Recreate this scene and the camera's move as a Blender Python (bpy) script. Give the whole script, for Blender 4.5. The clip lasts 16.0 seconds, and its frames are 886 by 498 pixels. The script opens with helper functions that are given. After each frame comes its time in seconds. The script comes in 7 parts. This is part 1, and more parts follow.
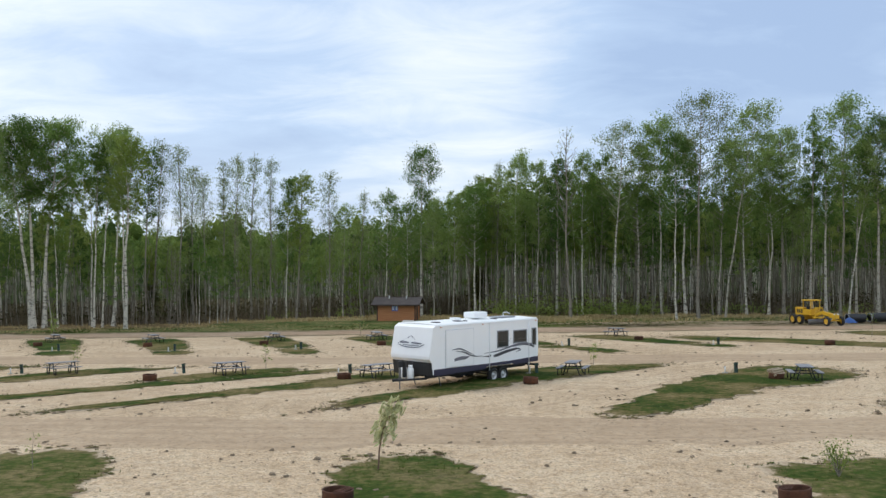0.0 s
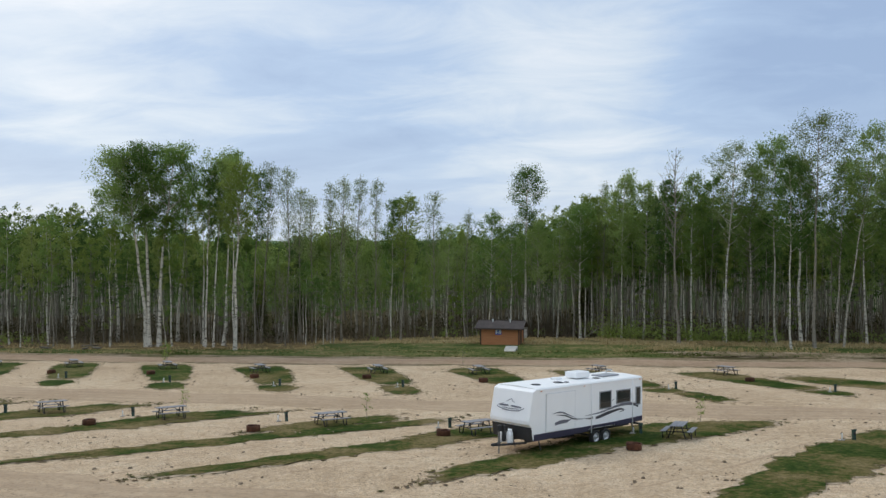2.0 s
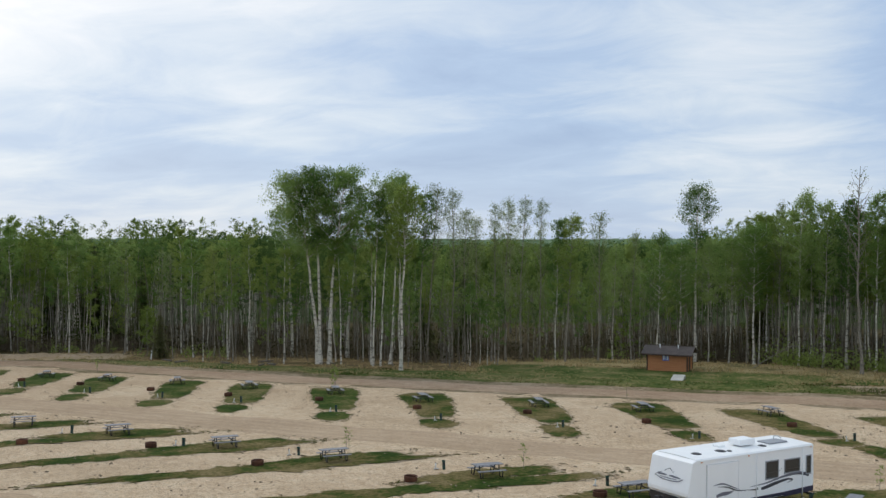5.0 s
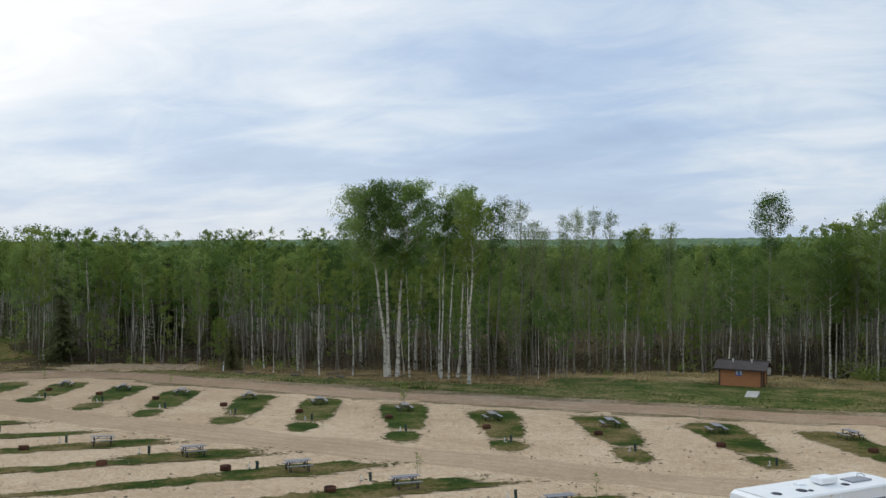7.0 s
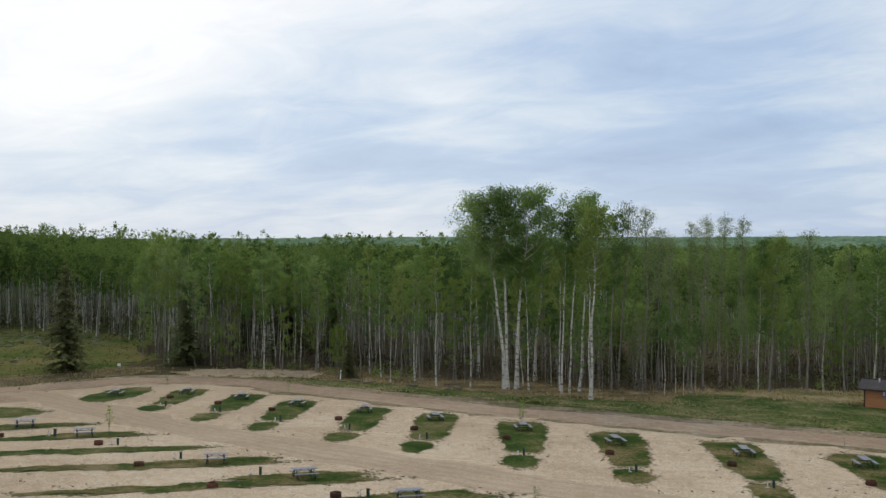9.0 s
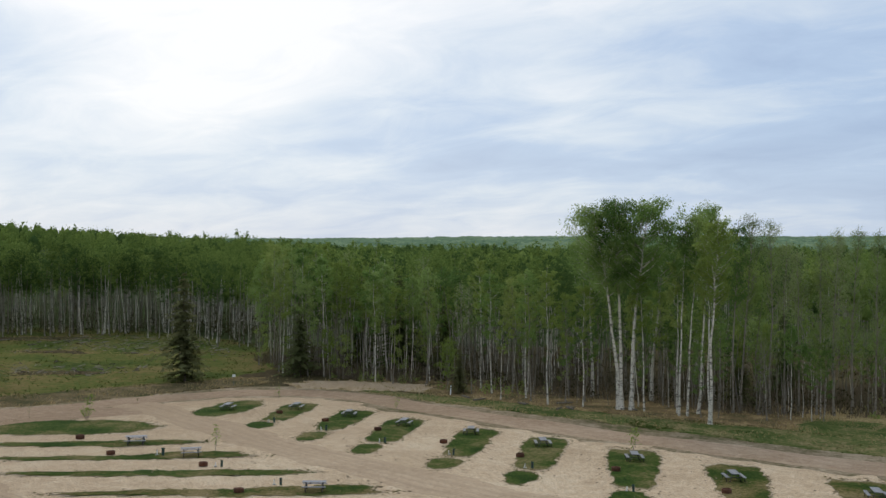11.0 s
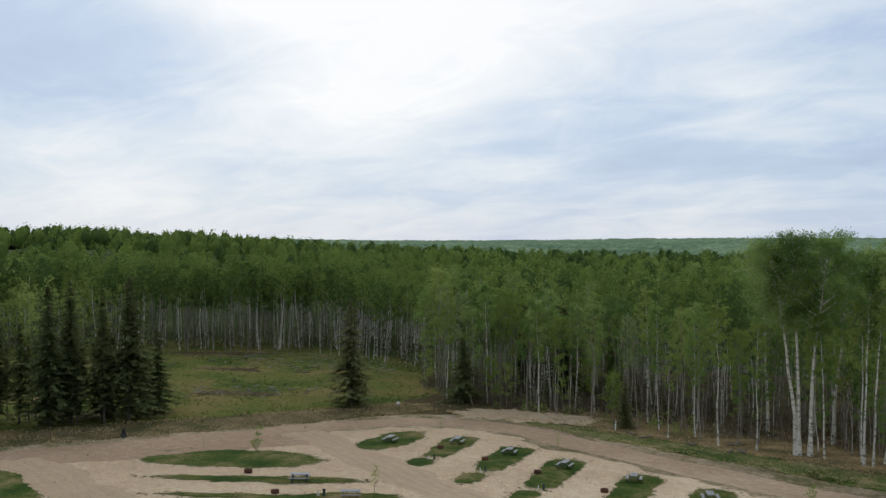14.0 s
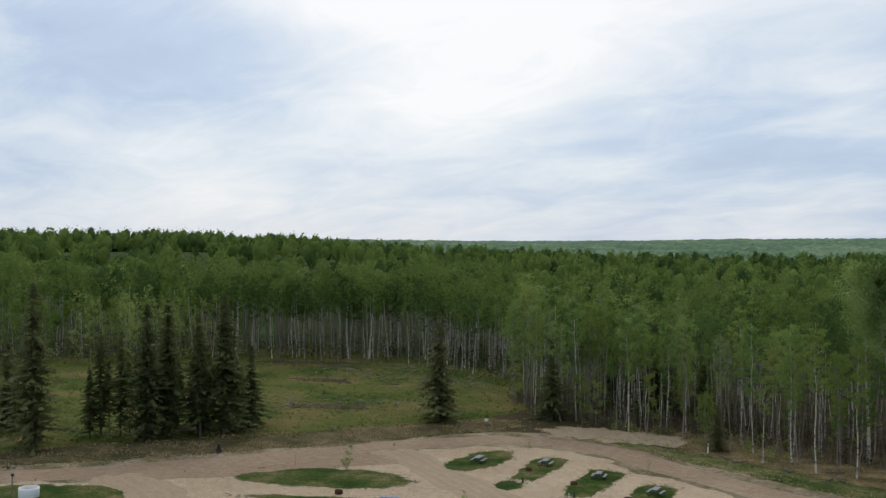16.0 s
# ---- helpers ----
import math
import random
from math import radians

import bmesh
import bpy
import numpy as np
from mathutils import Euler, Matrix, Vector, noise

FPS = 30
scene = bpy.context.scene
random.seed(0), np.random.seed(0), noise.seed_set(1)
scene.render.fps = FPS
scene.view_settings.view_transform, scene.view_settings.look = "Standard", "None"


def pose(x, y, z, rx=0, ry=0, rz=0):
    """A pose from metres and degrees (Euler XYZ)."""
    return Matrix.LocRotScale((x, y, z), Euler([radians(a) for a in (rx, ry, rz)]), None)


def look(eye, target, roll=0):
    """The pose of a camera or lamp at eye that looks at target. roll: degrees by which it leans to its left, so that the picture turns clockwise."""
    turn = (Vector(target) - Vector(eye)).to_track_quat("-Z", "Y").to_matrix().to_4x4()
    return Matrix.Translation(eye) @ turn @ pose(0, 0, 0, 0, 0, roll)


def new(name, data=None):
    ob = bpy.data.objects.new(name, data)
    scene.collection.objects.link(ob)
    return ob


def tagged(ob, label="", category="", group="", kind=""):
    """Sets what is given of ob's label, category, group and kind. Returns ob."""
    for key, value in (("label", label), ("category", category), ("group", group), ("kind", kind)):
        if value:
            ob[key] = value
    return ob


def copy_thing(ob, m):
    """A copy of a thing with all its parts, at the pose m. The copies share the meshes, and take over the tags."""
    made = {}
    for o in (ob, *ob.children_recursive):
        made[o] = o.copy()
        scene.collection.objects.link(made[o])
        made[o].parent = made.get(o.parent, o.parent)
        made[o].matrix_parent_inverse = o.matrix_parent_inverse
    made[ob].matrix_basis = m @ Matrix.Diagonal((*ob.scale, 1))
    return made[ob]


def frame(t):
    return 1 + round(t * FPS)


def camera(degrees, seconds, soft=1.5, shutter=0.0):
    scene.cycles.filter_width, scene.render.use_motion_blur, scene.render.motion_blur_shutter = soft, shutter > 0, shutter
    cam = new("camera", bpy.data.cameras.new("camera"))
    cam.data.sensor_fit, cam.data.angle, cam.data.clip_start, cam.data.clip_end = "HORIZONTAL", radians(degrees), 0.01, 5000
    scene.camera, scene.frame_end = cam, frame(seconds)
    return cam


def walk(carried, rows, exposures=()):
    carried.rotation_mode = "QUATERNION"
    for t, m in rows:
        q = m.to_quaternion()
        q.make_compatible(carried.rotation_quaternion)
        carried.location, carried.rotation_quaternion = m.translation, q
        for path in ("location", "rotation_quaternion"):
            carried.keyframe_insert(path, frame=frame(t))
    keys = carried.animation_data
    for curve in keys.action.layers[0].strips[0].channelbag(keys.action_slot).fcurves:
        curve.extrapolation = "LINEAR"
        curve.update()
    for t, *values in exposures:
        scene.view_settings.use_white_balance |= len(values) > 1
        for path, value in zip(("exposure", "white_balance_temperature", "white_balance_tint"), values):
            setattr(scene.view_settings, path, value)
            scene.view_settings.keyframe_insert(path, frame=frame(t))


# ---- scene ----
cam = camera(48.95, 16.0, soft=1.45)
ROUTE = [
    (0, (0.00, 0.00, 6.60), (-0.000, 20.000, 6.552), -0.45),
    (0.5, (0.11, 0.18, 7.16), (0.025, 20.177, 7.101), -0.39),
    (1, (0.15, 0.37, 7.78), (-0.320, 20.360, 7.720), -0.31),
    (1.5, (0.20, 0.53, 8.57), (-1.118, 20.482, 8.511), -0.22),
    (2, (0.26, 0.63, 9.38), (-1.919, 20.507, 9.328), -0.11),
    (2.5, (0.36, 0.75, 9.98), (-2.283, 20.573, 9.916), -0.05),
    (3, (0.47, 0.82, 10.39), (-2.446, 20.608, 10.340), -0.01),
    (3.5, (0.67, 0.87, 10.86), (-2.584, 20.599, 10.806), 0.06),
    (4, (0.81, 0.97, 11.28), (-2.951, 20.609, 11.219), 0.08),
    (4.5, (0.85, 1.10, 11.66), (-3.714, 20.571, 11.584), 0.14),
    (5, (0.86, 1.03, 12.25), (-4.733, 20.236, 12.147), 0.14),
    (5.2, (0.79, 1.00, 12.46), (-5.136, 20.105, 12.353), -0.02),
    (7.3, (0.36, 1.16, 13.95), (-6.792, 19.841, 13.833), -0.12),
    (7.5, (0.21, 1.38, 14.05), (-7.223, 19.947, 13.921), -0.14),
    (8, (-0.24, 2.26, 14.30), (-8.434, 20.502, 14.159), -0.10),
    (8.5, (-0.53, 3.27, 14.69), (-9.293, 21.249, 14.539), -0.10),
    (9, (-0.63, 4.34, 15.11), (-9.761, 22.136, 14.949), 0.00),
    (9.5, (-0.66, 5.19, 15.47), (-10.598, 22.548, 15.299), -0.02),
    (12, (-0.74, 8.38, 18.14), (-12.596, 24.488, 17.960), 0.03),
    (12.5, (-0.78, 8.75, 18.78), (-13.128, 24.480, 18.606), 0.02),
    (13, (-0.75, 8.95, 19.42), (-13.800, 24.106, 19.248), -0.02),
    (13.5, (-0.69, 9.15, 20.03), (-14.268, 23.831, 19.860), -0.06),
    (14, (-0.70, 9.23, 20.54), (-14.713, 23.497, 20.379), -0.07),
    (14.5, (-0.77, 9.20, 21.02), (-15.467, 22.764, 20.848), -0.06),
    (15, (-0.74, 9.16, 21.56), (-15.794, 22.325, 21.392), -0.03),
    (15.5, (-0.75, 9.15, 22.15), (-15.927, 22.182, 21.989), -0.03),
    (16, (-0.74, 9.15, 22.83), (-15.977, 22.099, 22.669), -0.05),]
walk(cam, [(t, look(eye, target, roll)) for t, eye, target, roll in ROUTE], exposures=[(0, 0.17), (0.6, 0.0), (1, -0.04), (3, -0.08), (8.5, -0.14), (12, -0.15), (16, -0.2)])

# ---- world, sun ----
SUN_AZ, SUN_EL = radians(50), radians(38)      # left of +y, above the horizon
SUN_DIR = Vector((-math.sin(SUN_AZ) * math.cos(SUN_EL), math.cos(SUN_AZ) * math.cos(SUN_EL), math.sin(SUN_EL)))


class Nodes:
    """Short hand for node trees."""

    def __init__(self, tree):
        self.tree = tree
        tree.nodes.clear()

    def add(self, kind, inputs=None):
        n = self.tree.nodes.new(kind)
        for k, v in (inputs or {}).items():
            if isinstance(v, bpy.types.NodeSocket):
                self.tree.links.new(v, n.inputs[k])
            else:
                n.inputs[k].default_value = v
        return n

    def math(self, op, a, b=0.0, clamp=False):
        n = self.add("ShaderNodeMath", {0: a, 1: b})
        n.operation, n.use_clamp = op, clamp
        return n.outputs[0]

    def vec(self, op, a, b=(0, 0, 0)):
        n = self.add("ShaderNodeVectorMath", {0: a, 1: b})
        n.operation = op
        return n

    def noise(self, vector, scale, detail=4.0, rough=0.55, distort=0.0):
        return self.add("ShaderNodeTexNoise", {"Vector": vector, "Scale": scale, "Detail": detail, "Roughness": rough, "Distortion": distort}).outputs[0]

    def ramp(self, value, stops):
        n = self.add("ShaderNodeValToRGB", {0: value})
        e = n.color_ramp.elements
        while len(e) < len(stops):
            e.new(0.5)
        for el, (p, c) in zip(e, stops):
            el.position = p
            el.color = (*c, 1) if not isinstance(c, (int, float)) else (c, c, c, 1)
        return n.outputs[0]

    def mix(self, f, a, b, blend="MIX"):
        n = self.add("ShaderNodeMix")
        n.data_type, n.blend_type = "RGBA", blend
        for key, v in ((0, f), (6, a), (7, b)):
            if isinstance(v, bpy.types.NodeSocket):
                self.tree.links.new(v, n.inputs[key])
            else:
                n.inputs[key].default_value = (*v, 1) if isinstance(v, tuple) else v
        return n.outputs[2]


def make_world():
    w = bpy.data.worlds.new("sky")
    w.use_nodes = True
    scene.world = w
    n = Nodes(w.node_tree)
    way = n.add("ShaderNodeTexCoord").outputs["Generated"]
    sep = n.add("ShaderNodeSeparateXYZ", {0: way})
    up = n.math("MAXIMUM", sep.outputs[2], 0.0)
    lift = n.math("ADD", up, 0.20)
    flat = n.add("ShaderNodeCombineXYZ", {0: n.math("DIVIDE", sep.outputs[0], lift), 1: n.math("DIVIDE", sep.outputs[1], lift), 2: 0.0})
    turned = n.add("ShaderNodeMapping", {0: flat.outputs[0], "Rotation": (0, 0, radians(18)), "Scale": (0.8, 1.15, 1.0), "Location": (1.3, 0.4, 0)}).outputs[0]
    broad = n.noise(turned, 0.62, 4, 0.5, 0.5)
    fine = n.noise(turned, 2.9, 9, 0.62, 0.6)
    cover = n.math("ADD", n.math("MULTIPLY", broad, 0.70), n.math("MULTIPLY", fine, 0.30))
    glow = n.math("POWER", n.math("MAXIMUM", n.vec("DOT_PRODUCT", way, tuple(SUN_DIR)).outputs["Value"], 0.0), 9.0)
    veil = n.math("ADD", cover, n.math("MULTIPLY", glow, 0.15))
    # the main masses of bright cloud and the openings between them: direction, tightness, weight
    for az, el, tight, weight in ((1, 9.8, 160.0, 0.11), (-5, 10.6, 220.0, 0.07), (3, 16, 50.0, -0.03), (74, 8, 100.0, -0.08), (70, 15, 60.0, 0.05), (12, 11, 50.0, -0.03), (47, 20, 26.0, 0.18), (66, 7.8, 100.0, -0.16), (58, 8.5, 150.0, -0.07), (52, 14, 60.0, 0.09), (67, 3.6, 160.0, 0.13), (-20, 11, 60.0, -0.03), (33, 10, 60.0, -0.03), (-18, 9, 50.0, -0.06), (17, 5, 90.0, -0.05), (58, 3.5, 120.0, 0.06), (28, 20, 30.0, 0.03), (36, 7, 90.0, -0.03)):
        a, e = radians(az), radians(el)
        d = (-math.sin(a) * math.cos(e), math.cos(a) * math.cos(e), math.sin(e))
        lobe = n.math("POWER", n.math("MAXIMUM", n.vec("DOT_PRODUCT", way, d).outputs["Value"], 0.0), tight)
        veil = n.math("ADD", veil, n.math("MULTIPLY", lobe, weight))
    clouds = n.ramp(veil, [(0.36, (0.41, 0.55, 0.80)), (0.47, (0.525, 0.68, 0.92)), (0.56, (0.76, 0.868, 1.0)), (0.70, (1.12, 1.13, 1.15))])
    low = n.math("SUBTRACT", 1.0, n.math("MULTIPLY", up, 7.0), True)
    clouds = n.mix(n.math("MULTIPLY", low, 0.35), clouds, (0.72, 0.83, 1.0))
    lit = n.mix(n.math("MULTIPLY", glow, 0.5), clouds, (1.45, 1.44, 1.42))
    # a thin overcast is brightest overhead
    steep = n.math("MULTIPLY", n.math("SUBTRACT", up, 0.26), 1.7, True)
    lit = n.mix(1.0, lit, n.add("ShaderNodeCombineColor", {k: n.math("ADD", 1.0, n.math("MULTIPLY", steep, (0.52, 0.42, 0.26)[k])) for k in range(3)}).outputs[0], "MULTIPLY")
    air = n.add("ShaderNodeTexSky")
    air.sky_type, air.sun_disc, air.sun_elevation, air.sun_rotation = "NISHITA", False, SUN_EL, -SUN_AZ
    blue = n.vec("SCALE", air.outputs[0])
    blue.inputs["Scale"].default_value = 0.10
    out = n.mix(0.88, blue.outputs[0], lit)
    bg = n.add("ShaderNodeBackground", {0: out, 1: 0.95})
    n.add("ShaderNodeOutputWorld", {0: bg.outputs[0]})


make_world()
sun = new("sun", bpy.data.lights.new("sun", "SUN"))
sun.data.energy, sun.data.angle, sun.data.color = 0.8, radians(14), (1.0, 0.95, 0.88)
sun.matrix_world = look(SUN_DIR * 100, (0, 0, 0))


# ---- materials ----
def surface(name, stops, rough=0.85, metal=0.0, coarse=0.4, fine=6.0, bump=0.15, mixing=0.5, stretch=(1, 1, 1), local=True, spread=0.0, coat=0.0, shine=0.5):
    """A worn surface: colours by a broad and a fine noise, fine relief, and a shade of its own for each object."""
    m = bpy.data.materials.new(name)
    m.use_nodes = True
    n = Nodes(m.node_tree)
    tc = n.add("ShaderNodeTexCoord").outputs["Object"] if local else n.add("ShaderNodeNewGeometry").outputs["Position"]
    vec = n.add("ShaderNodeMapping", {0: tc, "Scale": stretch}).outputs[0]
    a, b = n.noise(vec, coarse, 4), n.noise(vec, fine, 6, 0.65)
    both = n.math("ADD", n.math("MULTIPLY", a, mixing), n.math("MULTIPLY", b, 1 - mixing))
    col = n.ramp(both, stops)
    if spread:
        r = n.add("ShaderNodeObjectInfo").outputs["Random"]
        col = n.add("ShaderNodeHueSaturation", {"Hue": 0.5, "Saturation": 1.0, "Value": n.math("ADD", 1 - spread, n.math("MULTIPLY", r, 2 * spread)), "Color": col}).outputs[0]
    bsdf = n.add("ShaderNodeBsdfPrincipled", {"Base Color": col, "Roughness": rough, "Metallic": metal, "Coat Weight": coat, "Specular IOR Level": shine if local else 0.04})
    if bump:
        bp = n.add("ShaderNodeBump", {"Strength": bump, "Distance": 0.05, "Height": b})
        n.tree.links.new(bp.outputs[0], bsdf.inputs["Normal"])
    n.add("ShaderNodeOutputMaterial", {0: bsdf.outputs[0]})
    return m


def two(c, d=0.25, lo=0.35, hi=0.65):
    """Two stops round a colour."""
    return [(lo, tuple(v * (1 - d) for v in c)), (hi, tuple(min(1, v * (1 + d)) for v in c))]


def gravel(name, stops, pebble=12.0, bump=0.5, tracks=0.0):
    """Loose stone: cells of pebbles, patches of sand, sparse dark stones; along a road, packed wheel tracks."""
    m = bpy.data.materials.new(name)
    m.use_nodes = True
    n = Nodes(m.node_tree)
    pos = n.add("ShaderNodeNewGeometry").outputs["Position"]
    broad, mid = n.noise(pos, 0.12, 5), n.noise(pos, 1.1, 5, 0.65)
    cell = n.add("ShaderNodeTexVoronoi", {"Vector": pos, "Scale": pebble, "Randomness": 1.0})
    both = n.math("ADD", n.math("MULTIPLY", broad, 0.45), n.math("MULTIPLY", mid, 0.55))
    col = n.ramp(both, stops)
    sep = n.add("ShaderNodeSeparateColor", {0: cell.outputs["Color"]})
    col = n.mix(n.ramp(sep.outputs[0], [(0.0, 0.0), (1.0, 0.5)]), col, (0.62, 0.56, 0.47), "OVERLAY")
    dark = n.math("MULTIPLY", n.ramp(sep.outputs[1], [(0.88, 0.0), (0.95, 1.0)]), n.ramp(mid, [(0.47, 0.0), (0.62, 0.7)]))
    col = n.mix(dark, col, (0.15, 0.115, 0.075))
    speck = n.noise(pos, 4.5, 4, 0.7)
    col = n.mix(1.0, col, n.ramp(speck, [(0.34, (0.74, 0.72, 0.69)), (0.46, (1.0, 1.0, 1.0)), (0.66, (1.10, 1.10, 1.10))]), "MULTIPLY")
    grit = n.add("ShaderNodeTexVoronoi", {"Vector": pos, "Scale": pebble * 1.9, "Randomness": 1.0})
    shade = n.add("ShaderNodeSeparateColor", {0: grit.outputs["Color"]}).outputs[2]
    col = n.mix(0.0 if tracks else 1.0, col, n.ramp(shade, [(0.0, (0.56, 0.53, 0.50)), (0.22, (0.93, 0.93, 0.92)), (0.8, (1.05, 1.05, 1.06)), (1.0, (1.24, 1.26, 1.29))]), "MULTIPLY")
    # stone multiplied darker and browner towards the bend of the road
    east = n.math("MULTIPLY", n.math("ADD", n.add("ShaderNodeSeparateXYZ", {0: pos}).outputs[0], 42.0), -0.022, True)
    col = n.mix(n.math("MULTIPLY", east, n.ramp(broad, [(0.35, 0.75), (0.65, 1.0)])), col, n.mix(1.0, col, (0.80, 0.775, 0.745), "MULTIPLY"))
    if tracks:
        uv = n.add("ShaderNodeUVMap").outputs[0]
        s = n.add("ShaderNodeSeparateXYZ", {0: uv})
        wob = n.math("ADD", n.math("MULTIPLY", s.outputs[1], 3.0), n.math("MULTIPLY", n.noise(pos, 0.06, 3), 1.6))
        band = n.math("MULTIPLY", n.math("ADD", n.math("SINE", n.math("MULTIPLY", wob, 6.283)), 1.0), 0.5)
        rut = n.math("MULTIPLY", band, n.ramp(n.noise(n.add("ShaderNodeMapping", {0: uv, "Scale": (0.05, 14, 1)}).outputs[0], 1.0, 5), [(0.35, 0.0), (0.65, 1.0)]))
        col = n.mix(n.math("MULTIPLY", rut, tracks), col, (0.265, 0.190, 0.130))
    bsdf = n.add("ShaderNodeBsdfPrincipled", {"Base Color": col, "Roughness": 0.95, "Specular IOR Level": 0.06})
    h = n.math("ADD", n.math("MULTIPLY", cell.outputs["Distance"], -0.6), n.math("MULTIPLY", mid, 0.3))
    bp = n.add("ShaderNodeBump", {"Strength": bump, "Distance": 0.08, "Height": h})
    n.tree.links.new(bp.outputs[0], bsdf.inputs["Normal"])
    n.add("ShaderNodeOutputMaterial", {0: bsdf.outputs[0]})
    return m


def turf(name, stops):
    """Mown grass that dries and thins out into the gravel towards the rim of its patch."""
    m = bpy.data.materials.new(name)
    m.use_nodes = True
    n = Nodes(m.node_tree)
    pos = n.add("ShaderNodeNewGeometry").outputs["Position"]
    a, b, grain = n.noise(pos, 0.26, 4), n.noise(pos, 3.2, 6, 0.65), n.noise(pos, 5.5, 5, 0.7)
    col = n.ramp(n.math("ADD", n.math("MULTIPLY", a, 0.62), n.math("MULTIPLY", b, 0.38)), stops)
    col = n.mix(n.ramp(grain, [(0.42, 0.55), (0.56, 0.0)]), col, n.mix(1.0, col, (0.45, 0.48, 0.42), "MULTIPLY"))
    rim = n.add("ShaderNodeAttribute")
    rim.attribute_name = "inward"
    e = n.math("ADD", rim.outputs["Fac"], n.math("ADD", n.math("MULTIPLY", n.math("SUBTRACT", grain, 0.5), 1.1), n.math("MULTIPLY", n.math("SUBTRACT", n.noise(pos, 1.0, 3), 0.5), 0.7)))
    dry = n.ramp(b, [(0.4, (0.105, 0.085, 0.036)), (0.6, (0.215, 0.165, 0.085))])
    col = n.mix(n.ramp(e, [(0.36, 0.85), (0.70, 0.0)]), col, dry)
    sand = n.ramp(grain, [(0.36, (0.33, 0.25, 0.17)), (0.60, (0.53, 0.42, 0.30))])
    col = n.mix(n.ramp(e, [(0.20, 1.0), (0.34, 0.0)]), col, sand)
    bsdf = n.add("ShaderNodeBsdfPrincipled", {"Base Color": col, "Roughness": 0.95, "Specular IOR Level": 0.04})
    bp = n.add("ShaderNodeBump", {"Strength": 0.5, "Distance": 0.05, "Height": b})
    n.tree.links.new(bp.outputs[0], bsdf.inputs["Normal"])
    n.add("ShaderNodeOutputMaterial", {0: bsdf.outputs[0]})
    return m


def leaf(name, stops, through_light=0.35, spread=0.25, by_object=True):
    """Leaves: a shade for each leaf and each tree, with light coming through."""
    m = bpy.data.materials.new(name)
    m.use_nodes = True
    n = Nodes(m.node_tree)
    g = n.add("ShaderNodeNewGeometry")
    patch = n.noise(g.outputs["Position"], 0.09, 3)
    r = n.add("ShaderNodeObjectInfo").outputs["Random"]
    clump = n.noise(g.outputs["Position"], 0.30, 2)
    v = n.math("ADD", n.math("MULTIPLY", g.outputs["Random Per Island"], 0.25), n.math("ADD", n.math("MULTIPLY", patch, 0.35), n.math("MULTIPLY", clump, 0.40)))
    if by_object:
        v = n.math("ADD", n.math("MULTIPLY", v, 0.5), n.math("MULTIPLY", r, 0.5))
    col = n.ramp(v, stops)
    d = n.add("ShaderNodeBsdfDiffuse", {0: col})
    t = n.add("ShaderNodeBsdfTranslucent", {0: col})
    mx = n.add("ShaderNodeMixShader", {0: through_light, 1: d.outputs[0], 2: t.outputs[0]})
    n.add("ShaderNodeOutputMaterial", {0: mx.outputs[0]})
    return m


def bark(name, pale, darkc, marks=0.5, spread=0.3):
    """Aspen bark: pale, with dark scars and bands, and a shade for each stem."""
    m = bpy.data.materials.new(name)
    m.use_nodes = True
    n = Nodes(m.node_tree)
    g = n.add("ShaderNodeNewGeometry")
    pos = g.outputs["Position"]
    s1 = n.noise(n.add("ShaderNodeMapping", {0: pos, "Scale": (1.5, 1.5, 3.5)}).outputs[0], 1.0, 5, 0.7)
    s2 = n.noise(n.add("ShaderNodeMapping", {0: pos, "Scale": (5, 5, 9)}).outputs[0], 1.0, 4, 0.7)
    scar = n.ramp(s1, [(0.50, 0.0), (0.60, marks)])
    fleck = n.ramp(s2, [(0.56, 0.0), (0.68, marks)])
    col = n.mix(scar, pale, darkc)
    col = n.mix(fleck, col, darkc)
    v = n.math("ADD", 1 - spread, n.math("MULTIPLY", g.outputs["Random Per Island"], spread * 1.6))
    col = n.add("ShaderNodeHueSaturation", {"Value": v, "Color": col}).outputs[0]
    bsdf = n.add("ShaderNodeBsdfPrincipled", {"Base Color": col, "Roughness": 0.85, "Specular IOR Level": 0.15})
    n.add("ShaderNodeOutputMaterial", {0: bsdf.outputs[0]})
    return m


M = {}
# Albedo lowered for canopy shade, which the thin crowns hardly cast.
M["floor"] = surface("forest_floor", [(0.40, (0.050, 0.038, 0.020)), (0.47, (0.090, 0.064, 0.032)), (0.53, (0.056, 0.052, 0.022)), (0.61, (0.14, 0.098, 0.050))], 0.95, coarse=0.09, fine=1.6, bump=0.6, local=False)
# Dark green floor further out: shade under the woods put into the colour.
M["deepfloor"] = surface("shaded_floor", [(0.32, (0.030, 0.042, 0.016)), (0.50, (0.052, 0.070, 0.024)), (0.66, (0.075, 0.090, 0.034))], 1.0, coarse=0.05, fine=0.6, bump=0.8, local=False)
M["gravel"] = gravel("pale_gravel", [(0.36, (0.40, 0.302, 0.204)), (0.50, (0.492, 0.38, 0.266)), (0.62, (0.57, 0.456, 0.33))])
M["road"] = gravel("packed_sand_road", [(0.36, (0.355, 0.265, 0.182)), (0.50, (0.415, 0.315, 0.220)), (0.64, (0.47, 0.366, 0.260))], 18.0, 0.2, 0.45)
M["loop"] = gravel("brown_road", [(0.38, (0.27, 0.190, 0.130)), (0.50, (0.335, 0.244, 0.172)), (0.62, (0.42, 0.318, 0.232))], 18.0, 0.2, 0.45)
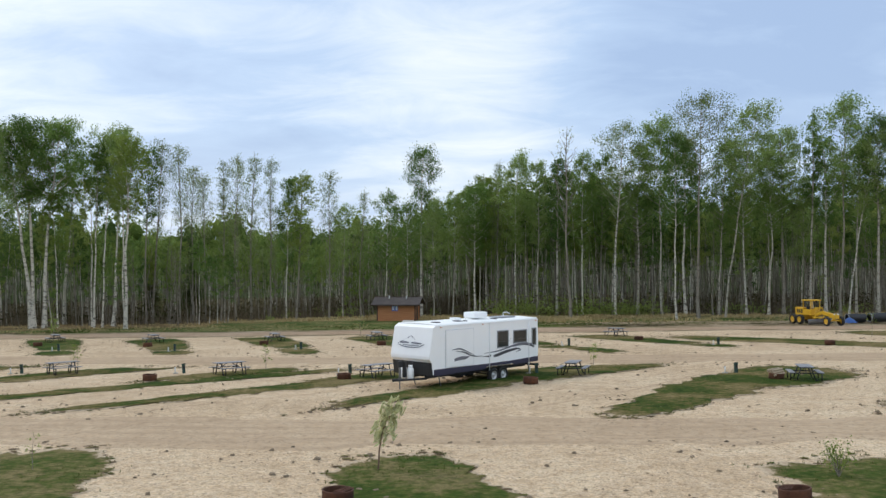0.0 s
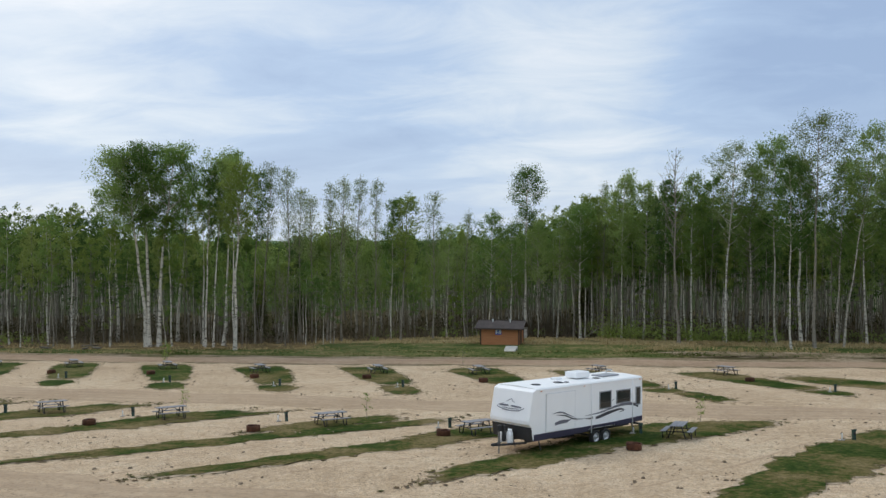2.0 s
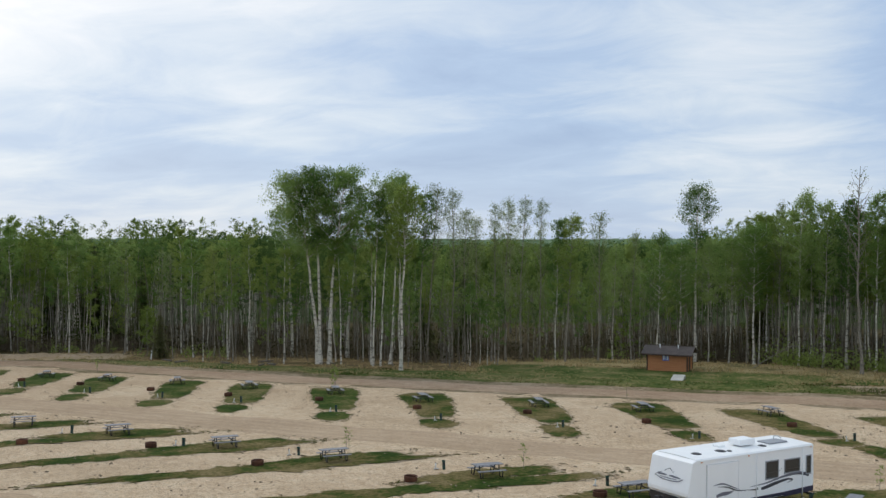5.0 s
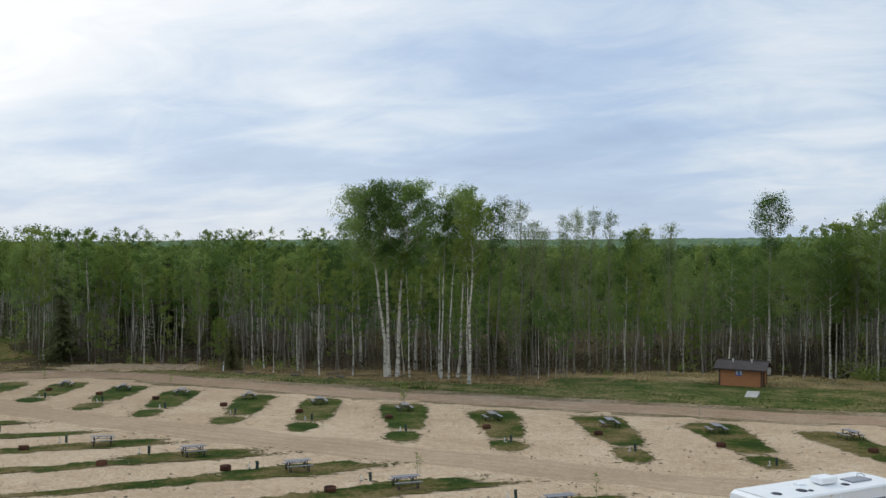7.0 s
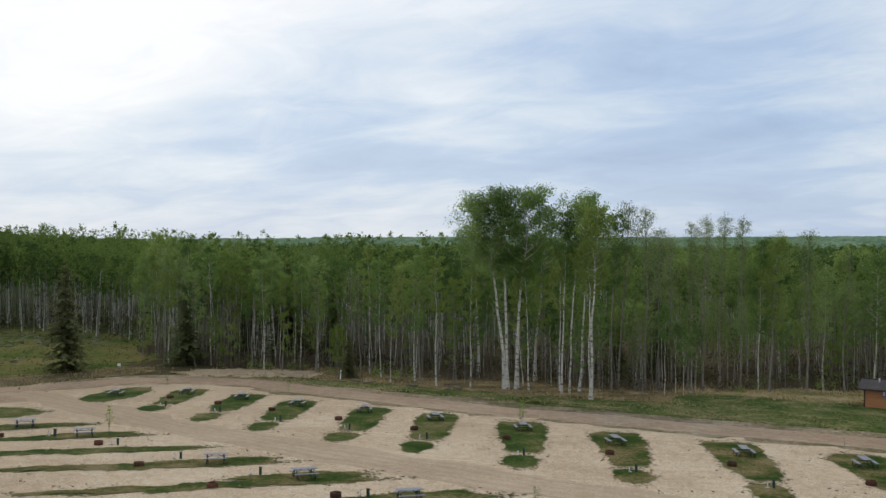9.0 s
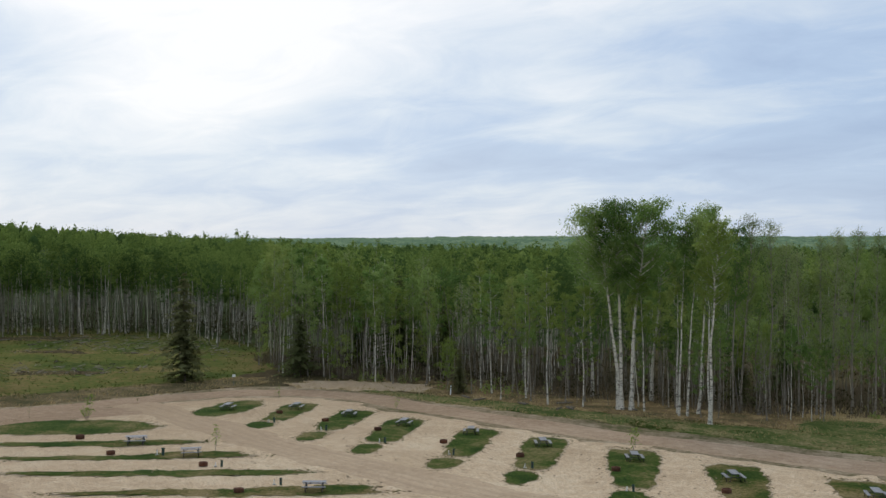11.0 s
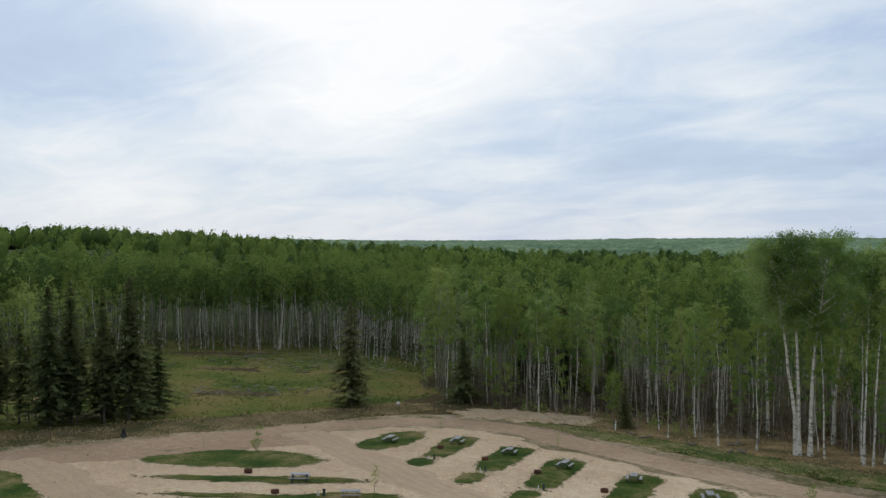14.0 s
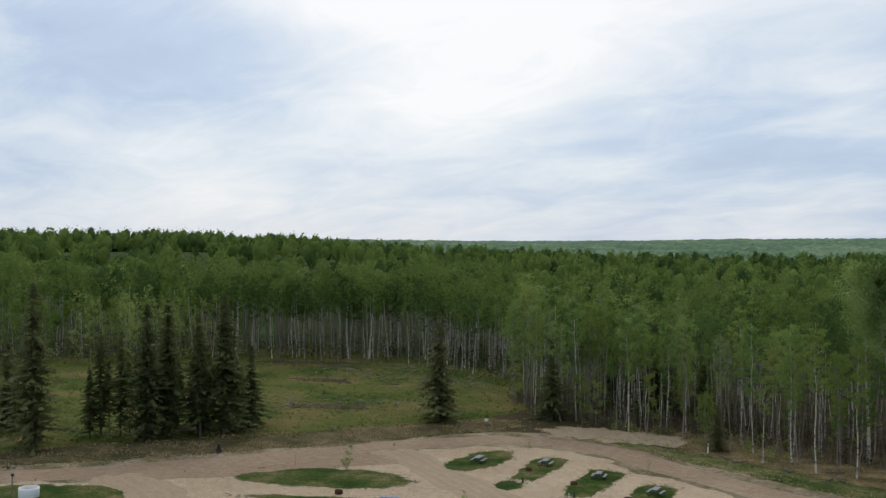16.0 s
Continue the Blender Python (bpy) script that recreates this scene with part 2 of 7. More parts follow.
M["turf"] = turf("mown_grass", [(0.41, (0.028, 0.054, 0.009)), (0.47, (0.060, 0.080, 0.017)), (0.52, (0.130, 0.108, 0.038)), (0.60, (0.215, 0.165, 0.080))])
M["shoulder"] = surface("dirt_shoulder", [(0.40, (0.095, 0.095, 0.038)), (0.46, (0.17, 0.13, 0.075)), (0.53, (0.26, 0.20, 0.13)), (0.61, (0.37, 0.29, 0.20))], 0.95, coarse=0.25, fine=2.2, bump=0.6, local=False)
M["drygrass"] = surface("dry_grass", [(0.40, (0.11, 0.105, 0.040)), (0.46, (0.20, 0.162, 0.072)), (0.52, (0.30, 0.228, 0.112)), (0.61, (0.37, 0.285, 0.15))], 0.95, coarse=0.22, fine=2.5, bump=0.7, local=False)
M["meadow"] = surface("meadow", [(0.40, (0.040, 0.060, 0.011)), (0.47, (0.074, 0.094, 0.017)), (0.53, (0.110, 0.104, 0.027)), (0.61, (0.17, 0.125, 0.05))], 0.95, coarse=0.10, fine=1.4, bump=0.7, local=False)
M["weeds"] = surface("dead_weeds", [(0.40, (0.045, 0.048, 0.016)), (0.47, (0.082, 0.068, 0.030)), (0.53, (0.115, 0.085, 0.042)), (0.61, (0.18, 0.135, 0.075))], 0.95, coarse=0.3, fine=2.2, bump=0.7, local=False)
M["blade"] = leaf("grass_blades", [(0.30, (0.042, 0.074, 0.014)), (0.50, (0.085, 0.108, 0.026)), (0.70, (0.20, 0.165, 0.075))], 0.2, by_object=False)
M["straw"] = leaf("straw", [(0.25, (0.30, 0.22, 0.10)), (0.6, (0.50, 0.385, 0.20)), (0.85, (0.60, 0.48, 0.28))], 0.2, by_object=False)
M["lush"] = turf("lush_grass", [(0.40, (0.026, 0.052, 0.009)), (0.47, (0.046, 0.076, 0.014)), (0.53, (0.088, 0.098, 0.026)), (0.60, (0.185, 0.15, 0.068))])
M["lawn"] = surface("rough_lawn", [(0.40, (0.044, 0.070, 0.016)), (0.47, (0.080, 0.104, 0.027)), (0.53, (0.135, 0.130, 0.048)), (0.61, (0.26, 0.20, 0.10))], 0.95, coarse=0.3, fine=2.2, bump=0.5, local=False)
M["litter"] = surface("leaf_litter", [(0.40, (0.085, 0.078, 0.034)), (0.46, (0.145, 0.103, 0.050)), (0.53, (0.215, 0.146, 0.070)), (0.61, (0.32, 0.23, 0.118))], 0.95, coarse=0.35, fine=2.6, bump=0.6, local=False)
M["clod"] = surface("brown_clods", two((0.125, 0.088, 0.052), 0.4), 0.95, coarse=1.0, fine=8.0, local=False)
M["stone"] = surface("loose_stones", two((0.21, 0.16, 0.11), 0.5), 0.95, coarse=1.0, fine=9.0, local=False)
M["bark"] = bark("aspen_bark", (0.62, 0.565, 0.47), (0.11, 0.095, 0.075), 0.85, 0.24)
M["midbark"] = bark("weathered_bark", (0.44, 0.395, 0.32), (0.10, 0.085, 0.062), 0.9, 0.3)
M["greybark"] = bark("grey_bark", (0.275, 0.24, 0.19), (0.11, 0.09, 0.065), 0.6, 0.35)
M["twig"] = surface("bare_twigs", two((0.16, 0.128, 0.085), 0.5), 0.9, coarse=0.3, fine=2.0, bump=0, local=False)
M["leaf"] = leaf("aspen_leaves", [(0.24, (0.100, 0.172, 0.050)), (0.48, (0.190, 0.288, 0.080)), (0.74, (0.292, 0.378, 0.124))], 0.60)
M["leaf_pale"] = leaf("young_leaves", [(0.22, (0.18, 0.245, 0.055)), (0.5, (0.25, 0.320, 0.082)), (0.8, (0.32, 0.375, 0.115))], 0.5)
M["leaf_bud"] = leaf("half_open_leaves", [(0.22, (0.16, 0.205, 0.075)), (0.5, (0.215, 0.275, 0.10)), (0.8, (0.28, 0.33, 0.14))], 0.5)
M["leaf_far"] = leaf("woods_leaves", [(0.30, (0.104, 0.158, 0.039)), (0.5, (0.162, 0.226, 0.056)), (0.70, (0.225, 0.290, 0.080))], 0.46, by_object=False)
# Darker greens: some trees' own tone, elsewhere woodland shade put into the leaves.
M["leaf_dark"] = leaf("dark_shaded_leaves", [(0.30, (0.048, 0.086, 0.026)), (0.5, (0.080, 0.130, 0.038)), (0.70, (0.120, 0.176, 0.054))], 0.46, by_object=False)
M["needle"] = leaf("spruce_needles", [(0.22, (0.105, 0.125, 0.052)), (0.5, (0.150, 0.165, 0.068)), (0.8, (0.20, 0.192, 0.088))], 0.42)
# Dark brown bushes, colour darkened further for the unlit depth between the trunks.
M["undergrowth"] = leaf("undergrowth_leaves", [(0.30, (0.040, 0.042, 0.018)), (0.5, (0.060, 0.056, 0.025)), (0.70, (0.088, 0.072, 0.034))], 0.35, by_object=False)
M["sprucebark"] = surface("spruce_bark", two((0.085, 0.065, 0.05), 0.4), 0.95, fine=8)
# Bluer than the near woods: haze of distance put into the green.
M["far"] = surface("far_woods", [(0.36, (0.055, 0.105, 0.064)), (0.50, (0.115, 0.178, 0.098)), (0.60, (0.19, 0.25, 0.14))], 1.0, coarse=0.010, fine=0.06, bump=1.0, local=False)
M["white"] = surface("white_fibreglass", two((0.93, 0.93, 0.925), 0.02), 0.35, coarse=0.8, fine=3.0, bump=0.02, stretch=(1, 1, 0.25), coat=0.2)
M["roofwhite"] = surface("roof_membrane", two((0.84, 0.84, 0.83), 0.05), 0.6, coarse=1.2, fine=6.0, bump=0.03)
M["navy"] = surface("navy_skirt", two((0.030, 0.028, 0.060), 0.2), 0.4, bump=0.02)
M["black"] = surface("black_paint", two((0.022, 0.022, 0.024), 0.3), 0.55, bump=0.05)
M["rubber"] = surface("tyre_rubber", two((0.024, 0.023, 0.022), 0.35), 0.85, fine=20, bump=0.1)
M["chrome"] = surface("pale_wheel", two((0.55, 0.55, 0.56), 0.1), 0.35, 0.6, fine=12, bump=0.02)
M["grey"] = surface("grey_plastic", two((0.30, 0.31, 0.33), 0.1), 0.5, bump=0.02)
M["seal"] = surface("pale_seal", two((0.70, 0.71, 0.72), 0.08), 0.6, bump=0)
M["swirl"] = surface("grey_decal", two((0.16, 0.16, 0.19), 0.15), 0.4, bump=0)
M["swirl_dark"] = surface("dark_decal", two((0.045, 0.045, 0.055), 0.15), 0.4, bump=0)
M["glass"] = surface("tinted_glass", two((0.028, 0.032, 0.034), 0.2), 0.06, bump=0)
M["lamp"] = surface("amber_lens", two((0.65, 0.25, 0.05), 0.1), 0.3, bump=0)
M["redlens"] = surface("red_lens", two((0.45, 0.03, 0.02), 0.1), 0.3, bump=0)
M["siding"] = surface("stained_siding", [(0.3, (0.36, 0.135, 0.048)), (0.5, (0.47, 0.190, 0.072)), (0.7, (0.55, 0.25, 0.105))], 0.7, coarse=0.8, fine=5.0, stretch=(1, 1, 12), bump=0.2)
M["trim"] = surface("dark_brown_trim", two((0.055, 0.032, 0.022), 0.25), 0.7, fine=9)
M["shingle"] = surface("brown_shingles", two((0.075, 0.060, 0.055), 0.4), 0.9, coarse=1.2, fine=14, bump=0.4)
M["signblue"] = surface("blue_sign", two((0.03, 0.10, 0.42), 0.1), 0.45, bump=0)
M["signwhite"] = surface("white_paint", two((0.72, 0.72, 0.70), 0.06), 0.5, bump=0.02)
M["concrete"] = surface("concrete", two((0.44, 0.42, 0.38), 0.18), 0.9, coarse=0.8, fine=8, bump=0.15)
M["plank"] = surface("weathered_planks", [(0.3, (0.15, 0.15, 0.16)), (0.5, (0.215, 0.215, 0.23)), (0.7, (0.29, 0.29, 0.30))], 0.7, coarse=1.0, fine=6.0, stretch=(0.3, 6, 6), bump=0.15, spread=0.12)
M["frame"] = surface("dark_steel_tube", two((0.035, 0.034, 0.036), 0.3), 0.5, 0.3, fine=10, bump=0.05)
M["rust"] = surface("rusty_steel", [(0.3, (0.055, 0.026, 0.017)), (0.5, (0.115, 0.047, 0.027)), (0.7, (0.20, 0.085, 0.043))], 0.9, coarse=2, fine=9, bump=0.2, spread=0.3)
M["ash"] = surface("ash", two((0.10, 0.095, 0.09), 0.5), 0.95, fine=12)
M["postgreen"] = surface("green_enamel", two((0.022, 0.058, 0.045), 0.2), 0.5, fine=10, bump=0.03)
M["pipewhite"] = surface("white_pipe", two((0.66, 0.66, 0.63), 0.08), 0.5, bump=0.02)
M["yellow"] = surface("yellow_paint", [(0.3, (0.52, 0.28, 0.012)), (0.5, (0.68, 0.39, 0.018)), (0.7, (0.74, 0.45, 0.03))], 0.45, coarse=1.0, fine=6, bump=0.05)
M["steel"] = surface("worn_steel", two((0.20, 0.20, 0.20), 0.3), 0.5, 0.7, fine=9, bump=0.05)
M["tarp"] = surface("blue_tarp", two((0.03, 0.09, 0.28), 0.25), 0.6, fine=6, bump=0.2)
M["wood"] = surface("raw_timber", two((0.40, 0.31, 0.21), 0.25), 0.85, fine=8, stretch=(1, 1, 6))
M["willow"] = leaf("willow_leaves", [(0.22, (0.45, 0.46, 0.22)), (0.5, (0.57, 0.57, 0.31)), (0.8, (0.68, 0.67, 0.42))], 0.5)
M["twigbark"] = surface("brown_twig_bark", two((0.16, 0.095, 0.062), 0.3), 0.85, fine=12)
M["deadwood"] = surface("dead_wood", two((0.165, 0.14, 0.11), 0.35), 0.95, fine=6)
M["char"] = surface("burnt_wood", two((0.016, 0.015, 0.014), 0.4), 0.95, fine=10)


# ---- mesh helpers ----
rng = np.random.default_rng(7)


class Shape:
    """Gathers quads and triangles with a material slot each."""

    def __init__(self):
        self.v, self.f, self.s = [], [], []

    def add(self, verts, faces, slot=0):
        k = len(self.v)
        self.v += [tuple(p) for p in verts]
        self.f += [tuple(i + k for i in f) for f in faces]
        self.s += [slot] * len(faces)
        return self

    def box(self, c, size, turn=(0, 0, 0), slot=0, edge=0.0):
        """A box, with its edges chamfered by edge."""
        hx, hy, hz = (d / 2 for d in size)
        e = min(edge, hx * 0.9, hy * 0.9, hz * 0.9)
        r = Euler([radians(a) for a in turn]).to_matrix()
        c = Vector(c)
        if e <= 0:
            pts = [(x, y, z) for x in (-hx, hx) for y in (-hy, hy) for z in (-hz, hz)]
            faces = [(0, 1, 3, 2), (4, 6, 7, 5), (0, 4, 5, 1), (2, 3, 7, 6), (0, 2, 6, 4), (1, 5, 7, 3)]
        else:
            bm = bmesh.new()
            bmesh.ops.create_cube(bm, size=1.0, matrix=Matrix.Diagonal((size[0], size[1], size[2], 1)))
            bmesh.ops.bevel(bm, geom=bm.edges[:], offset=e, segments=2, profile=0.6, affect="EDGES")
            bm.verts.index_update()
            pts, faces = [tuple(v.co) for v in bm.verts], [tuple(v.index for v in f.verts) for f in bm.faces]
            bm.free()
        return self.add([c + r @ Vector(p) for p in pts], faces, slot)

    def tube(self, points, radii, n=8, slot=0, caps=True):
        """A tapered tube along points."""
        pts = [Vector(p) for p in points]
        rad = [radii] * len(pts) if isinstance(radii, (int, float)) else list(radii)
        verts, faces = [], []
        for i, p in enumerate(pts):
            d = (pts[min(i + 1, len(pts) - 1)] - pts[max(i - 1, 0)]).normalized()
            a = d.orthogonal().normalized() if abs(d.z) < 0.99 else Vector((1, 0, 0))
            if abs(d.z) >= 0.99:
                a = (a - d * a.dot(d)).normalized()
            b = d.cross(a)
            for k in range(n):
                w = 2 * math.pi * k / n
                verts.append(p + (a * math.cos(w) + b * math.sin(w)) * rad[i])
        for i in range(len(pts) - 1):
            for k in range(n):
                j = (k + 1) % n
                faces.append((i * n + k, i * n + j, (i + 1) * n + j, (i + 1) * n + k))
        if caps:
            faces += [tuple(range(n))[::-1], tuple((len(pts) - 1) * n + k for k in range(n))]
        return self.add(verts, faces, slot)

    def lathe(self, c, profile, n=24, axis="z", slot=0):
        """A profile of (radius, height) turned round an axis."""
        verts, faces = [], []
        for r, h in profile:
            for k in range(n):
                w = 2 * math.pi * k / n
                p = (r * math.cos(w), r * math.sin(w), h)
                p = p if axis == "z" else (p[0], p[2], p[1]) if axis == "y" else (p[2], p[0], p[1])
                verts.append(Vector(c) + Vector(p))
        for i in range(len(profile) - 1):
            for k in range(n):
                j = (k + 1) % n
                faces.append((i * n + k, i * n + j, (i + 1) * n + j, (i + 1) * n + k))
        return self.add(verts, faces, slot)

    def prism(self, outline, lo, hi, axis="y", slot=0):
        """An outline in a plane, drawn out between lo and hi along an axis."""
        def put(a, b, t):
            return (a, t, b) if axis == "y" else (t, a, b) if axis == "x" else (a, b, t)
        m = len(outline)
        verts = [put(a, b, lo) for a, b in outline] + [put(a, b, hi) for a, b in outline]
        faces = [tuple(range(m)), tuple(range(m, 2 * m))[::-1]] + [(i, i + m, (i + 1) % m + m, (i + 1) % m) for i in range(m)]
        return self.add(verts, faces, slot)

    def mesh(self, name, mats, smooth=False):
        me = bpy.data.meshes.new(name)
        me.from_pydata([tuple(p) for p in self.v], [], self.f)
        for m in mats:
            me.materials.append(m)
        me.polygons.foreach_set("material_index", self.s)
        me.polygons.foreach_set("use_smooth", [smooth] * len(self.f))
        bm = bmesh.new()
        bm.from_mesh(me)
        bmesh.ops.recalc_face_normals(bm, faces=bm.faces[:])
        bm.to_mesh(me)
        bm.free()
        return me


def quads(name, verts, faces, slots, mats, smooth=None):
    """A mesh from arrays, of quads and of triangles, whose fourth corner is -1."""
    me = bpy.data.meshes.new(name)
    faces = np.asarray(faces, np.int32)
    nv, nf = len(verts), len(faces)
    me.vertices.add(nv)
    me.vertices.foreach_set("co", np.asarray(verts, np.float32).ravel())
    corners = faces[faces >= 0]
    me.loops.add(len(corners))
    me.loops.foreach_set("vertex_index", corners)
    me.polygons.add(nf)
    sizes = (faces >= 0).sum(1)
    me.polygons.foreach_set("loop_start", np.concatenate([[0], np.cumsum(sizes)[:-1]]).astype(np.int32))
    for m in mats:
        me.materials.append(m)
    me.polygons.foreach_set("material_index", np.asarray(slots, np.int32))
    if smooth is not None:
        me.polygons.foreach_set("use_smooth", np.asarray(smooth, bool))
    me.update(calc_edges=True)
    return me


def thing(name, at, label, category, group="", kind="", turn=0.0):
    ob = new(name)
    ob.empty_display_size = 0.3
    ob.matrix_basis = at if isinstance(at, Matrix) else pose(*at, 0, 0, turn)
    return tagged(ob, label, category, group, kind)


def part(name, shape, material, parent, label="", smooth=False):
    """One mesh object under a thing or a part."""
    mats = material if isinstance(material, list) else [material]
    me = shape if isinstance(shape, bpy.types.Mesh) else shape.mesh(name, mats, smooth)
    ob = new(name, me)
    ob.parent = parent
    return tagged(ob, label)


def smooth_step(a, b, v):
    t = np.clip((v - a) / (b - a), 0, 1)
    return t * t * (3 - 2 * t)


def wave(x, y, s, seed=0.0):
    """A cheap smooth wobble in the plane, from -1 to 1."""
    return (np.sin(x * s + 1.7 * np.sin(y * s * 0.8 + seed) + seed) + np.sin(y * s * 1.3 + 1.3 * np.sin(x * s * 0.6 - seed) + 2.1 * seed)) / 2


# ---- the lie of the land ----
def height(x, y):
    """The site slopes gently down to the woods; a low ridge to one side, far hills beyond."""
    x, y = np.asarray(x, float), np.asarray(y, float)
    r = np.hypot(x, y) + 1e-6
    k = np.minimum(r, 135) / r
    z = 1.709 + 0.00631 * np.maximum(x * k, -130) - 0.0339 * np.maximum(y * k, -20)
    az = np.degrees(np.arctan2(-x, y))
    ridge = smooth_step(34, 66, np.where(az < -90, az + 360, az)) * (1 - 0.5 * smooth_step(95, 150, np.where(az < -90, az + 360, az)))
    z = z + ridge * 14.5 * smooth_step(220, 680, r) * (1 - 0.75 * smooth_step(800, 1500, r))
    z = z - 3.0 * (1 - ridge) * smooth_step(170, 420, r)
    hills = 1 + 0.5 * np.sin(np.radians(az) * 5 + 0.6) + 0.3 * np.sin(np.radians(az) * 11 + 2)
    z = z + smooth_step(1100, 3600, r) * (14 + 9 * hills)
    return z + 0.05 * wave(x, y, 0.31) * smooth_step(20, 60, r) + 0.8 * wave(x, y, 0.013, 1.0) * smooth_step(150, 400, r)


def make_ground():
    rings = np.concatenate([np.linspace(0.5, 140, 90), np.geomspace(144, 4700, 60)])
    n = 240
    a = np.linspace(0, 2 * np.pi, n, endpoint=False)
    x, y = (rings[:, None] * np.cos(a)).ravel(), (30 + rings[:, None] * np.sin(a)).ravel()
    v = np.stack([x, y, height(x, y) - 0.06], 1)
    i, k = np.meshgrid(np.arange(len(rings) - 1), np.arange(n), indexing="ij")
    j = (k + 1) % n
    f = np.stack([i * n + k, (i + 1) * n + k, (i + 1) * n + j, i * n + j], -1).reshape(-1, 4)
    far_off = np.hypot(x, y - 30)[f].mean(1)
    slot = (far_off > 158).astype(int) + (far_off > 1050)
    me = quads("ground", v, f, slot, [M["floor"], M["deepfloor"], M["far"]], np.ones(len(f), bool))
    tagged(new("ground", me), "brown forest floor with dry grass and far green woods", "ground", kind="structure")


make_ground()


def spline(points, step=2.0):
    """A smooth line through points."""
    p = np.array(points, float)
    p = np.vstack([2 * p[0] - p[1], p, 2 * p[-1] - p[-2]])
    out = []
    for a, b, c, d in zip(p, p[1:], p[2:], p[3:]):
        m = max(2, int(np.linalg.norm(c - b) / step))
        for t in np.arange(m) / m:
            out.append(0.5 * ((2 * b) + (c - a) * t + (2 * a - 5 * b + 4 * c - d) * t * t + (3 * b - a - 3 * c + d) * t ** 3))
    return np.array(out + [p[-2]])


def ribbon(name, points, width, lift, material, label, category, ragged=0.35, across=8, aside=0.0):
    """A road laid over the land along a smooth line, with ragged edges; aside: how far to the left of the line it runs."""
    line = spline(points, 1.5)
    d = np.gradient(line, axis=0)
    d /= np.linalg.norm(d, axis=1)[:, None]
    side = np.stack([-d[:, 1], d[:, 0]], 1)
    line = line + side * aside
    run = np.concatenate([[0], np.cumsum(np.linalg.norm(np.diff(line, axis=0), axis=1))])
    wide = width / 2 + ragged * np.stack([wave(run, run * 0.3, 0.45, 1.0) + 0.6 * wave(run, run, 1.3, 4.0), wave(run, run * 0.3, 0.5, 3.0) + 0.6 * wave(run, run, 1.5, 6.0)], 1)
    cols, verts = np.linspace(-1, 1, across + 1), []
    for c in cols:
        w = np.where(c < 0, wide[:, 0], wide[:, 1])
        p = line + side * (c * w)[:, None]
        rut = -0.02 * np.cos(c * 9.0) * (1 - abs(c))
        verts.append(np.stack([p[:, 0], p[:, 1], height(p[:, 0], p[:, 1]) + lift * (1 - abs(c) ** 6 * 1.6) + rut], 1))
    v = np.stack(verts, 1)
    n, m = v.shape[:2]
    i, k = np.meshgrid(np.arange(n - 1), np.arange(m - 1), indexing="ij")
    f = np.stack([i * m + k, i * m + k + 1, (i + 1) * m + k + 1, (i + 1) * m + k], -1).reshape(-1, 4)
    me = quads(name, v.reshape(-1, 3), f, np.zeros(len(f)), [material], np.ones(len(f), bool))
    uv = me.uv_layers.new(name="UVMap")
    flat = np.stack([np.repeat(run, m), np.tile(cols, n)], 1)[f.ravel()]
    uv.data.foreach_set("uv", flat.astype(np.float32).ravel())
    return tagged(new(name, me), label, category, kind="structure")


LOOP = [(95, 80), (60, 85), (35, 89.5), (8, 91.5), (-20, 92), (-44, 93.5), (-62, 96.5), (-74, 99), (-82.5, 98), (-89, 92.5), (-92.6, 84.3), (-94.3, 72.8), (-95.7, 62.5), (-97.3, 53.3), (-99, 45.1), (-102, 37.9), (-108, 20), (-116, -10)]


def make_gravel():
    """The pale gravel of the campground, inside the loop."""
    edge = spline(LOOP, 3.0)
    poly = np.vstack([edge, [(-116, -40), (95, -40)]])
    xs, ys = np.arange(-118, 96, 2.0), np.arange(-40, 102, 2.0)
    gx, gy = np.meshgrid(xs, ys)
    inside = np.zeros(gx.shape, bool)
    for (ax, ay), (bx, by) in zip(poly, np.roll(poly, -1, 0)):
        hit = (ay > gy) != (by > gy)
        inside ^= hit & (gx < (bx - ax) * (gy - ay) / (by - ay + 1e-9) + ax)
    n, m = gx.shape
    i, k = np.meshgrid(np.arange(n - 1), np.arange(m - 1), indexing="ij")
    keep = inside[i, k] & inside[i + 1, k] & inside[i, k + 1] & inside[i + 1, k + 1]
    f = np.stack([i * m + k, i * m + k + 1, (i + 1) * m + k + 1, (i + 1) * m + k], -1)[keep]
    v = np.stack([gx.ravel(), gy.ravel(), (height(gx, gy) + 0.02 + 0.02 * wave(gx, gy, 0.9, 2.0)).ravel()], 1)
    tagged(new("gravel", quads("gravel", v, f, np.zeros(len(f)), [M["gravel"]], np.ones(len(f), bool))), "pale sandy gravel of the campground", "gravel", kind="structure")


make_gravel()
ribbon("road_shoulder", LOOP, 12.0, 0.04, M["shoulder"], "dirt and dry grass shoulder along the road", "shoulder", 0.9)
ribbon("road", LOOP, 6.9, 0.09, M["loop"], "brown packed dirt road round the campground", "road", 0.4, aside=0.6)
ribbon("road", [(90, 22), (45, 28), (20, 30.5), (0, 31.2), (-15, 33), (-32, 37), (-52, 41), (-75, 45), (-96, 47)], 7.0, 0.07, M["road"], "pale packed sand road with wheel tracks", "road", 0.9)
ribbon("road", [(-95.5, 48), (-92, 56), (-89.5, 66), (-87, 76)], 8.5, 0.062, M["loop"], "brown packed dirt apron beside the road", "road", 0.7)
ribbon("road", [(70, 52), (40, 55.5), (20, 57.5), (4, 59), (-10, 60.5), (-24, 62.5), (-40, 65), (-56, 68), (-70, 72), (-84, 76), (-91, 78)], 6.6, 0.07, M["road"], "pale packed sand lane between camp sites", "road", 0.6)


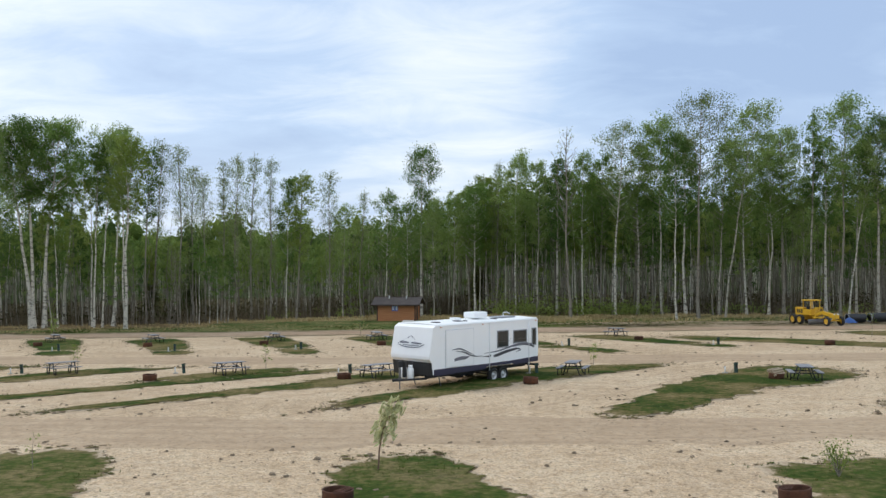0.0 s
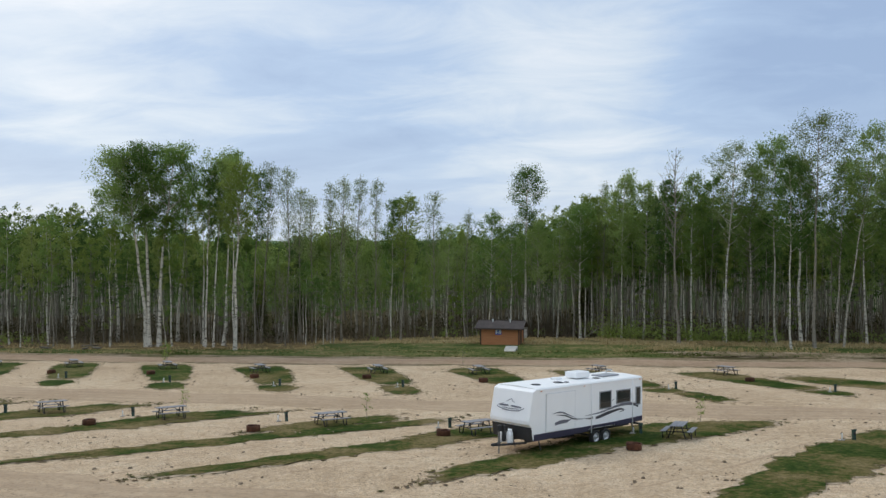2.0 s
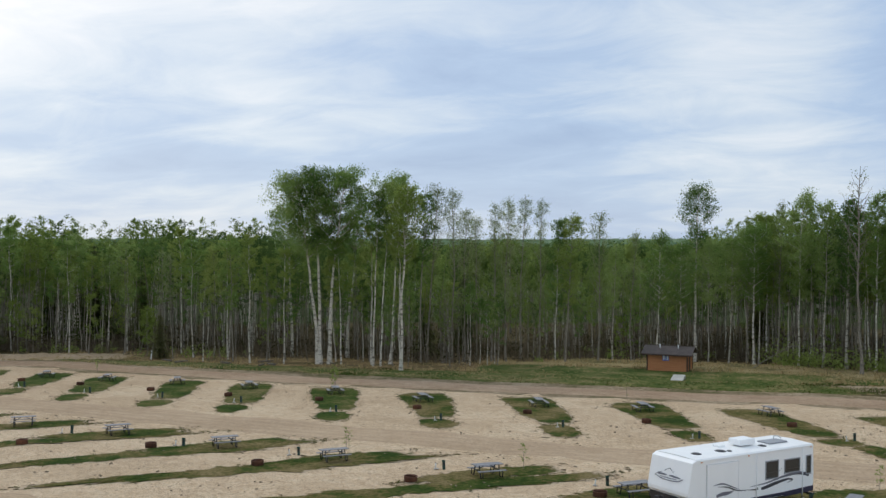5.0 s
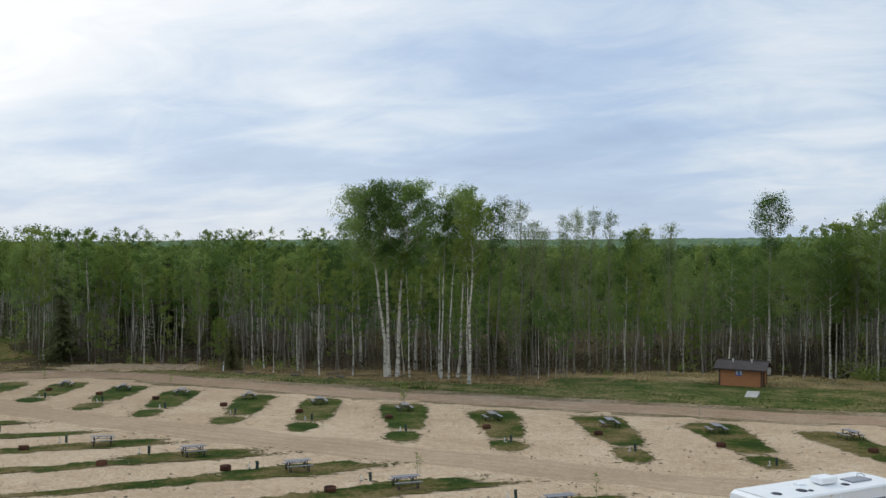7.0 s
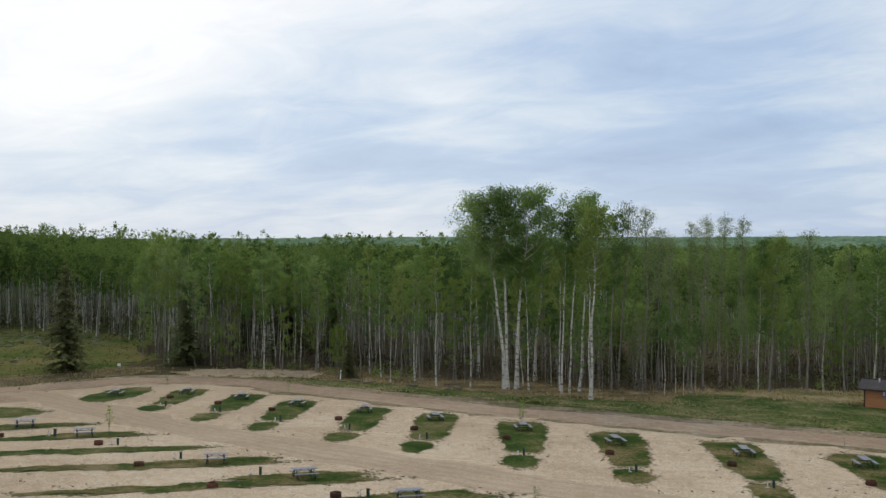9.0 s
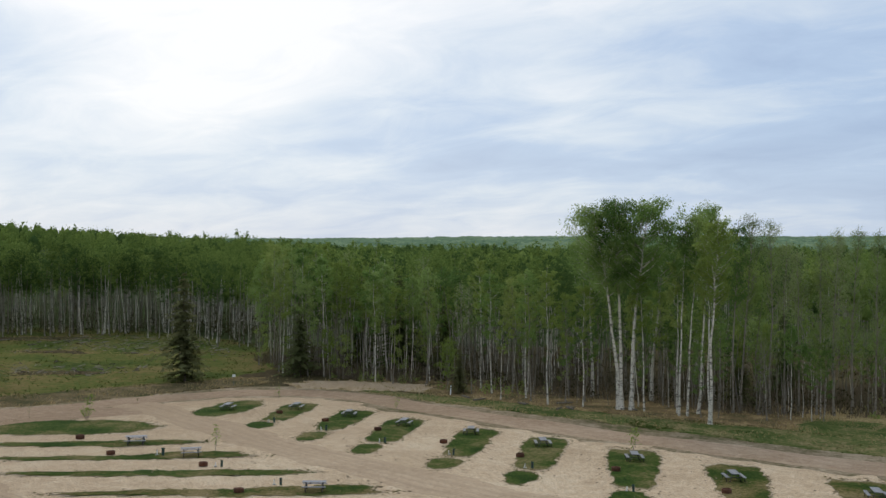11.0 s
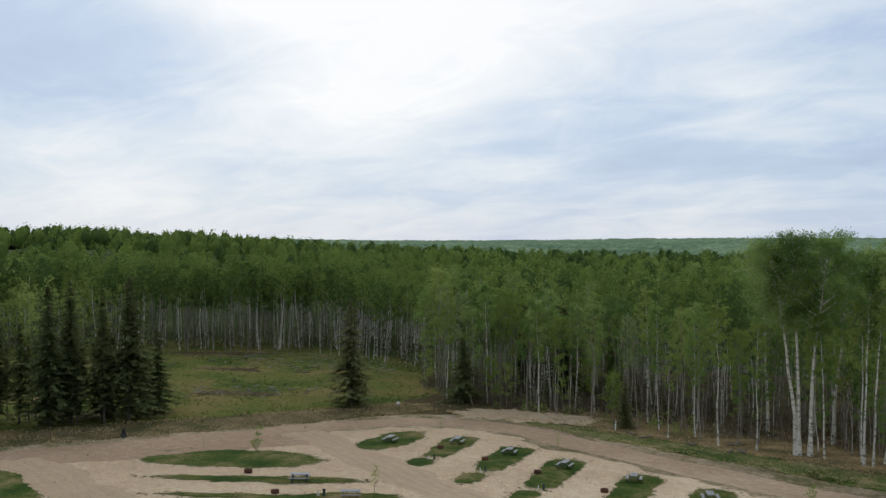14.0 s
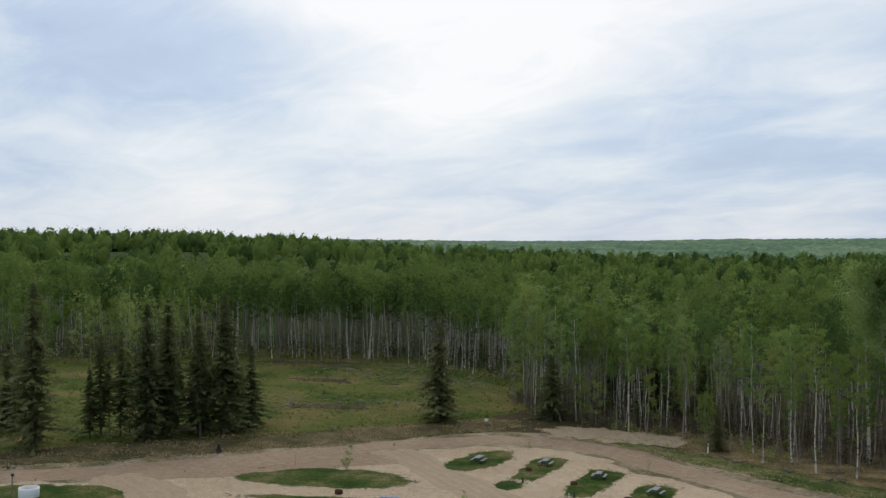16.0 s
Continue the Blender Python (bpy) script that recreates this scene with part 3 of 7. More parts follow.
# tracks of turning wheels in the loose gravel, in pairs
for turn in ([(-17.6, 34.3), (-16.6, 36.6), (-14.6, 39.6), (-11.0, 43.0), (-4.5, 48.0)], [(-14.6, 34.4), (-13.2, 36.6), (-10.4, 39.4), (-5.4, 43.6)], [(-26.4, 66.0), (-22.6, 72.0), (-21.4, 78.0), (-22.6, 84.0), (-24.5, 88.0)], [(-31.2, 90.5), (-29.8, 85.0), (-29.6, 78.0), (-31.5, 71.0)],
             [(-22.6, 37.0), (-20.0, 39.6), (-15.5, 43.6), (-9.0, 49.0)], [(13.0, 32.5), (15.0, 35.5), (19.5, 41.0), (24.5, 47.0)], [(-14.5, 68.0), (-13.6, 74.0), (-14.2, 80.0), (-16.0, 86.0)], [(0.6, 34.8), (3.0, 37.6), (7.4, 42.4), (13.0, 50.0)]):
    for off in (-0.85, 0.85):
        ribbon("wheel_track", turn, 0.34, 0.052, M["road"], "faint wheel track pressed into the gravel", "track", 0.07, 2, aside=off)


# ---- grass patches ----
def patch(name, back, front, wide_back, wide_front, material, blades, label, tufts=60, lift=0.03, tall=0.05, seed=0, power=3.0, kind="stuff", ragged=0.3, spill=True, base=0.035):
    """A patch of grass along an axis: low dome, ragged edge, blades on it and stray tufts round it."""
    r = np.random.default_rng(seed + 11)
    b, f0 = np.array(back, float), np.array(front, float)
    mid, half = (b + f0) / 2, np.linalg.norm(f0 - b) / 2
    u = (f0 - b) / (2 * half)
    w = np.array([-u[1], u[0]])
    n, lv = 160, np.array([1.06, 1.0, 0.93, 0.8, 0.55, 0.25])
    a = np.linspace(0, 2 * np.pi, n, endpoint=False)
    rad = (abs(np.cos(a)) ** power + abs(np.sin(a)) ** power) ** (-1 / power)
    s, t = rad * np.cos(a), rad * np.sin(a)
    wide = (wide_back + (wide_front - wide_back) * (s + 1) / 2) / 2
    rag = ragged * (wave(s * half * 1.3, t * wide * 1.6, 1.0, seed) + 0.7 * wave(s * half * 3.6, t * wide * 4.2, 1.0, seed + 2) + 0.4 * r.normal(size=n).clip(-1.5, 1.5))
    sx = s * half + np.cos(a) * rag
    ty = t * wide + np.sin(a) * rag
    bend = 0.25 * ragged * np.sin(a)
    vs = []
    zl = np.array([-0.3, 0.15, 0.7, 0.9, 1.0, 1.0]) * lift
    inward = np.repeat([0.0, 0.25, 0.68, 1.05, 1.2, 1.2], n)
    for q, z in zip(lv, zl):
        fade = np.clip((q - 0.6) / 0.4, 0, 1)
        p = mid + np.outer((s * half + np.cos(a) * rag * fade) * q, u) + np.outer((t * wide + np.sin(a) * rag * fade + bend) * q, w)
        vs.append(np.column_stack([p, height(p[:, 0], p[:, 1]) + base + z + 0.004 * r.normal(size=n) * (0.5 < q < 0.97)]))
    v = np.concatenate(vs)
    i, k = np.meshgrid(np.arange(len(lv) - 1), np.arange(n), indexing="ij")
    j = (k + 1) % n
    faces = np.stack([i * n + k, i * n + j, (i + 1) * n + j, (i + 1) * n + k], -1).reshape(-1, 4)
    last = (len(lv) - 1) * n
    m = n // 2
    caps = np.array([(last + q, last + q + 1, last + n - q - 2, last + n - q - 1) for q in range(m - 1)])
    faces = np.vstack([faces, caps])
    slots, count = np.zeros(len(faces)), int(tufts)
    def place(q, g):
        gi, fr = g.astype(int) % n, g % 1
        ex, ey = sx[gi] * (1 - fr) + sx[(gi + 1) % n] * fr, ty[gi] * (1 - fr) + ty[(gi + 1) % n] * fr
        return mid + np.outer(ex * q, u) + np.outer(ey * q, w)
    q = np.sqrt(r.random(count)) * np.where(r.random(count) < (0.16 if spill else 0.0), 1.0 + 0.35 * r.random(count), 0.99)
    p = place(q, r.random(count) * n) + r.normal(0, 0.12, (count, 2))
    # small clumps that break up the edge
    bits = int(14 * half + 18)
    bp = place(1.0 + np.abs(r.normal(0, 0.35, bits)) / np.sqrt(half * min(wide_back, wide_front) / 2 + 0.2), r.random(bits) * n)
    ang = np.linspace(0, 2 * np.pi, 8, endpoint=False)
    rr = r.uniform(0.03, 0.18, (bits, 1)) * r.uniform(0.45, 1.25, (bits, 8))
    cx, cy = bp[:, :1] + np.cos(ang) * rr, bp[:, 1:] + np.sin(ang) * rr * 0.8
    cz = height(cx, cy) + base + 0.015
    k8 = np.arange(bits)[:, None] * 8
    blob = np.concatenate([k8 + np.array([[0, 1, 2, 3]]), k8 + np.array([[0, 3, 4, 7]]), k8 + np.array([[7, 4, 5, 6]])])
    faces = np.vstack([faces, blob + len(v)])
    slots = np.concatenate([slots, np.where(np.tile(np.arange(bits) % 5 < 2, 3), 2, 0)])
    v = np.vstack([v, np.stack([cx, cy, cz], -1).reshape(-1, 3)])
    p = np.vstack([p, np.repeat(bp, 2, 0) + r.normal(0, 0.1, (bits * 2, 2))])
    bv, bf = tuft_quads(p, tall, r)
    faces = np.vstack([faces, bf + len(v)])
    slots = np.concatenate([slots, np.ones(len(bf))])
    v = np.vstack([v, bv])
    inward = np.concatenate([inward, np.full(bits * 8, 0.6), np.ones(len(bv))])
    me = quads(name, v, faces, slots, [material, blades, M["clod"]], np.concatenate([np.ones(len(slots) - len(bf), bool), np.zeros(len(bf), bool)]))
    me.attributes.new("inward", "FLOAT", "POINT").data.foreach_set("value", inward.astype(np.float32))
    return tagged(new(name, me), label, "grass", kind=kind)


def tuft_quads(p, tall, r, per=3, lean=0.5, base=None):
    """Blades of grass in tufts at the places p."""
    c = np.repeat(p, per, 0) + r.normal(0, tall * 0.35, (len(p) * per, 2))
    h = tall * (0.4 + r.random(len(c))) * (0.85 + 0.55 * wave(c[:, 0], c[:, 1], 0.7, 2.0))
    a = r.random(len(c)) * 2 * np.pi
    wd = tall * (0.12 + 0.16 * r.random(len(c)))
    side = np.stack([np.cos(a), np.sin(a)], 1) * wd[:, None]
    tip = c + r.normal(0, 1, (len(c), 2)) * (lean * h)[:, None] * 0.6
    z = height(c[:, 0], c[:, 1]) + 0.03
    v = np.stack([np.column_stack([c - side, z]), np.column_stack([c + side, z]), np.column_stack([tip + side * 0.25, z + h]), np.column_stack([tip - side * 0.25, z + h])], 1)
    f = np.arange(len(c) * 4).reshape(-1, 4)
    return v.reshape(-1, 3), f


# far row of camp sites, along the loop road: ends by the road and ends by the lane
FAR_BACK = [(11.8, 82), (1.8, 83), (-6.8, 84.6), (-16.2, 85.2), (-25.8, 85.6), (-34.9, 86.6), (-43.6, 87.6), (-51.4, 88.2), (-60.6, 88.6), (-68.4, 90.2), (-76.4, 90.2)]
FAR_FRONT = [(19.6, 66.5), (8.6, 67), (-0.6, 66), (-9.2, 65.2), (-18.2, 66), (-26.8, 67), (-36.1, 68.4), (-43.6, 69.3), (-52.4, 70.4), (-60.4, 72.4), (-68.8, 74.2)]
GREEN = "low mown green grass patch with dry spots on gravel"
for i, (b, f) in enumerate(zip(FAR_BACK, FAR_FRONT)):
    b, f = np.array(b), np.array(f)
    cut = 0.72 if i > 1 else 0.78
    wb = 4.7 if i < 6 else 4.0
    n = np.array([f[1] - b[1], b[0] - f[0]]) / np.linalg.norm(f - b)
    patch("grass_patch", b, b + (f - b) * cut - n * 0.35, wb, 2.9, M["turf"] if i < 5 else M["lush"], M["blade"], GREEN, 700, seed=i, power=5.0, ragged=0.2)
    patch("grass_patch", b + (f - b) * (cut + 0.045), f, 2.7, 2.1, M["turf"] if i < 5 else M["lush"], M["blade"], GREEN, 110, seed=i + 40, power=2.6, ragged=0.18)
patch("grass_patch", (-82.8, 88.4), (-78, 76), 5.2, 5.0, M["lush"], M["blade"], GREEN, 420, seed=61, power=2.4)
patch("grass_patch", (19, 78.5), (34, 60), 5.0, 3.4, M["turf"], M["blade"], GREEN, 420, seed=62, power=3.0)
patch("grass_patch", (34, 82), (46, 62), 5.0, 3.4, M["turf"], M["blade"], GREEN, 300, seed=63, power=3.0)

# near rows: long strips between the parking pads (one end, other end, width)
STRIPS = [((-80.4, 53), (-66.8, 66), 2.3), ((-74.3, 50), (-58.8, 64.2), 2.1), ((-68, 48), (-50.8, 62.4), 2.3),
          ((-59, 46.8), (-42.3, 60.7), 2.4), ((-50, 44.3), (-33.3, 59.2), 2.5), ((-41, 42.3), (-24.6, 58.4), 2.9), ((-32.5, 41.5), (-15.4, 56.2), 2.8),
          ((-23.3, 39.4), (-5.4, 53.6), 2.9), ((-15.2, 37.2), (-0.5, 51.5), 2.9)]
for i, (a, b, w) in enumerate(STRIPS):
    patch("grass_patch", a, b, w * (0.92 if i < 1 else 0.66 if i < 4 else 0.52), w * (1.0 if i < 4 else 0.88), M["lush"] if i < 3 else M["turf"], M["blade"], "long narrow strip of green and drying grass on gravel", 620, seed=80 + i, power=2.3, ragged=0.36)
patch("grass_patch", (-4.3, 37.4), (5.2, 50.6), 1.9, 3.3, M["turf"], M["blade"], "long narrow strip of green and drying grass on gravel", 600, seed=95, power=2.4, ragged=0.3)
patch("grass_patch", (1.6, 48.8), (12.0, 54.0), 3.6, 3.6, M["turf"], M["blade"], "green grass patch with dry spots under a picnic table", 500, seed=94, power=2.4, ragged=0.3, base=0.042)
patch("grass_patch", (9.2, 67.4), (10.9, 62.8), 2.3, 2.6, M["turf"], M["blade"], "small stray patch of grass on gravel", 120, seed=93, power=2.2, ragged=0.35)
patch("grass_patch", (6.2, 33.8), (15.6, 48.6), 2.7, 4.0, M["turf"], M["blade"], "long green grass strip with dry spots on gravel", 700, seed=96, power=2.8, ragged=0.3)
patch("grass_patch", (13.4, 42.6), (18.9, 51.0), 4.2, 5.2, M["turf"], M["blade"], "green grass patch with dry spots under a picnic table", 500, seed=98, power=2.8, ragged=0.3, base=0.042)
patch("grass_patch", (16.6, 34.5), (30, 50), 3.6, 6.0, M["turf"], M["blade"], "long green grass strip with dry spots on gravel", 400, seed=97, power=2.6, ragged=0.3)

patch("grass_patch", (-90.0, 57.2), (-76.2, 69.0), 9.2, 8.6, M["lush"], M["blade"], "wide green grass island by the bend of the road", 700, seed=99, power=2.3, ragged=0.3)

# patches on the near side of the road
patch("grass_patch", (-13.0, 28.3), (-10.4, 17), 6.6, 6.0, M["lush"], M["blade"], GREEN, 800, seed=100, power=3.4, tall=0.055)
patch("grass_patch", (-1.5, 26.8), (0.9, 15), 3.5, 3.6, M["lush"], M["blade"], GREEN, 800, seed=101, power=3.0, tall=0.055)
patch("grass_patch", (11.6, 25.4), (10.9, 15), 7.2, 5.4, M["lush"], M["blade"], GREEN, 800, seed=102, power=3.0, tall=0.055)
patch("grass_patch", (-93.4, 42.4), (-81, 30.6), 15.5, 24.0, M["lush"], M["blade"], GREEN, 900, seed=103, power=3.2)

# verges outside the loop, the lawn round the hut, dry grass along the woods, the cleared meadow
patch("verge_grass", (-40, 102.5), (14, 101), 9.0, 9.0, M["lawn"], M["blade"], "rough green grass verge beside the road", 2200, base=-0.045, seed=110, power=4, tall=0.15, lift=0.14, ragged=0.5)
patch("verge_grass", (-28, 113), (13, 113), 20.0, 21.0, M["lawn"], M["straw"], "rough green lawn with dry grass round the hut", 2400, base=-0.045, seed=111, power=2.6, tall=0.16, lift=0.2, ragged=0.6)
patch("verge_grass", (-82, 104.2), (-24, 102), 4.5, 7.0, M["lawn"], M["straw"], "rough weedy grass between road and woods", 1300, base=-0.05, seed=118, power=3, tall=0.14, lift=0.12, ragged=0.6)
patch("verge_grass", (-82, 114.5), (-20, 115), 17.0, 17.0, M["litter"], M["straw"], "orange-brown leaf litter and dry grass under the trees", 1500, base=-0.04, seed=112, power=3, tall=0.2, lift=0.12, ragged=0.6)
patch("verge_grass", (-30, 122.5), (24, 118.6), 13.0, 12.0, M["drygrass"], M["straw"], "dry straw-coloured grass along the woods", 2400, base=-0.03, seed=113, power=3, tall=0.34, lift=0.26, ragged=0.6)
patch("verge_grass", (18, 116.2), (74, 109.5), 7.0, 8.0, M["drygrass"], M["straw"], "dry straw-coloured grass along the woods", 1500, base=-0.03, seed=121, power=3, tall=0.32, lift=0.2, ragged=0.7)
patch("bare_verge", (10, 103.2), (80, 99.4), 8.0, 8.0, M["shoulder"], M["blade"], "sandy dirt verge with scattered grass beside the road", 900, base=-0.035, seed=122, power=4, tall=0.12, lift=0.10, ragged=0.7)
patch("verge_grass", (12, 109.4), (80, 105.6), 9.5, 10.5, M["lawn"], M["straw"], "rough grass with dry straw along the woods", 1900, base=-0.03, seed=114, power=3, tall=0.24, lift=0.14, ragged=0.6)
patch("verge_grass", (-96.6, 102), (-111, 35.4), 10.0, 10.0, M["weeds"], M["straw"], "rough weedy verge beside the road", 2400, base=0.0, seed=115, power=3, tall=0.18, lift=0.1, ragged=0.6)
patch("meadow", (-104, 84), (-200, 96), 92.0, 96.0, M["meadow"], M["blade"], "cleared meadow of green and yellowed grass", 7000, seed=116, power=3.2, tall=0.22, lift=0.16, ragged=1.2, base=-0.06, kind="structure")
patch("meadow", (-106, 38), (-196, 48), 40.0, 44.0, M["meadow"], M["blade"], "green meadow beyond the spruces", 2500, seed=119, power=3.0, tall=0.2, lift=0.12, ragged=1.0, base=-0.075, kind="structure")
for k, (a, b, w) in enumerate([((-174, 107), (-157, 124), 7.0), ((-150, 100), (-132, 112), 4.5), ((-128, 84), (-116, 94), 5.0), ((-122, 58), (-112, 72), 6.0)]):
    patch("bare_soil", a, b, w, w * 0.8, M["floor"], M["straw"], "churned brown soil with dead grass on the meadow", 160, seed=130 + k, power=2.2, tall=0.16, lift=0.06, ragged=1.0, base=0.06)
patch("gravel_spill", (-90, 103), (-72, 112), 9.0, 7.0, M["gravel"], M["straw"], "pale gravel spread outside the bend", 60, seed=117, power=2.2, tall=0.2, lift=0.05, ragged=0.8)


def make_stones():
    """Loose stones scattered over the gravel, denser along the grass."""
    n = 16000
    p = np.column_stack([rng.uniform(-60, 34, n), 16 + 66 * rng.random(n) ** 1.3])
    p = p[(wave(p[:, 0], p[:, 1], 0.55, 3) + wave(p[:, 0], p[:, 1], 1.9, 5) + rng.normal(0, 0.5, n)) > 0.55]
    s = 0.02 + 0.06 * rng.random(len(p)) ** 4
    base = np.array([(-1, -1, -0.3), (1, -1, -0.3), (1, 1, -0.3), (-1, 1, -0.3), (-0.6, -0.6, 0.7), (0.6, -0.6, 0.7), (0.6, 0.6, 0.7), (-0.6, 0.6, 0.7)], float)
    fc = np.array([(4, 5, 6, 7), (0, 1, 5, 4), (1, 2, 6, 5), (2, 3, 7, 6), (3, 0, 4, 7)])
    a = rng.random(len(p)) * 6.28
    v = base[None] * (1 + rng.normal(0, 0.25, (len(p), 8, 3))) * s[:, None, None] * np.array([1.2, 0.9, 0.8])
    c, d = np.cos(a)[:, None], np.sin(a)[:, None]
    v = np.stack([v[..., 0] * c - v[..., 1] * d, v[..., 0] * d + v[..., 1] * c, v[..., 2]], -1)
    v = v + np.column_stack([p, height(p[:, 0], p[:, 1]) + 0.045])[:, None]
    f = (fc[None] + 8 * np.arange(len(p))[:, None, None]).reshape(-1, 4)
    tagged(new("stones", quads("stones", v.reshape(-1, 3), f, np.zeros(len(f)), [M["stone"]])), "small loose stones scattered over the gravel", "stones", kind="stuff")


make_stones()


# ---- trees ----
def stem(points, radii, n):
    """A tapered tube of quads along points, as arrays."""
    p = np.array(points, float)
    r = np.array(radii, float)
    d = np.gradient(p, axis=0)
    d /= np.linalg.norm(d, axis=1)[:, None] + 1e-9
    ref = np.where(abs(d[:, 2:3]) > 0.9, np.array([[1.0, 0, 0]]), np.array([[0, 0, 1.0]]))
    a = np.cross(d, ref)
    a /= np.linalg.norm(a, axis=1)[:, None] + 1e-9
    b = np.cross(d, a)
    w = np.linspace(0, 2 * np.pi, n, endpoint=False)
    v = p[:, None] + r[:, None, None] * (a[:, None] * np.cos(w)[None, :, None] + b[:, None] * np.sin(w)[None, :, None])
    i, k = np.meshgrid(np.arange(len(p) - 1), np.arange(n), indexing="ij")
    j = (k + 1) % n
    return v.reshape(-1, 3), np.stack([i * n + k, i * n + j, (i + 1) * n + j, (i + 1) * n + k], -1).reshape(-1, 4)


def leaves(centres, size, r, droop=0.0):
    """A small leaf at each place, turned at random."""
    n = len(centres)
    a = r.normal(size=(n, 3))
    a[:, 2] -= droop
    a /= np.linalg.norm(a, axis=1)[:, None]
    b = np.cross(a, r.normal(size=(n, 3)))
    b /= np.linalg.norm(b, axis=1)[:, None]
    s = size * (0.6 + 0.8 * r.random((n, 1)))
    v = np.stack([centres - a * s, centres + b * s * 1.1, centres + a * s * 0.9 - b * s * 0.25], 1)
    return v.reshape(-1, 3), np.column_stack([np.arange(n * 3).reshape(-1, 3), np.full(n, -1)])


def moved(faces, by):
    """Corner numbers moved on, where there is a corner."""
    return np.where(faces < 0, -1, faces + by)


def stack(pieces):
    """Joins arrays of (verts, quads)."""
    off, vs, fs = 0, [], []
    for v, f in pieces:
        vs.append(v)
        fs.append(moved(f, off))
        off += len(v)
    return np.concatenate(vs), np.concatenate(fs)


def grow(seed, tall, crown_from, spread, leaf_count, leaf_size, thick, limbs=14, lean=0.0, sides=7, steep=1.0, haze=1.0, twig=0.30, top=(0.0, 0.0), wiggle=0.0055):
    """A tree: wood and leaves as arrays. crown_from: the share of its height at which the crown begins; top: how far its top stands off its foot."""
    r = np.random.default_rng(seed)
    m = 11
    t = np.linspace(0, 1, m)
    bend = np.cumsum(r.normal(0, wiggle, (m, 2)), 0) * tall + np.outer(t, r.normal(0, 1, 2)) * lean * tall
    bend = bend - bend[0]
    if top[0] or top[1]:
        bend = bend - np.outer(t, bend[-1]) + np.outer(t ** 1.25, top)
    trunk = np.column_stack([bend, t * tall])
    rad = thick * (1 - 0.88 * t ** 0.85)
    rad[0] *= 1.4
    wood, tips = [stem(trunk, rad, sides)], []

    def width(h):
        return spread * np.interp((h / tall - crown_from) / (1 - crown_from), [-0.1, 0.12, 0.35, 0.62, 0.84, 1.0], [0.35, 0.74, 1.0, 1.0, 0.84, 0.46])

    for i in range(limbs):
        q = crown_from * 0.88 + (0.95 - crown_from * 0.88) * ((i + r.random()) / limbs) ** 0.9
        o = np.array([np.interp(q, t, trunk[:, c]) for c in range(3)])
        a = i * 2.4 + r.normal(0, 0.5)
        reach = width(min((q + 0.07) * tall, tall)) * r.uniform(0.5, 1.06)
        rise = min(reach * r.uniform(0.55, 1.25) * steep, (tall * 0.995 - o[2]) * r.uniform(0.5, 1.0) + 0.1)
        d = np.array([np.cos(a), np.sin(a), 0.0])
        k = o + d * reach * 0.5 + [0, 0, rise * 0.36]
        e = o + d * reach + [0, 0, rise]
        lr = thick * twig * (1.15 - q * 0.75)
        wood.append(stem([o, k, e], [lr, lr * 0.62, lr * 0.15], 4))
        ball = (0.13 * spread + 0.16) * haze
        for f in (0.62, 0.84, 1.0):
            tips.append(((k + (e - k) * (f - 0.5) * 2) + r.normal(0, 0.08, 3) * reach, ball * r.uniform(0.7, 1.25)))
        for _ in range(4):
            g = k + (e - k) * r.uniform(-0.1, 0.9)
            e2 = g + (d * r.uniform(-0.05, 0.32) + r.normal(0, 0.26, 3) + [0, 0, 0.16]) * (0.35 * reach + 0.35 * spread)
            e2[2] = min(e2[2], tall)
            wood.append(stem([g, e2], [lr * 0.42, lr * 0.1], 3))
            tips.append((e2, ball * r.uniform(0.65, 1.2)))
            tips.append((g + (e2 - g) * 0.6, ball * r.uniform(0.5, 0.9)))
    for f in (0.99, 0.95, 0.91, 0.86):
        tips.append((np.array([np.interp(f, t, trunk[:, c]) for c in range(3)]) + r.normal(0, 0.1, 3) * spread, (0.13 * spread + 0.16) * haze))
    w = np.array([s ** 2 for _, s in tips])
    pick = r.choice(len(tips), leaf_count, p=w / w.sum())
    cen = np.array([c for c, _ in tips])[pick]
    siz = np.array([s for _, s in tips])[pick]
    off = r.normal(size=(leaf_count, 3))
    off *= (r.random((leaf_count, 1)) ** 0.55) / np.linalg.norm(off, axis=1)[:, None]
    c = cen + off * siz[:, None] * np.array([1, 1, 0.78])
    return stack(wood), leaves(c, leaf_size, r)


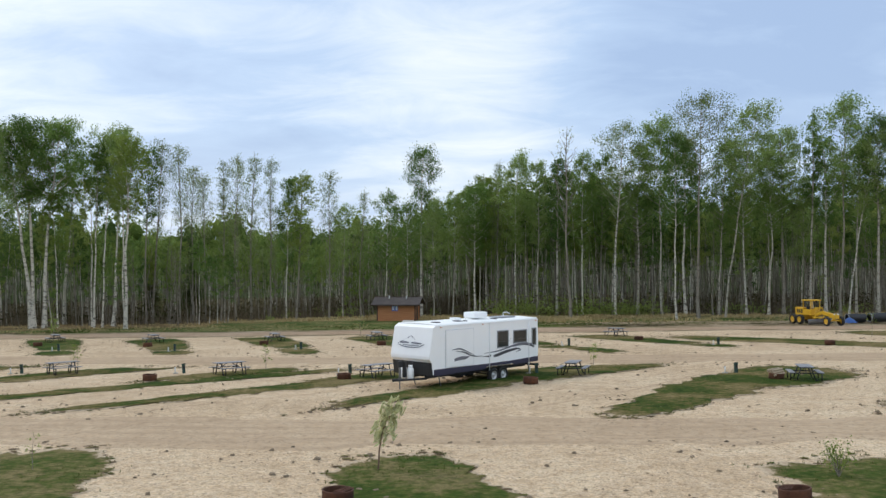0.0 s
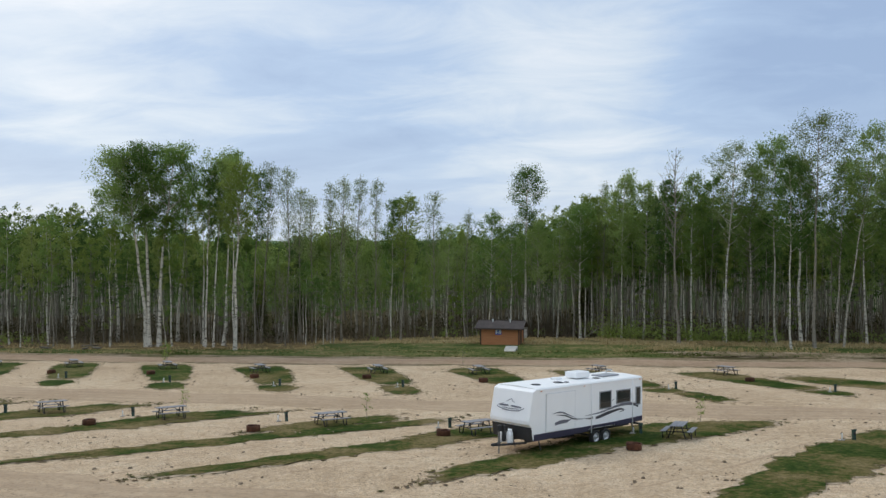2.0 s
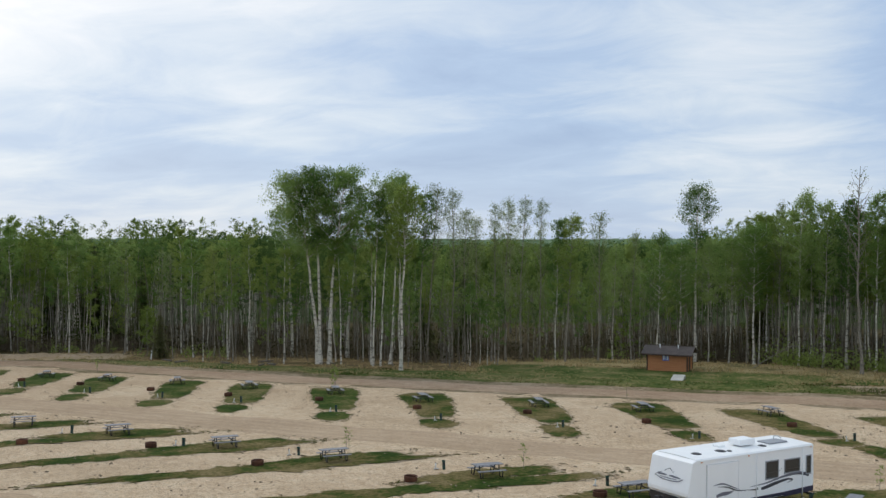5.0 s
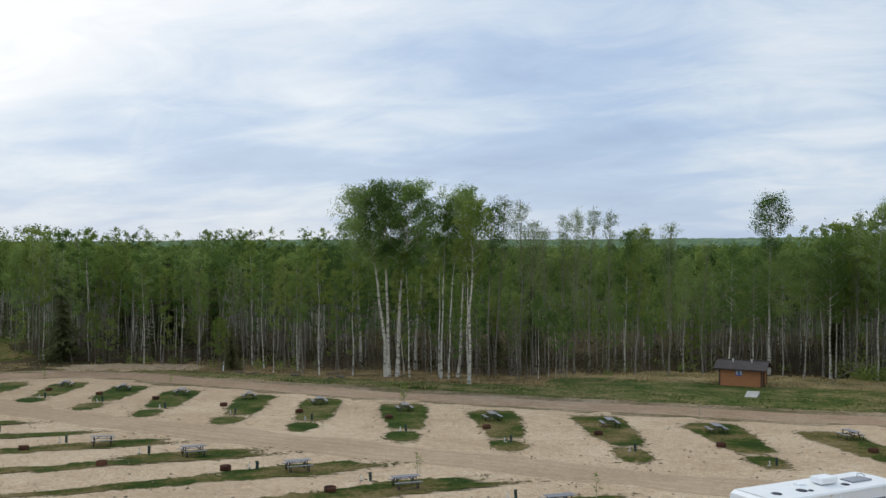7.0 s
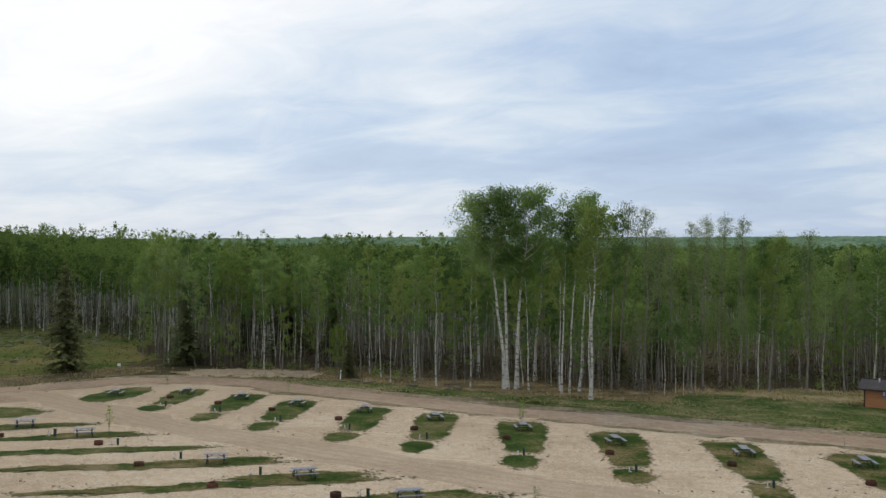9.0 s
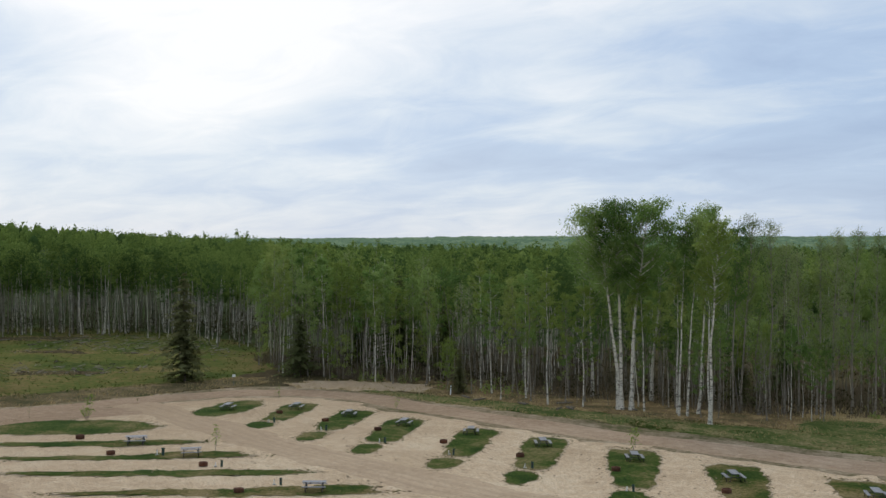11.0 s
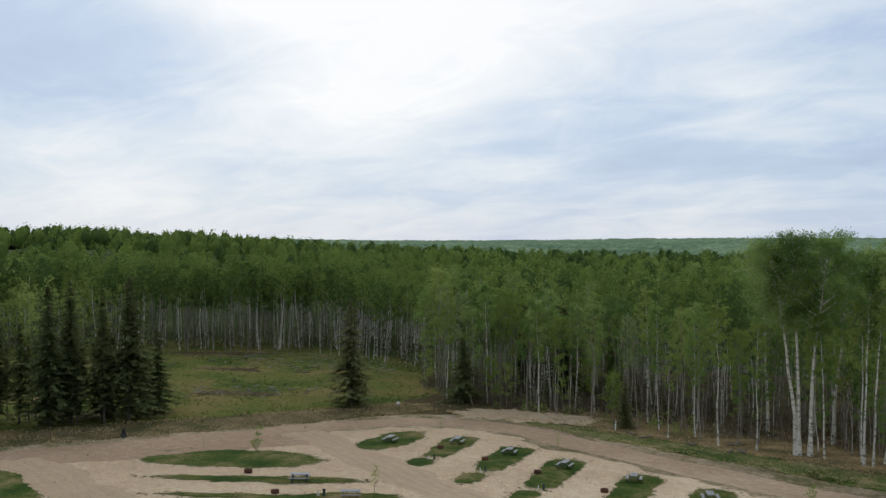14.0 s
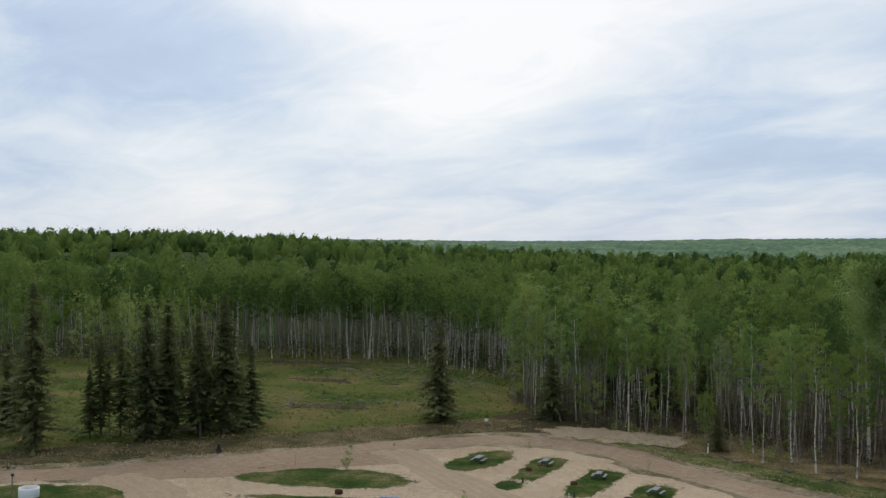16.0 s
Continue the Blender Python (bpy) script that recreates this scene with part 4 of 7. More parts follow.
def grow_spruce(seed, tall, base, spread, whorls=26, per=9, thick=0.16):
    """A spruce: drooping boughs in whorls, thinner to the top, ragged below."""
    r = np.random.default_rng(seed)
    t = np.linspace(0, 1, 7)
    wood = [stem(np.column_stack([0.1 * np.sin(t * 3 + seed), 0.1 * np.cos(t * 2 + seed), t * tall]), thick * (1 - 0.93 * t), 6)]
    c, ax = [], []
    for i in range(whorls):
        q = base + (0.985 - base) * (i + r.normal(0, 0.5)) / (whorls - 1)
        q = min(max(q, base), 0.99)
        reach = spread * (1 - (q - base) / (1 - base)) ** 0.72 * (0.45 + 0.55 * min(1.0, 0.45 + (q - base) * 3.2)) * r.uniform(0.6, 1.1) + 0.10
        for k in range(per):
            if r.random() < (0.58 if q < base + 0.16 else 0.32):
                continue
            a = 2 * np.pi * (k + r.random() * 0.7) / per + i
            rr = reach * r.uniform(0.35, 1.25) * (1 + 0.25 * np.sin(a * 2 + i * 0.35 + seed))
            d = np.array([np.cos(a), np.sin(a), 0])
            for s in np.arange(0.12, 1.0, 0.115):
                c.append(d * rr * s + [0, 0, q * tall - 0.38 * rr * s + 0.12 * rr * s * s + r.normal(0, 0.05)])
                ax.append((d + r.normal(0, 0.25, 3)) * (0.17 * rr * (1.15 - 0.6 * s) + 0.10))
    c, ax = np.array(c), np.array(ax)
    n = len(c)
    side = np.cross(ax, [0, 0, 1.0])
    side = side * r.uniform(0.6, 1.1, (n, 1)) + r.normal(0, 0.05, (n, 3))
    drop = np.array([0, 0, -1.0]) * np.linalg.norm(ax, axis=1)[:, None] * r.uniform(0.3, 1.0, (n, 1))
    v = np.stack([c - ax * 0.5, c + side * 0.6 + drop * 0.6, c + ax * 0.8 + drop * 0.3, c - side * 0.6 + drop * 0.6], 1)
    return stack(wood), (v.reshape(-1, 3), np.arange(n * 4).reshape(-1, 4))


KINDS = {}


def tree_kind(key, wood_leaf, bark_mat, leaf_mat, label, category="tree"):
    (wv, wf), (lv, lf) = wood_leaf
    KINDS[key] = (quads("trunk", wv, wf, np.zeros(len(wf)), [bark_mat], np.ones(len(wf), bool)), quads("crown", lv, lf, np.zeros(len(lf)), [leaf_mat]), label, category)


def plant(key, x, y, scale=1.0, turn=0.0, tip=(0, 0), group="", label=""):
    trunk, crown, said, cat = KINDS[key]
    z = float(height(x, y))
    ob = thing("spruce" if cat == "spruce" else "sapling" if cat == "sapling" else "aspen", pose(x, y, z - 0.1, tip[0], tip[1], turn) @ Matrix.Diagonal((scale, scale, scale, 1)), label or said, cat, group)
    part("trunk", trunk, None, ob)
    part("crown", crown, None, ob)
    return ob


ASPEN = "tall aspen with pale trunk and fresh green crown"
BARE = "tall thin aspen with sparse half-open foliage"
for k in range(6):
    tree_kind(f"mid{k}", grow(40 + k, 16.0, (0.54, 0.62, 0.40, 0.52, 0.34, 0.48)[k], (1.7, 1.5, 1.9, 1.5, 1.8, 1.6)[k], 2500, 0.105, 0.095, 17, 0.012, haze=1.35), M["bark"] if k % 2 else M["greybark"], (M["leaf"], M["leaf_pale"])[k % 3 == 0], ASPEN)
for k in range(3):
    tree_kind(f"bare{k}", grow(60 + k, 16.0, 0.52, 1.35, 900, 0.075, 0.09, 20, 0.012, 6, 1.7, 1.2, 0.42), M["greybark"], M["leaf_bud"], BARE)
for k in range(3):
    tree_kind(f"low{k}", grow(80 + k, 6.5, 0.2, 1.3, 1100, 0.09, 0.05, 14, 0.03, 5), M["greybark"], M["leaf_pale"], "young bright green aspen at the edge of the woods")
for k in range(4):
    tree_kind(f"spruce{k}", grow_spruce(90 + k, 14.0, (0.07, 0.12, 0.05, 0.15)[k], (3.0, 2.8, 4.1, 2.6)[k], 54, 12), M["sprucebark"], M["needle"], "dark green spruce with drooping boughs", "spruce")
for k in range(2):
    tree_kind(f"slim{k}", grow(85 + k, 16.5, 0.58, 1.5, 2000, 0.11, 0.105, 17, 0.02), M["bark"], M["leaf_pale"], "slender white-stemmed aspen with pale green crown")
tree_kind("spruce4", grow_spruce(95, 12.0, 0.42, 1.7, 34, 10, 0.10), M["sprucebark"], M["needle"], "slim spruce with bare lower trunk", "spruce")
tree_kind("snag", grow(99, 16.0, 0.48, 1.4, 140, 0.07, 0.13, 40, 0.01, 6, 1.6, 1.0, 0.42), M["greybark"], M["leaf_pale"], "bare grey dead aspen with thin twigs")

# trees that stand out: look, place, height, where the crown begins, half its width, how far the top leans
CLUMP = [
    ('d', -46.3, 109.2, 22.9, 0.65, 3.3, (-2.6, -1.2)),
    ('d', -46.0, 109.3, 23.9, 0.66, 2.9, (-0.7, -0.3)),
    ('d', -45.0, 109.7, 23.7, 0.63, 3.1, (1.8, 0.7)),
    ('m', -46.2, 118.6, 21.8, 0.64, 2.3, (1.2, 0.6)),
    ('m', -53.6, 117.6, 20.4, 0.66, 2.2, (-0.8, -0.4)),
    ('m', -39.1, 108.9, 21.4, 0.70, 1.5, (0.7, 0.2)),
    ('d', -38.3, 109.2, 22.6, 0.68, 2.0, (1.0, 0.4)),
    ('d', -37.9, 111.4, 23.3, 0.67, 2.1, (0.9, 0.3)),
    ('p', -34.4, 105.2, 21.5, 0.67, 1.9, (0.7, 0.3)),
    ('m', -35.0, 114.5, 21.4, 0.69, 1.7, (0.5, 0.2)),]
CLUMP_MORE = [
    ('s', -34.8, 116.7, 20.8, 0.71, 1.7, (1.2, 0.4)),
    ('s', -31.6, 116.6, 20.3, 0.73, 1.5, (-0.0, -0.0)),
    ('s', -30.4, 117.9, 18.1, 0.78, 1.4, (0.2, 0.1)),
    ('s', -29.4, 120.2, 17.4, 0.78, 1.4, (-0.2, -0.1)),]
THIN = [
    ('s', -27.2, 118.9, 18.8, 0.52, 1.0, (0.4, 0.1)),
    ('s', -25.4, 119.3, 19.3, 0.54, 1.6, (0.3, 0.1)),
    ('s', -24.0, 121.6, 19.9, 0.53, 1.2, (0.5, 0.1)),
    ('s', -21.8, 122.1, 19.5, 0.54, 1.1, (0.4, 0.1)),
    ('m', -19.8, 122.4, 18.5, 0.49, 1.6, (0.5, 0.1)),
    ('p', -18.4, 121.6, 18.8, 0.52, 1.9, (1.0, 0.1)),
    ('s', -14.6, 124.1, 17.9, 0.55, 1.4, (0.4, 0.1)),
    ('m', -12.9, 125.3, 14.9, 0.61, 1.5, (0.4, 0.0)),
    ('s', -10.6, 125.6, 15.8, 0.57, 0.9, (0.5, 0.0)),
    ('m', -7.5, 125.8, 16.7, 0.50, 1.9, (0.4, 0.0)),]
THIN_MORE = [
    ('l', -3.0, 130.0, 22.8, 0.78, 2.5, (0.5, 0.0)),
    ('m', -4.7, 127.9, 15.3, 0.59, 1.9, (0.1, 0.0)),
    ('m', -1.3, 128.0, 15.7, 0.57, 1.8, (0.1, 0.0)),
    ('m', 1.2, 128.0, 16.0, 0.61, 1.8, (0.3, -0.0)),
    ('d', 4.2, 127.9, 17.5, 0.55, 2.3, (0.2, -0.0)),]
TALL = [
    ('s', 7.0, 126.8, 19.1, 0.62, 1.0, (0.5, -0.0)),
    ('m', 9.2, 124.7, 21.2, 0.51, 2.3, (0.5, -0.0)),
    ('m', 11.8, 123.4, 20.0, 0.56, 1.8, (0.2, -0.0)),
    ('m', 14.2, 122.2, 20.3, 0.52, 1.9, (0.2, -0.0)),
    ('m', 17.2, 120.8, 21.0, 0.52, 1.6, (0.3, -0.0)),
    ('m', 19.4, 121.5, 20.7, 0.54, 1.8, (0.6, -0.1)),
    ('a', 20.8, 118.2, 23.9, 0.62, 2.7, (1.3, -0.2)),
    ('m', 23.9, 119.6, 21.6, 0.54, 1.9, (0.5, -0.1)),
    ('d', 26.3, 117.1, 24.1, 0.64, 2.9, (0.2, -0.0)),
    ('m', 26.1, 108.9, 21.5, 0.64, 2.0, (-0.2, 0.0)),]
TALL_MORE = [
    ('a', 28.9, 110.3, 25.8, 0.73, 3.4, (0.5, -0.1)),
    ('d', 29.5, 118.4, 22.1, 0.62, 2.1, (0.2, -0.0)),
    ('m', 33.2, 117.4, 21.8, 0.59, 2.2, (0.9, -0.2)),
    ('m', 32.3, 111.4, 24.6, 0.71, 2.9, (3.7, -1.1)),]
EAST = [
    ('m', 36.3, 116.5, 20.6, 0.59, 2.3, (0.0, -0.0)),
    ('d', 40.6, 116.1, 22.4, 0.66, 2.9, (-0.0, 0.0)),
    ('d', 38.3, 114.8, 19.9, 0.61, 2.2, (0.3, -0.1)),
    ('m', 42.9, 116.3, 16.8, 0.52, 1.9, (0.2, -0.1)),
    ('m', 43.0, 113.1, 24.3, 0.68, 1.1, (0.2, -0.1)),
    ('m', 44.6, 113.5, 21.1, 0.62, 1.9, (-0.2, 0.1)),
    ('m', 44.2, 108.3, 24.8, 0.70, 2.9, (0.4, -0.2)),
    ('m', 45.0, 108.0, 21.0, 0.66, 1.9, (3.2, -1.4)),
    ('d', 47.3, 111.4, 20.3, 0.64, 2.3, (0.4, -0.2)),
    ('m', 48.1, 107.8, 22.8, 0.69, 2.5, (0.3, -0.1)),]
EAST_MORE = [
    ('d', 51.8, 108.2, 23.7, 0.67, 2.8, (0.4, -0.2)),
    ('m', 54.1, 106.0, 22.0, 0.68, 2.8, (0.4, -0.2)),]
# leaves to the square metre of a crown's outline, leaf size, leaves, what to say
LOOKS = {"d": (250, 0.095, "leaf", "bark", "very tall aspen with white trunk and dense green crown"), "m": (210, 0.095, "leaf", "bark", "tall aspen with white trunk and green crown"),
         "a": (270, 0.075, "leaf_bud", "bark", "very tall aspen with white trunk and airy crown"), "p": (230, 0.095, "leaf_pale", "bark", "tall slender aspen with pale yellow-green crown"),
         "l": (290, 0.09, "leaf", "bark", "lone tall aspen with bare white trunk and round crown"),
         "s": (250, 0.062, "leaf_bud", "greybark", "tall thin aspen with sparse half-open foliage")}
SLIM = [('slim1', -34.7, 106.0, 1.22, 80, -0.5),
        ('slim0', -68.8, 115.8, 1.06, 0, 1.0),
        ('slim1', -60.9, 107.6, 0.62, 40, 2.0),
        ('slim0', -72.2, 122.0, 0.85, 200, 5.0),
        ('slim1', -54.5, 107.6, 0.98, 100, 0),
        ('slim0', -60.9, 120.0, 0.9, 60, 1.5),
        ('slim1', -50.5, 108.6, 0.88, 300, 1.0),
        ('slim0', -43.4, 109.6, 0.95, 20, 0),
        ('slim1', -39.9, 110.5, 1.05, 150, 0.5),
        ('slim0', -61.5, 115.1, 0.72, 250, -3.0),
        ('slim1', -88.8, 116.8, 0.84, 70, 0)]
LANDMARKS = CLUMP + CLUMP_MORE + THIN + THIN_MORE + TALL + TALL_MORE + EAST + EAST_MORE
for i, (look_of, x, y, tall, low, half, top) in enumerate(LANDMARKS):
    many, size, leaf_of, bark_of, said = LOOKS[look_of]
    thin = look_of == "s"
    low, tall = low - (0.20 if thin else 0.015 if i < 3 else 0.03 if i < 9 else 0.08), tall * (1.07 if thin else 1.0)
    half *= 0.95 if thin else 1.17 if i < 5 else 1.08
    many *= 1.4 if i < 9 else 1.0
    tree_kind(f"own{i}", grow(500 + i, tall, low, half, int(many * (1.15 if look_of == 'a' else 1.55 if i > 27 else 1.38) * half * max(tall * (1 - low), 2.2 * half)), size, (0.0068 if thin else (0.0095, 0.0064, 0.0055, 0.0074)[i % 4] if i > 4 else 0.0112) * tall, 44 if thin else 26 if half < 1.7 else 38, 0.0, 7, 2.0 if thin else 0.9, 1.9 if thin else 1.55, 0.34 if thin else 0.38, top, 0.004), M[bark_of if look_of in "sl" or i < 9 else ("bark", "midbark", "midbark", "bark", "greybark")[i % 5]], M[leaf_of], said)
    plant(f"own{i}", x, y, group="landmark trees")
for key, x, y, s, a, tip in SLIM:
    plant(key, x, y, s, a, (0, tip), "landmark trees")
plant("snag", 15.2, 116.4, 1.45, 20, group="landmark trees")

# spruces by the bend and along the meadow: place, size
for i, (x, y, s) in enumerate([(-112.4, 44.4, 1.38), (-118.5, 54.3, 0.92), (-116.5, 56.0, 0.86), (-111.5, 57.2, 1.2), (-113.0, 60.5, 1.22), (-110.6, 63.4, 1.1), (-110.3, 66.6, 1.28), (-112.0, 67.8, 1.22), (-115.0, 58.6, 0.9), (-114.5, 65.0, 0.95), (-117.5, 52.5, 0.62), (-113.6, 58.0, 1.0), (-112.4, 64.8, 0.8), (-116.0, 61.8, 0.85), (-111.2, 60.4, 0.7), (-113.2, 70.0, 0.66), (-118.0, 46.0, 0.9),
                               (-114.0, 72.4, 0.82), (-103.0, 95.4, 1.06), (-94.9, 109.2, 0.8), (-85.2, 119.8, 1.05), (-80.5, 124.5, 0.8), (-36.5, 121.5, 0.62), (-68.2, 109.6, 0.44), (-98.4, 127, 1.05), (-100.0, 137.3, 0.95), (-128.0, 38.0, 0.9), (-127, 46, 0.85), (-34, 131, 0.8), (5, 138, 0.8)]):
    plant(f"spruce{2 if i > 16 else (0, 1, 3)[i % 3]}", x, y, s, i * 47, group="spruces")
for i, (x, y, s) in enumerate([(-119.5, 55.6, 0.8), (-117.6, 57.4, 0.9), (-116.8, 59.4, 0.75), (-115.6, 60.8, 0.95), (-114.6, 62.6, 0.8), (-113.8, 66.2, 0.9), (-112.6, 68.6, 0.7), (-118.8, 58.8, 0.85)]):
    plant("spruce4", x, y, s, i * 71, group="spruces")
plant("slim0", -117.4, 57.2, 0.66, 15)
plant("slim1", -112.6, 66.4, 0.42, 60)
plant("bare1", -112.2, 63.8, 0.5, 15)

EDGE = np.array([(-190, 150), (-163, 132), (-156, 129.5), (-140, 131.5), (-112, 116), (-97, 109), (-84, 111), (-75, 112), (-60, 108), (-45, 111), (-35, 108), (-26, 114), (-14, 128), (0, 133), (12, 122), (24, 119), (36, 119), (60, 116), (110, 112)], float)
WEST = np.array([(-154, 131), (-166, 121), (-176, 111), (-182, 92), (-185, 78), (-191, 64), (-190, 20), (-175, -20)], float)


def in_woods(x, y):
    """How far a place lies inside the woods."""
    d = np.where(x < -158, -1e3, y - np.interp(x, EDGE[:, 0], EDGE[:, 1]))
    w = np.interp(y, WEST[::-1, 1], WEST[::-1, 0]) - x
    return np.maximum(d, np.where((x < -150), w, -1e3))


# skyline from the camera's first position, by bearing: across / along, rise / distance
SKYLINE = np.array([(-1.30, 0.060), (-0.95, 0.064), (-0.78, 0.064), (-0.62, 0.058), (-0.50, 0.060), (-0.444, 0.044), (-0.374, 0.038), (-0.362, 0.022), (-0.235, 0.010), (-0.13, 0.012), (-0.095, 0.023), (-0.049, 0.030), (-0.014, 0.050), (0.027, 0.068), (0.067, 0.080), (0.114, 0.084), (0.16, 0.074), (0.2125, 0.062), (0.27, 0.060), (0.455, 0.060)])


def canopy(x, y):
    """How tall a tree may stand at a place, capped to fit the camera's skyline."""
    x, y = np.asarray(x, float), np.asarray(y, float)
    slope = np.interp(x / np.maximum(y, 1.0), SKYLINE[:, 0], SKYLINE[:, 1])
    return np.clip(6.6 + slope * np.hypot(x, y) - height(x, y), 7.0, 21.0)


def make_edge_trees():
    """The trees at the front of the woods, one by one."""
    r = np.random.default_rng(5)
    done, tries = [], 0
    while len(done) < 245 and tries < 9000:
        tries += 1
        x = r.uniform(-108, 68)
        y = np.interp(x, EDGE[:, 0], EDGE[:, 1]) + r.random() ** 1.3 * 15
        if -76 < x < -42 and r.random() < 0.4:
            continue
        if any((x - a) ** 2 + (y - b) ** 2 < 1.4 for a, b in done) or any((x - t[1]) ** 2 + (y - t[2]) ** 2 < 2.0 for t in LANDMARKS + SLIM):
            continue
        done.append((x, y))
        q = r.random()
        thin = -33 < x < -8
        key = f"bare{r.integers(3)}" if q < (0.30 if thin else 0.26 if x > -8 else 0.14) else "snag" if q < (0.36 if thin else 0.30 if x > -8 else 0.17) else f"low{r.integers(3)}" if q > (0.76 if x < -55 else 0.90) else f"mid{r.integers(6)}"
        s = float(canopy(x, y)) / 16.0 * r.uniform(0.72, 1.02) if key[0] != "l" else r.uniform(0.7, 1.1)
        plant(key, x, y, s, r.uniform(0, 360), (r.normal(0, 1.2), r.normal(0, 1.2)), "trees at the edge of the woods")


make_edge_trees()
def scatter(name, templates, p, scale, mats, label, r, category="woods", tones=()):
    """Many trees joined into one mesh: templates of (verts, quads, slots) set down at p."""
    which, turn = r.integers(len(templates), size=len(p)), r.random(len(p)) * 2 * np.pi
    vs, fs, ss, off = [], [], [], 0
    z = height(p[:, 0], p[:, 1])
    for k, (tv, tf, ts) in enumerate(templates):
        sel = np.where(which == k)[0]
        if not len(sel):
            continue
        c, s = np.cos(turn[sel])[:, None], np.sin(turn[sel])[:, None]
        sc = scale[sel][:, None]
        v = np.stack([(tv[:, 0] * c - tv[:, 1] * s) * sc, (tv[:, 0] * s + tv[:, 1] * c) * sc, tv[:, 2] * sc], -1)
        v += np.column_stack([p[sel], z[sel] - 0.1])[:, None]
        f = moved(tf[None], (np.arange(len(sel)) * len(tv))[:, None, None] + off)
        vs.append(v.reshape(-1, 3))
        fs.append(f.reshape(-1, 4))
        slot = np.tile(ts, (len(sel), 1))
        if len(tones):
            # Tones drop eastward, where shade under the tall trees is put into leaf colour.
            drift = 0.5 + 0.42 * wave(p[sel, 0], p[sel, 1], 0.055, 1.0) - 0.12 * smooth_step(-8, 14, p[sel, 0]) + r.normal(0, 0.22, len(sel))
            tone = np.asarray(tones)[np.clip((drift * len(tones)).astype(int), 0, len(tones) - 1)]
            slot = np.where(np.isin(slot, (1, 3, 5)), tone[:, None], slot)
        ss.append(slot.ravel())
        off += v.shape[0] * v.shape[1]
    me = quads(name, np.concatenate(vs), np.concatenate(fs), np.concatenate(ss), mats)
    return tagged(new(name, me), label, category, kind="stuff")


def template(seed, tall, crown_from, spread, leaf_count, leaf_size, thick, limbs, sides=4, slots=(0, 1), trunk_only=False):
    (wv, wf), (lv, lf) = grow(seed, tall, crown_from, spread, leaf_count, leaf_size, thick, limbs, 0.015, sides)
    if limbs == 1:
        wf, wv = wf[:0], wv[:0]
    elif limbs == 2 or trunk_only:
        wf = wf[:7 * sides]
        wv = wv[:8 * sides]
    return np.concatenate([wv, lv]), np.concatenate([wf, moved(lf, len(wv))]), np.concatenate([np.full(len(wf), slots[0]), np.full(len(lf), slots[1])])


def dome(seed, tall, low, spread, leaf_count, leaf_size, thick, slots=(0, 1), core=0.0):
    """A tree seen from afar: a stem and a rounded, lumpy crown of leaves."""
    r = np.random.default_rng(seed)
    d = r.normal(size=(leaf_count, 3))
    d /= np.linalg.norm(d, axis=1)[:, None]
    lump = r.normal(size=(7, 3)) * [1, 1, 0.8] + [0, 0, 0.3]
    lump /= np.linalg.norm(lump, axis=1)[:, None]
    rad = (0.66 + 0.38 * np.clip((d @ lump.T).max(1), 0, 1) ** 3) * r.random(leaf_count) ** 0.3
    half = tall * (1 - low) / 2
    c = d * rad[:, None] * np.array([spread, spread, half])
    c[:, :2] *= np.where(c[:, 2:] < 0, 1 + 0.3 * c[:, 2:] / half, 1.0)
    c[:, 2] += tall * (1 + low) / 2
    lv, lf = leaves(c, leaf_size, r)
    if core:
        # the dense inside of the crown, behind the leaves
        i, k = np.meshgrid(np.arange(5), np.arange(6), indexing="ij")
        lat, lon = np.pi * (i.ravel() + 0.5) / 5, 2 * np.pi * k.ravel() / 6
        e = np.column_stack([np.sin(lat) * np.cos(lon), np.sin(lat) * np.sin(lon), np.cos(lat)])
        cr = core * (0.62 + 0.42 * np.clip((e @ lump.T).max(1), 0, 1) ** 3) * r.uniform(0.8, 1.1, len(e))
        cv = e * cr[:, None] * np.array([spread, spread, half])
        cv[:, :2] *= np.where(cv[:, 2:] < 0, 1 + 0.3 * cv[:, 2:] / half, 1.0)
        cv[:, 2] += tall * (1 + low) / 2
        i, k = np.meshgrid(np.arange(4), np.arange(6), indexing="ij")
        i, k = i.ravel(), k.ravel()
        cf = np.stack([i * 6 + k, (i + 1) * 6 + k, (i + 1) * 6 + (k + 1) % 6, i * 6 + (k + 1) % 6], 1)
        cf = np.vstack([cf, [(0, 1, 2, 3), (0, 3, 4, 5)]])
        lf = np.vstack([lf, moved(cf, len(lv))])
        lv = np.vstack([lv, cv])
    lean = r.normal(0, 0.02, 2) * tall
    wv, wf = stem([(0, 0, 0), (lean[0] * 0.4, lean[1] * 0.4, tall * 0.45), (lean[0], lean[1], tall * 0.9)], [thick, thick * 0.7, thick * 0.15], 3) if thick else (np.zeros((0, 3)), np.zeros((0, 4), int))
    return np.concatenate([wv, lv]), np.concatenate([wf, moved(lf, len(wv))]), np.concatenate([np.full(len(wf), slots[0]), np.full(len(lf), slots[1])])


def sector(n, r0, r1, a0, a1, r, power=0.5):
    """Places in a ring sector round the camp; angles in degrees left of +y."""
    rad = np.sqrt(r0 ** 2 + (r1 ** 2 - r0 ** 2) * r.random(n) ** (power * 2))
    a = np.radians(r.uniform(a0, a1, n))
    return np.column_stack([-np.sin(a) * rad, np.cos(a) * rad])


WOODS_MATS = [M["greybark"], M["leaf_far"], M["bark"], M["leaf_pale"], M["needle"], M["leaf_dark"]]


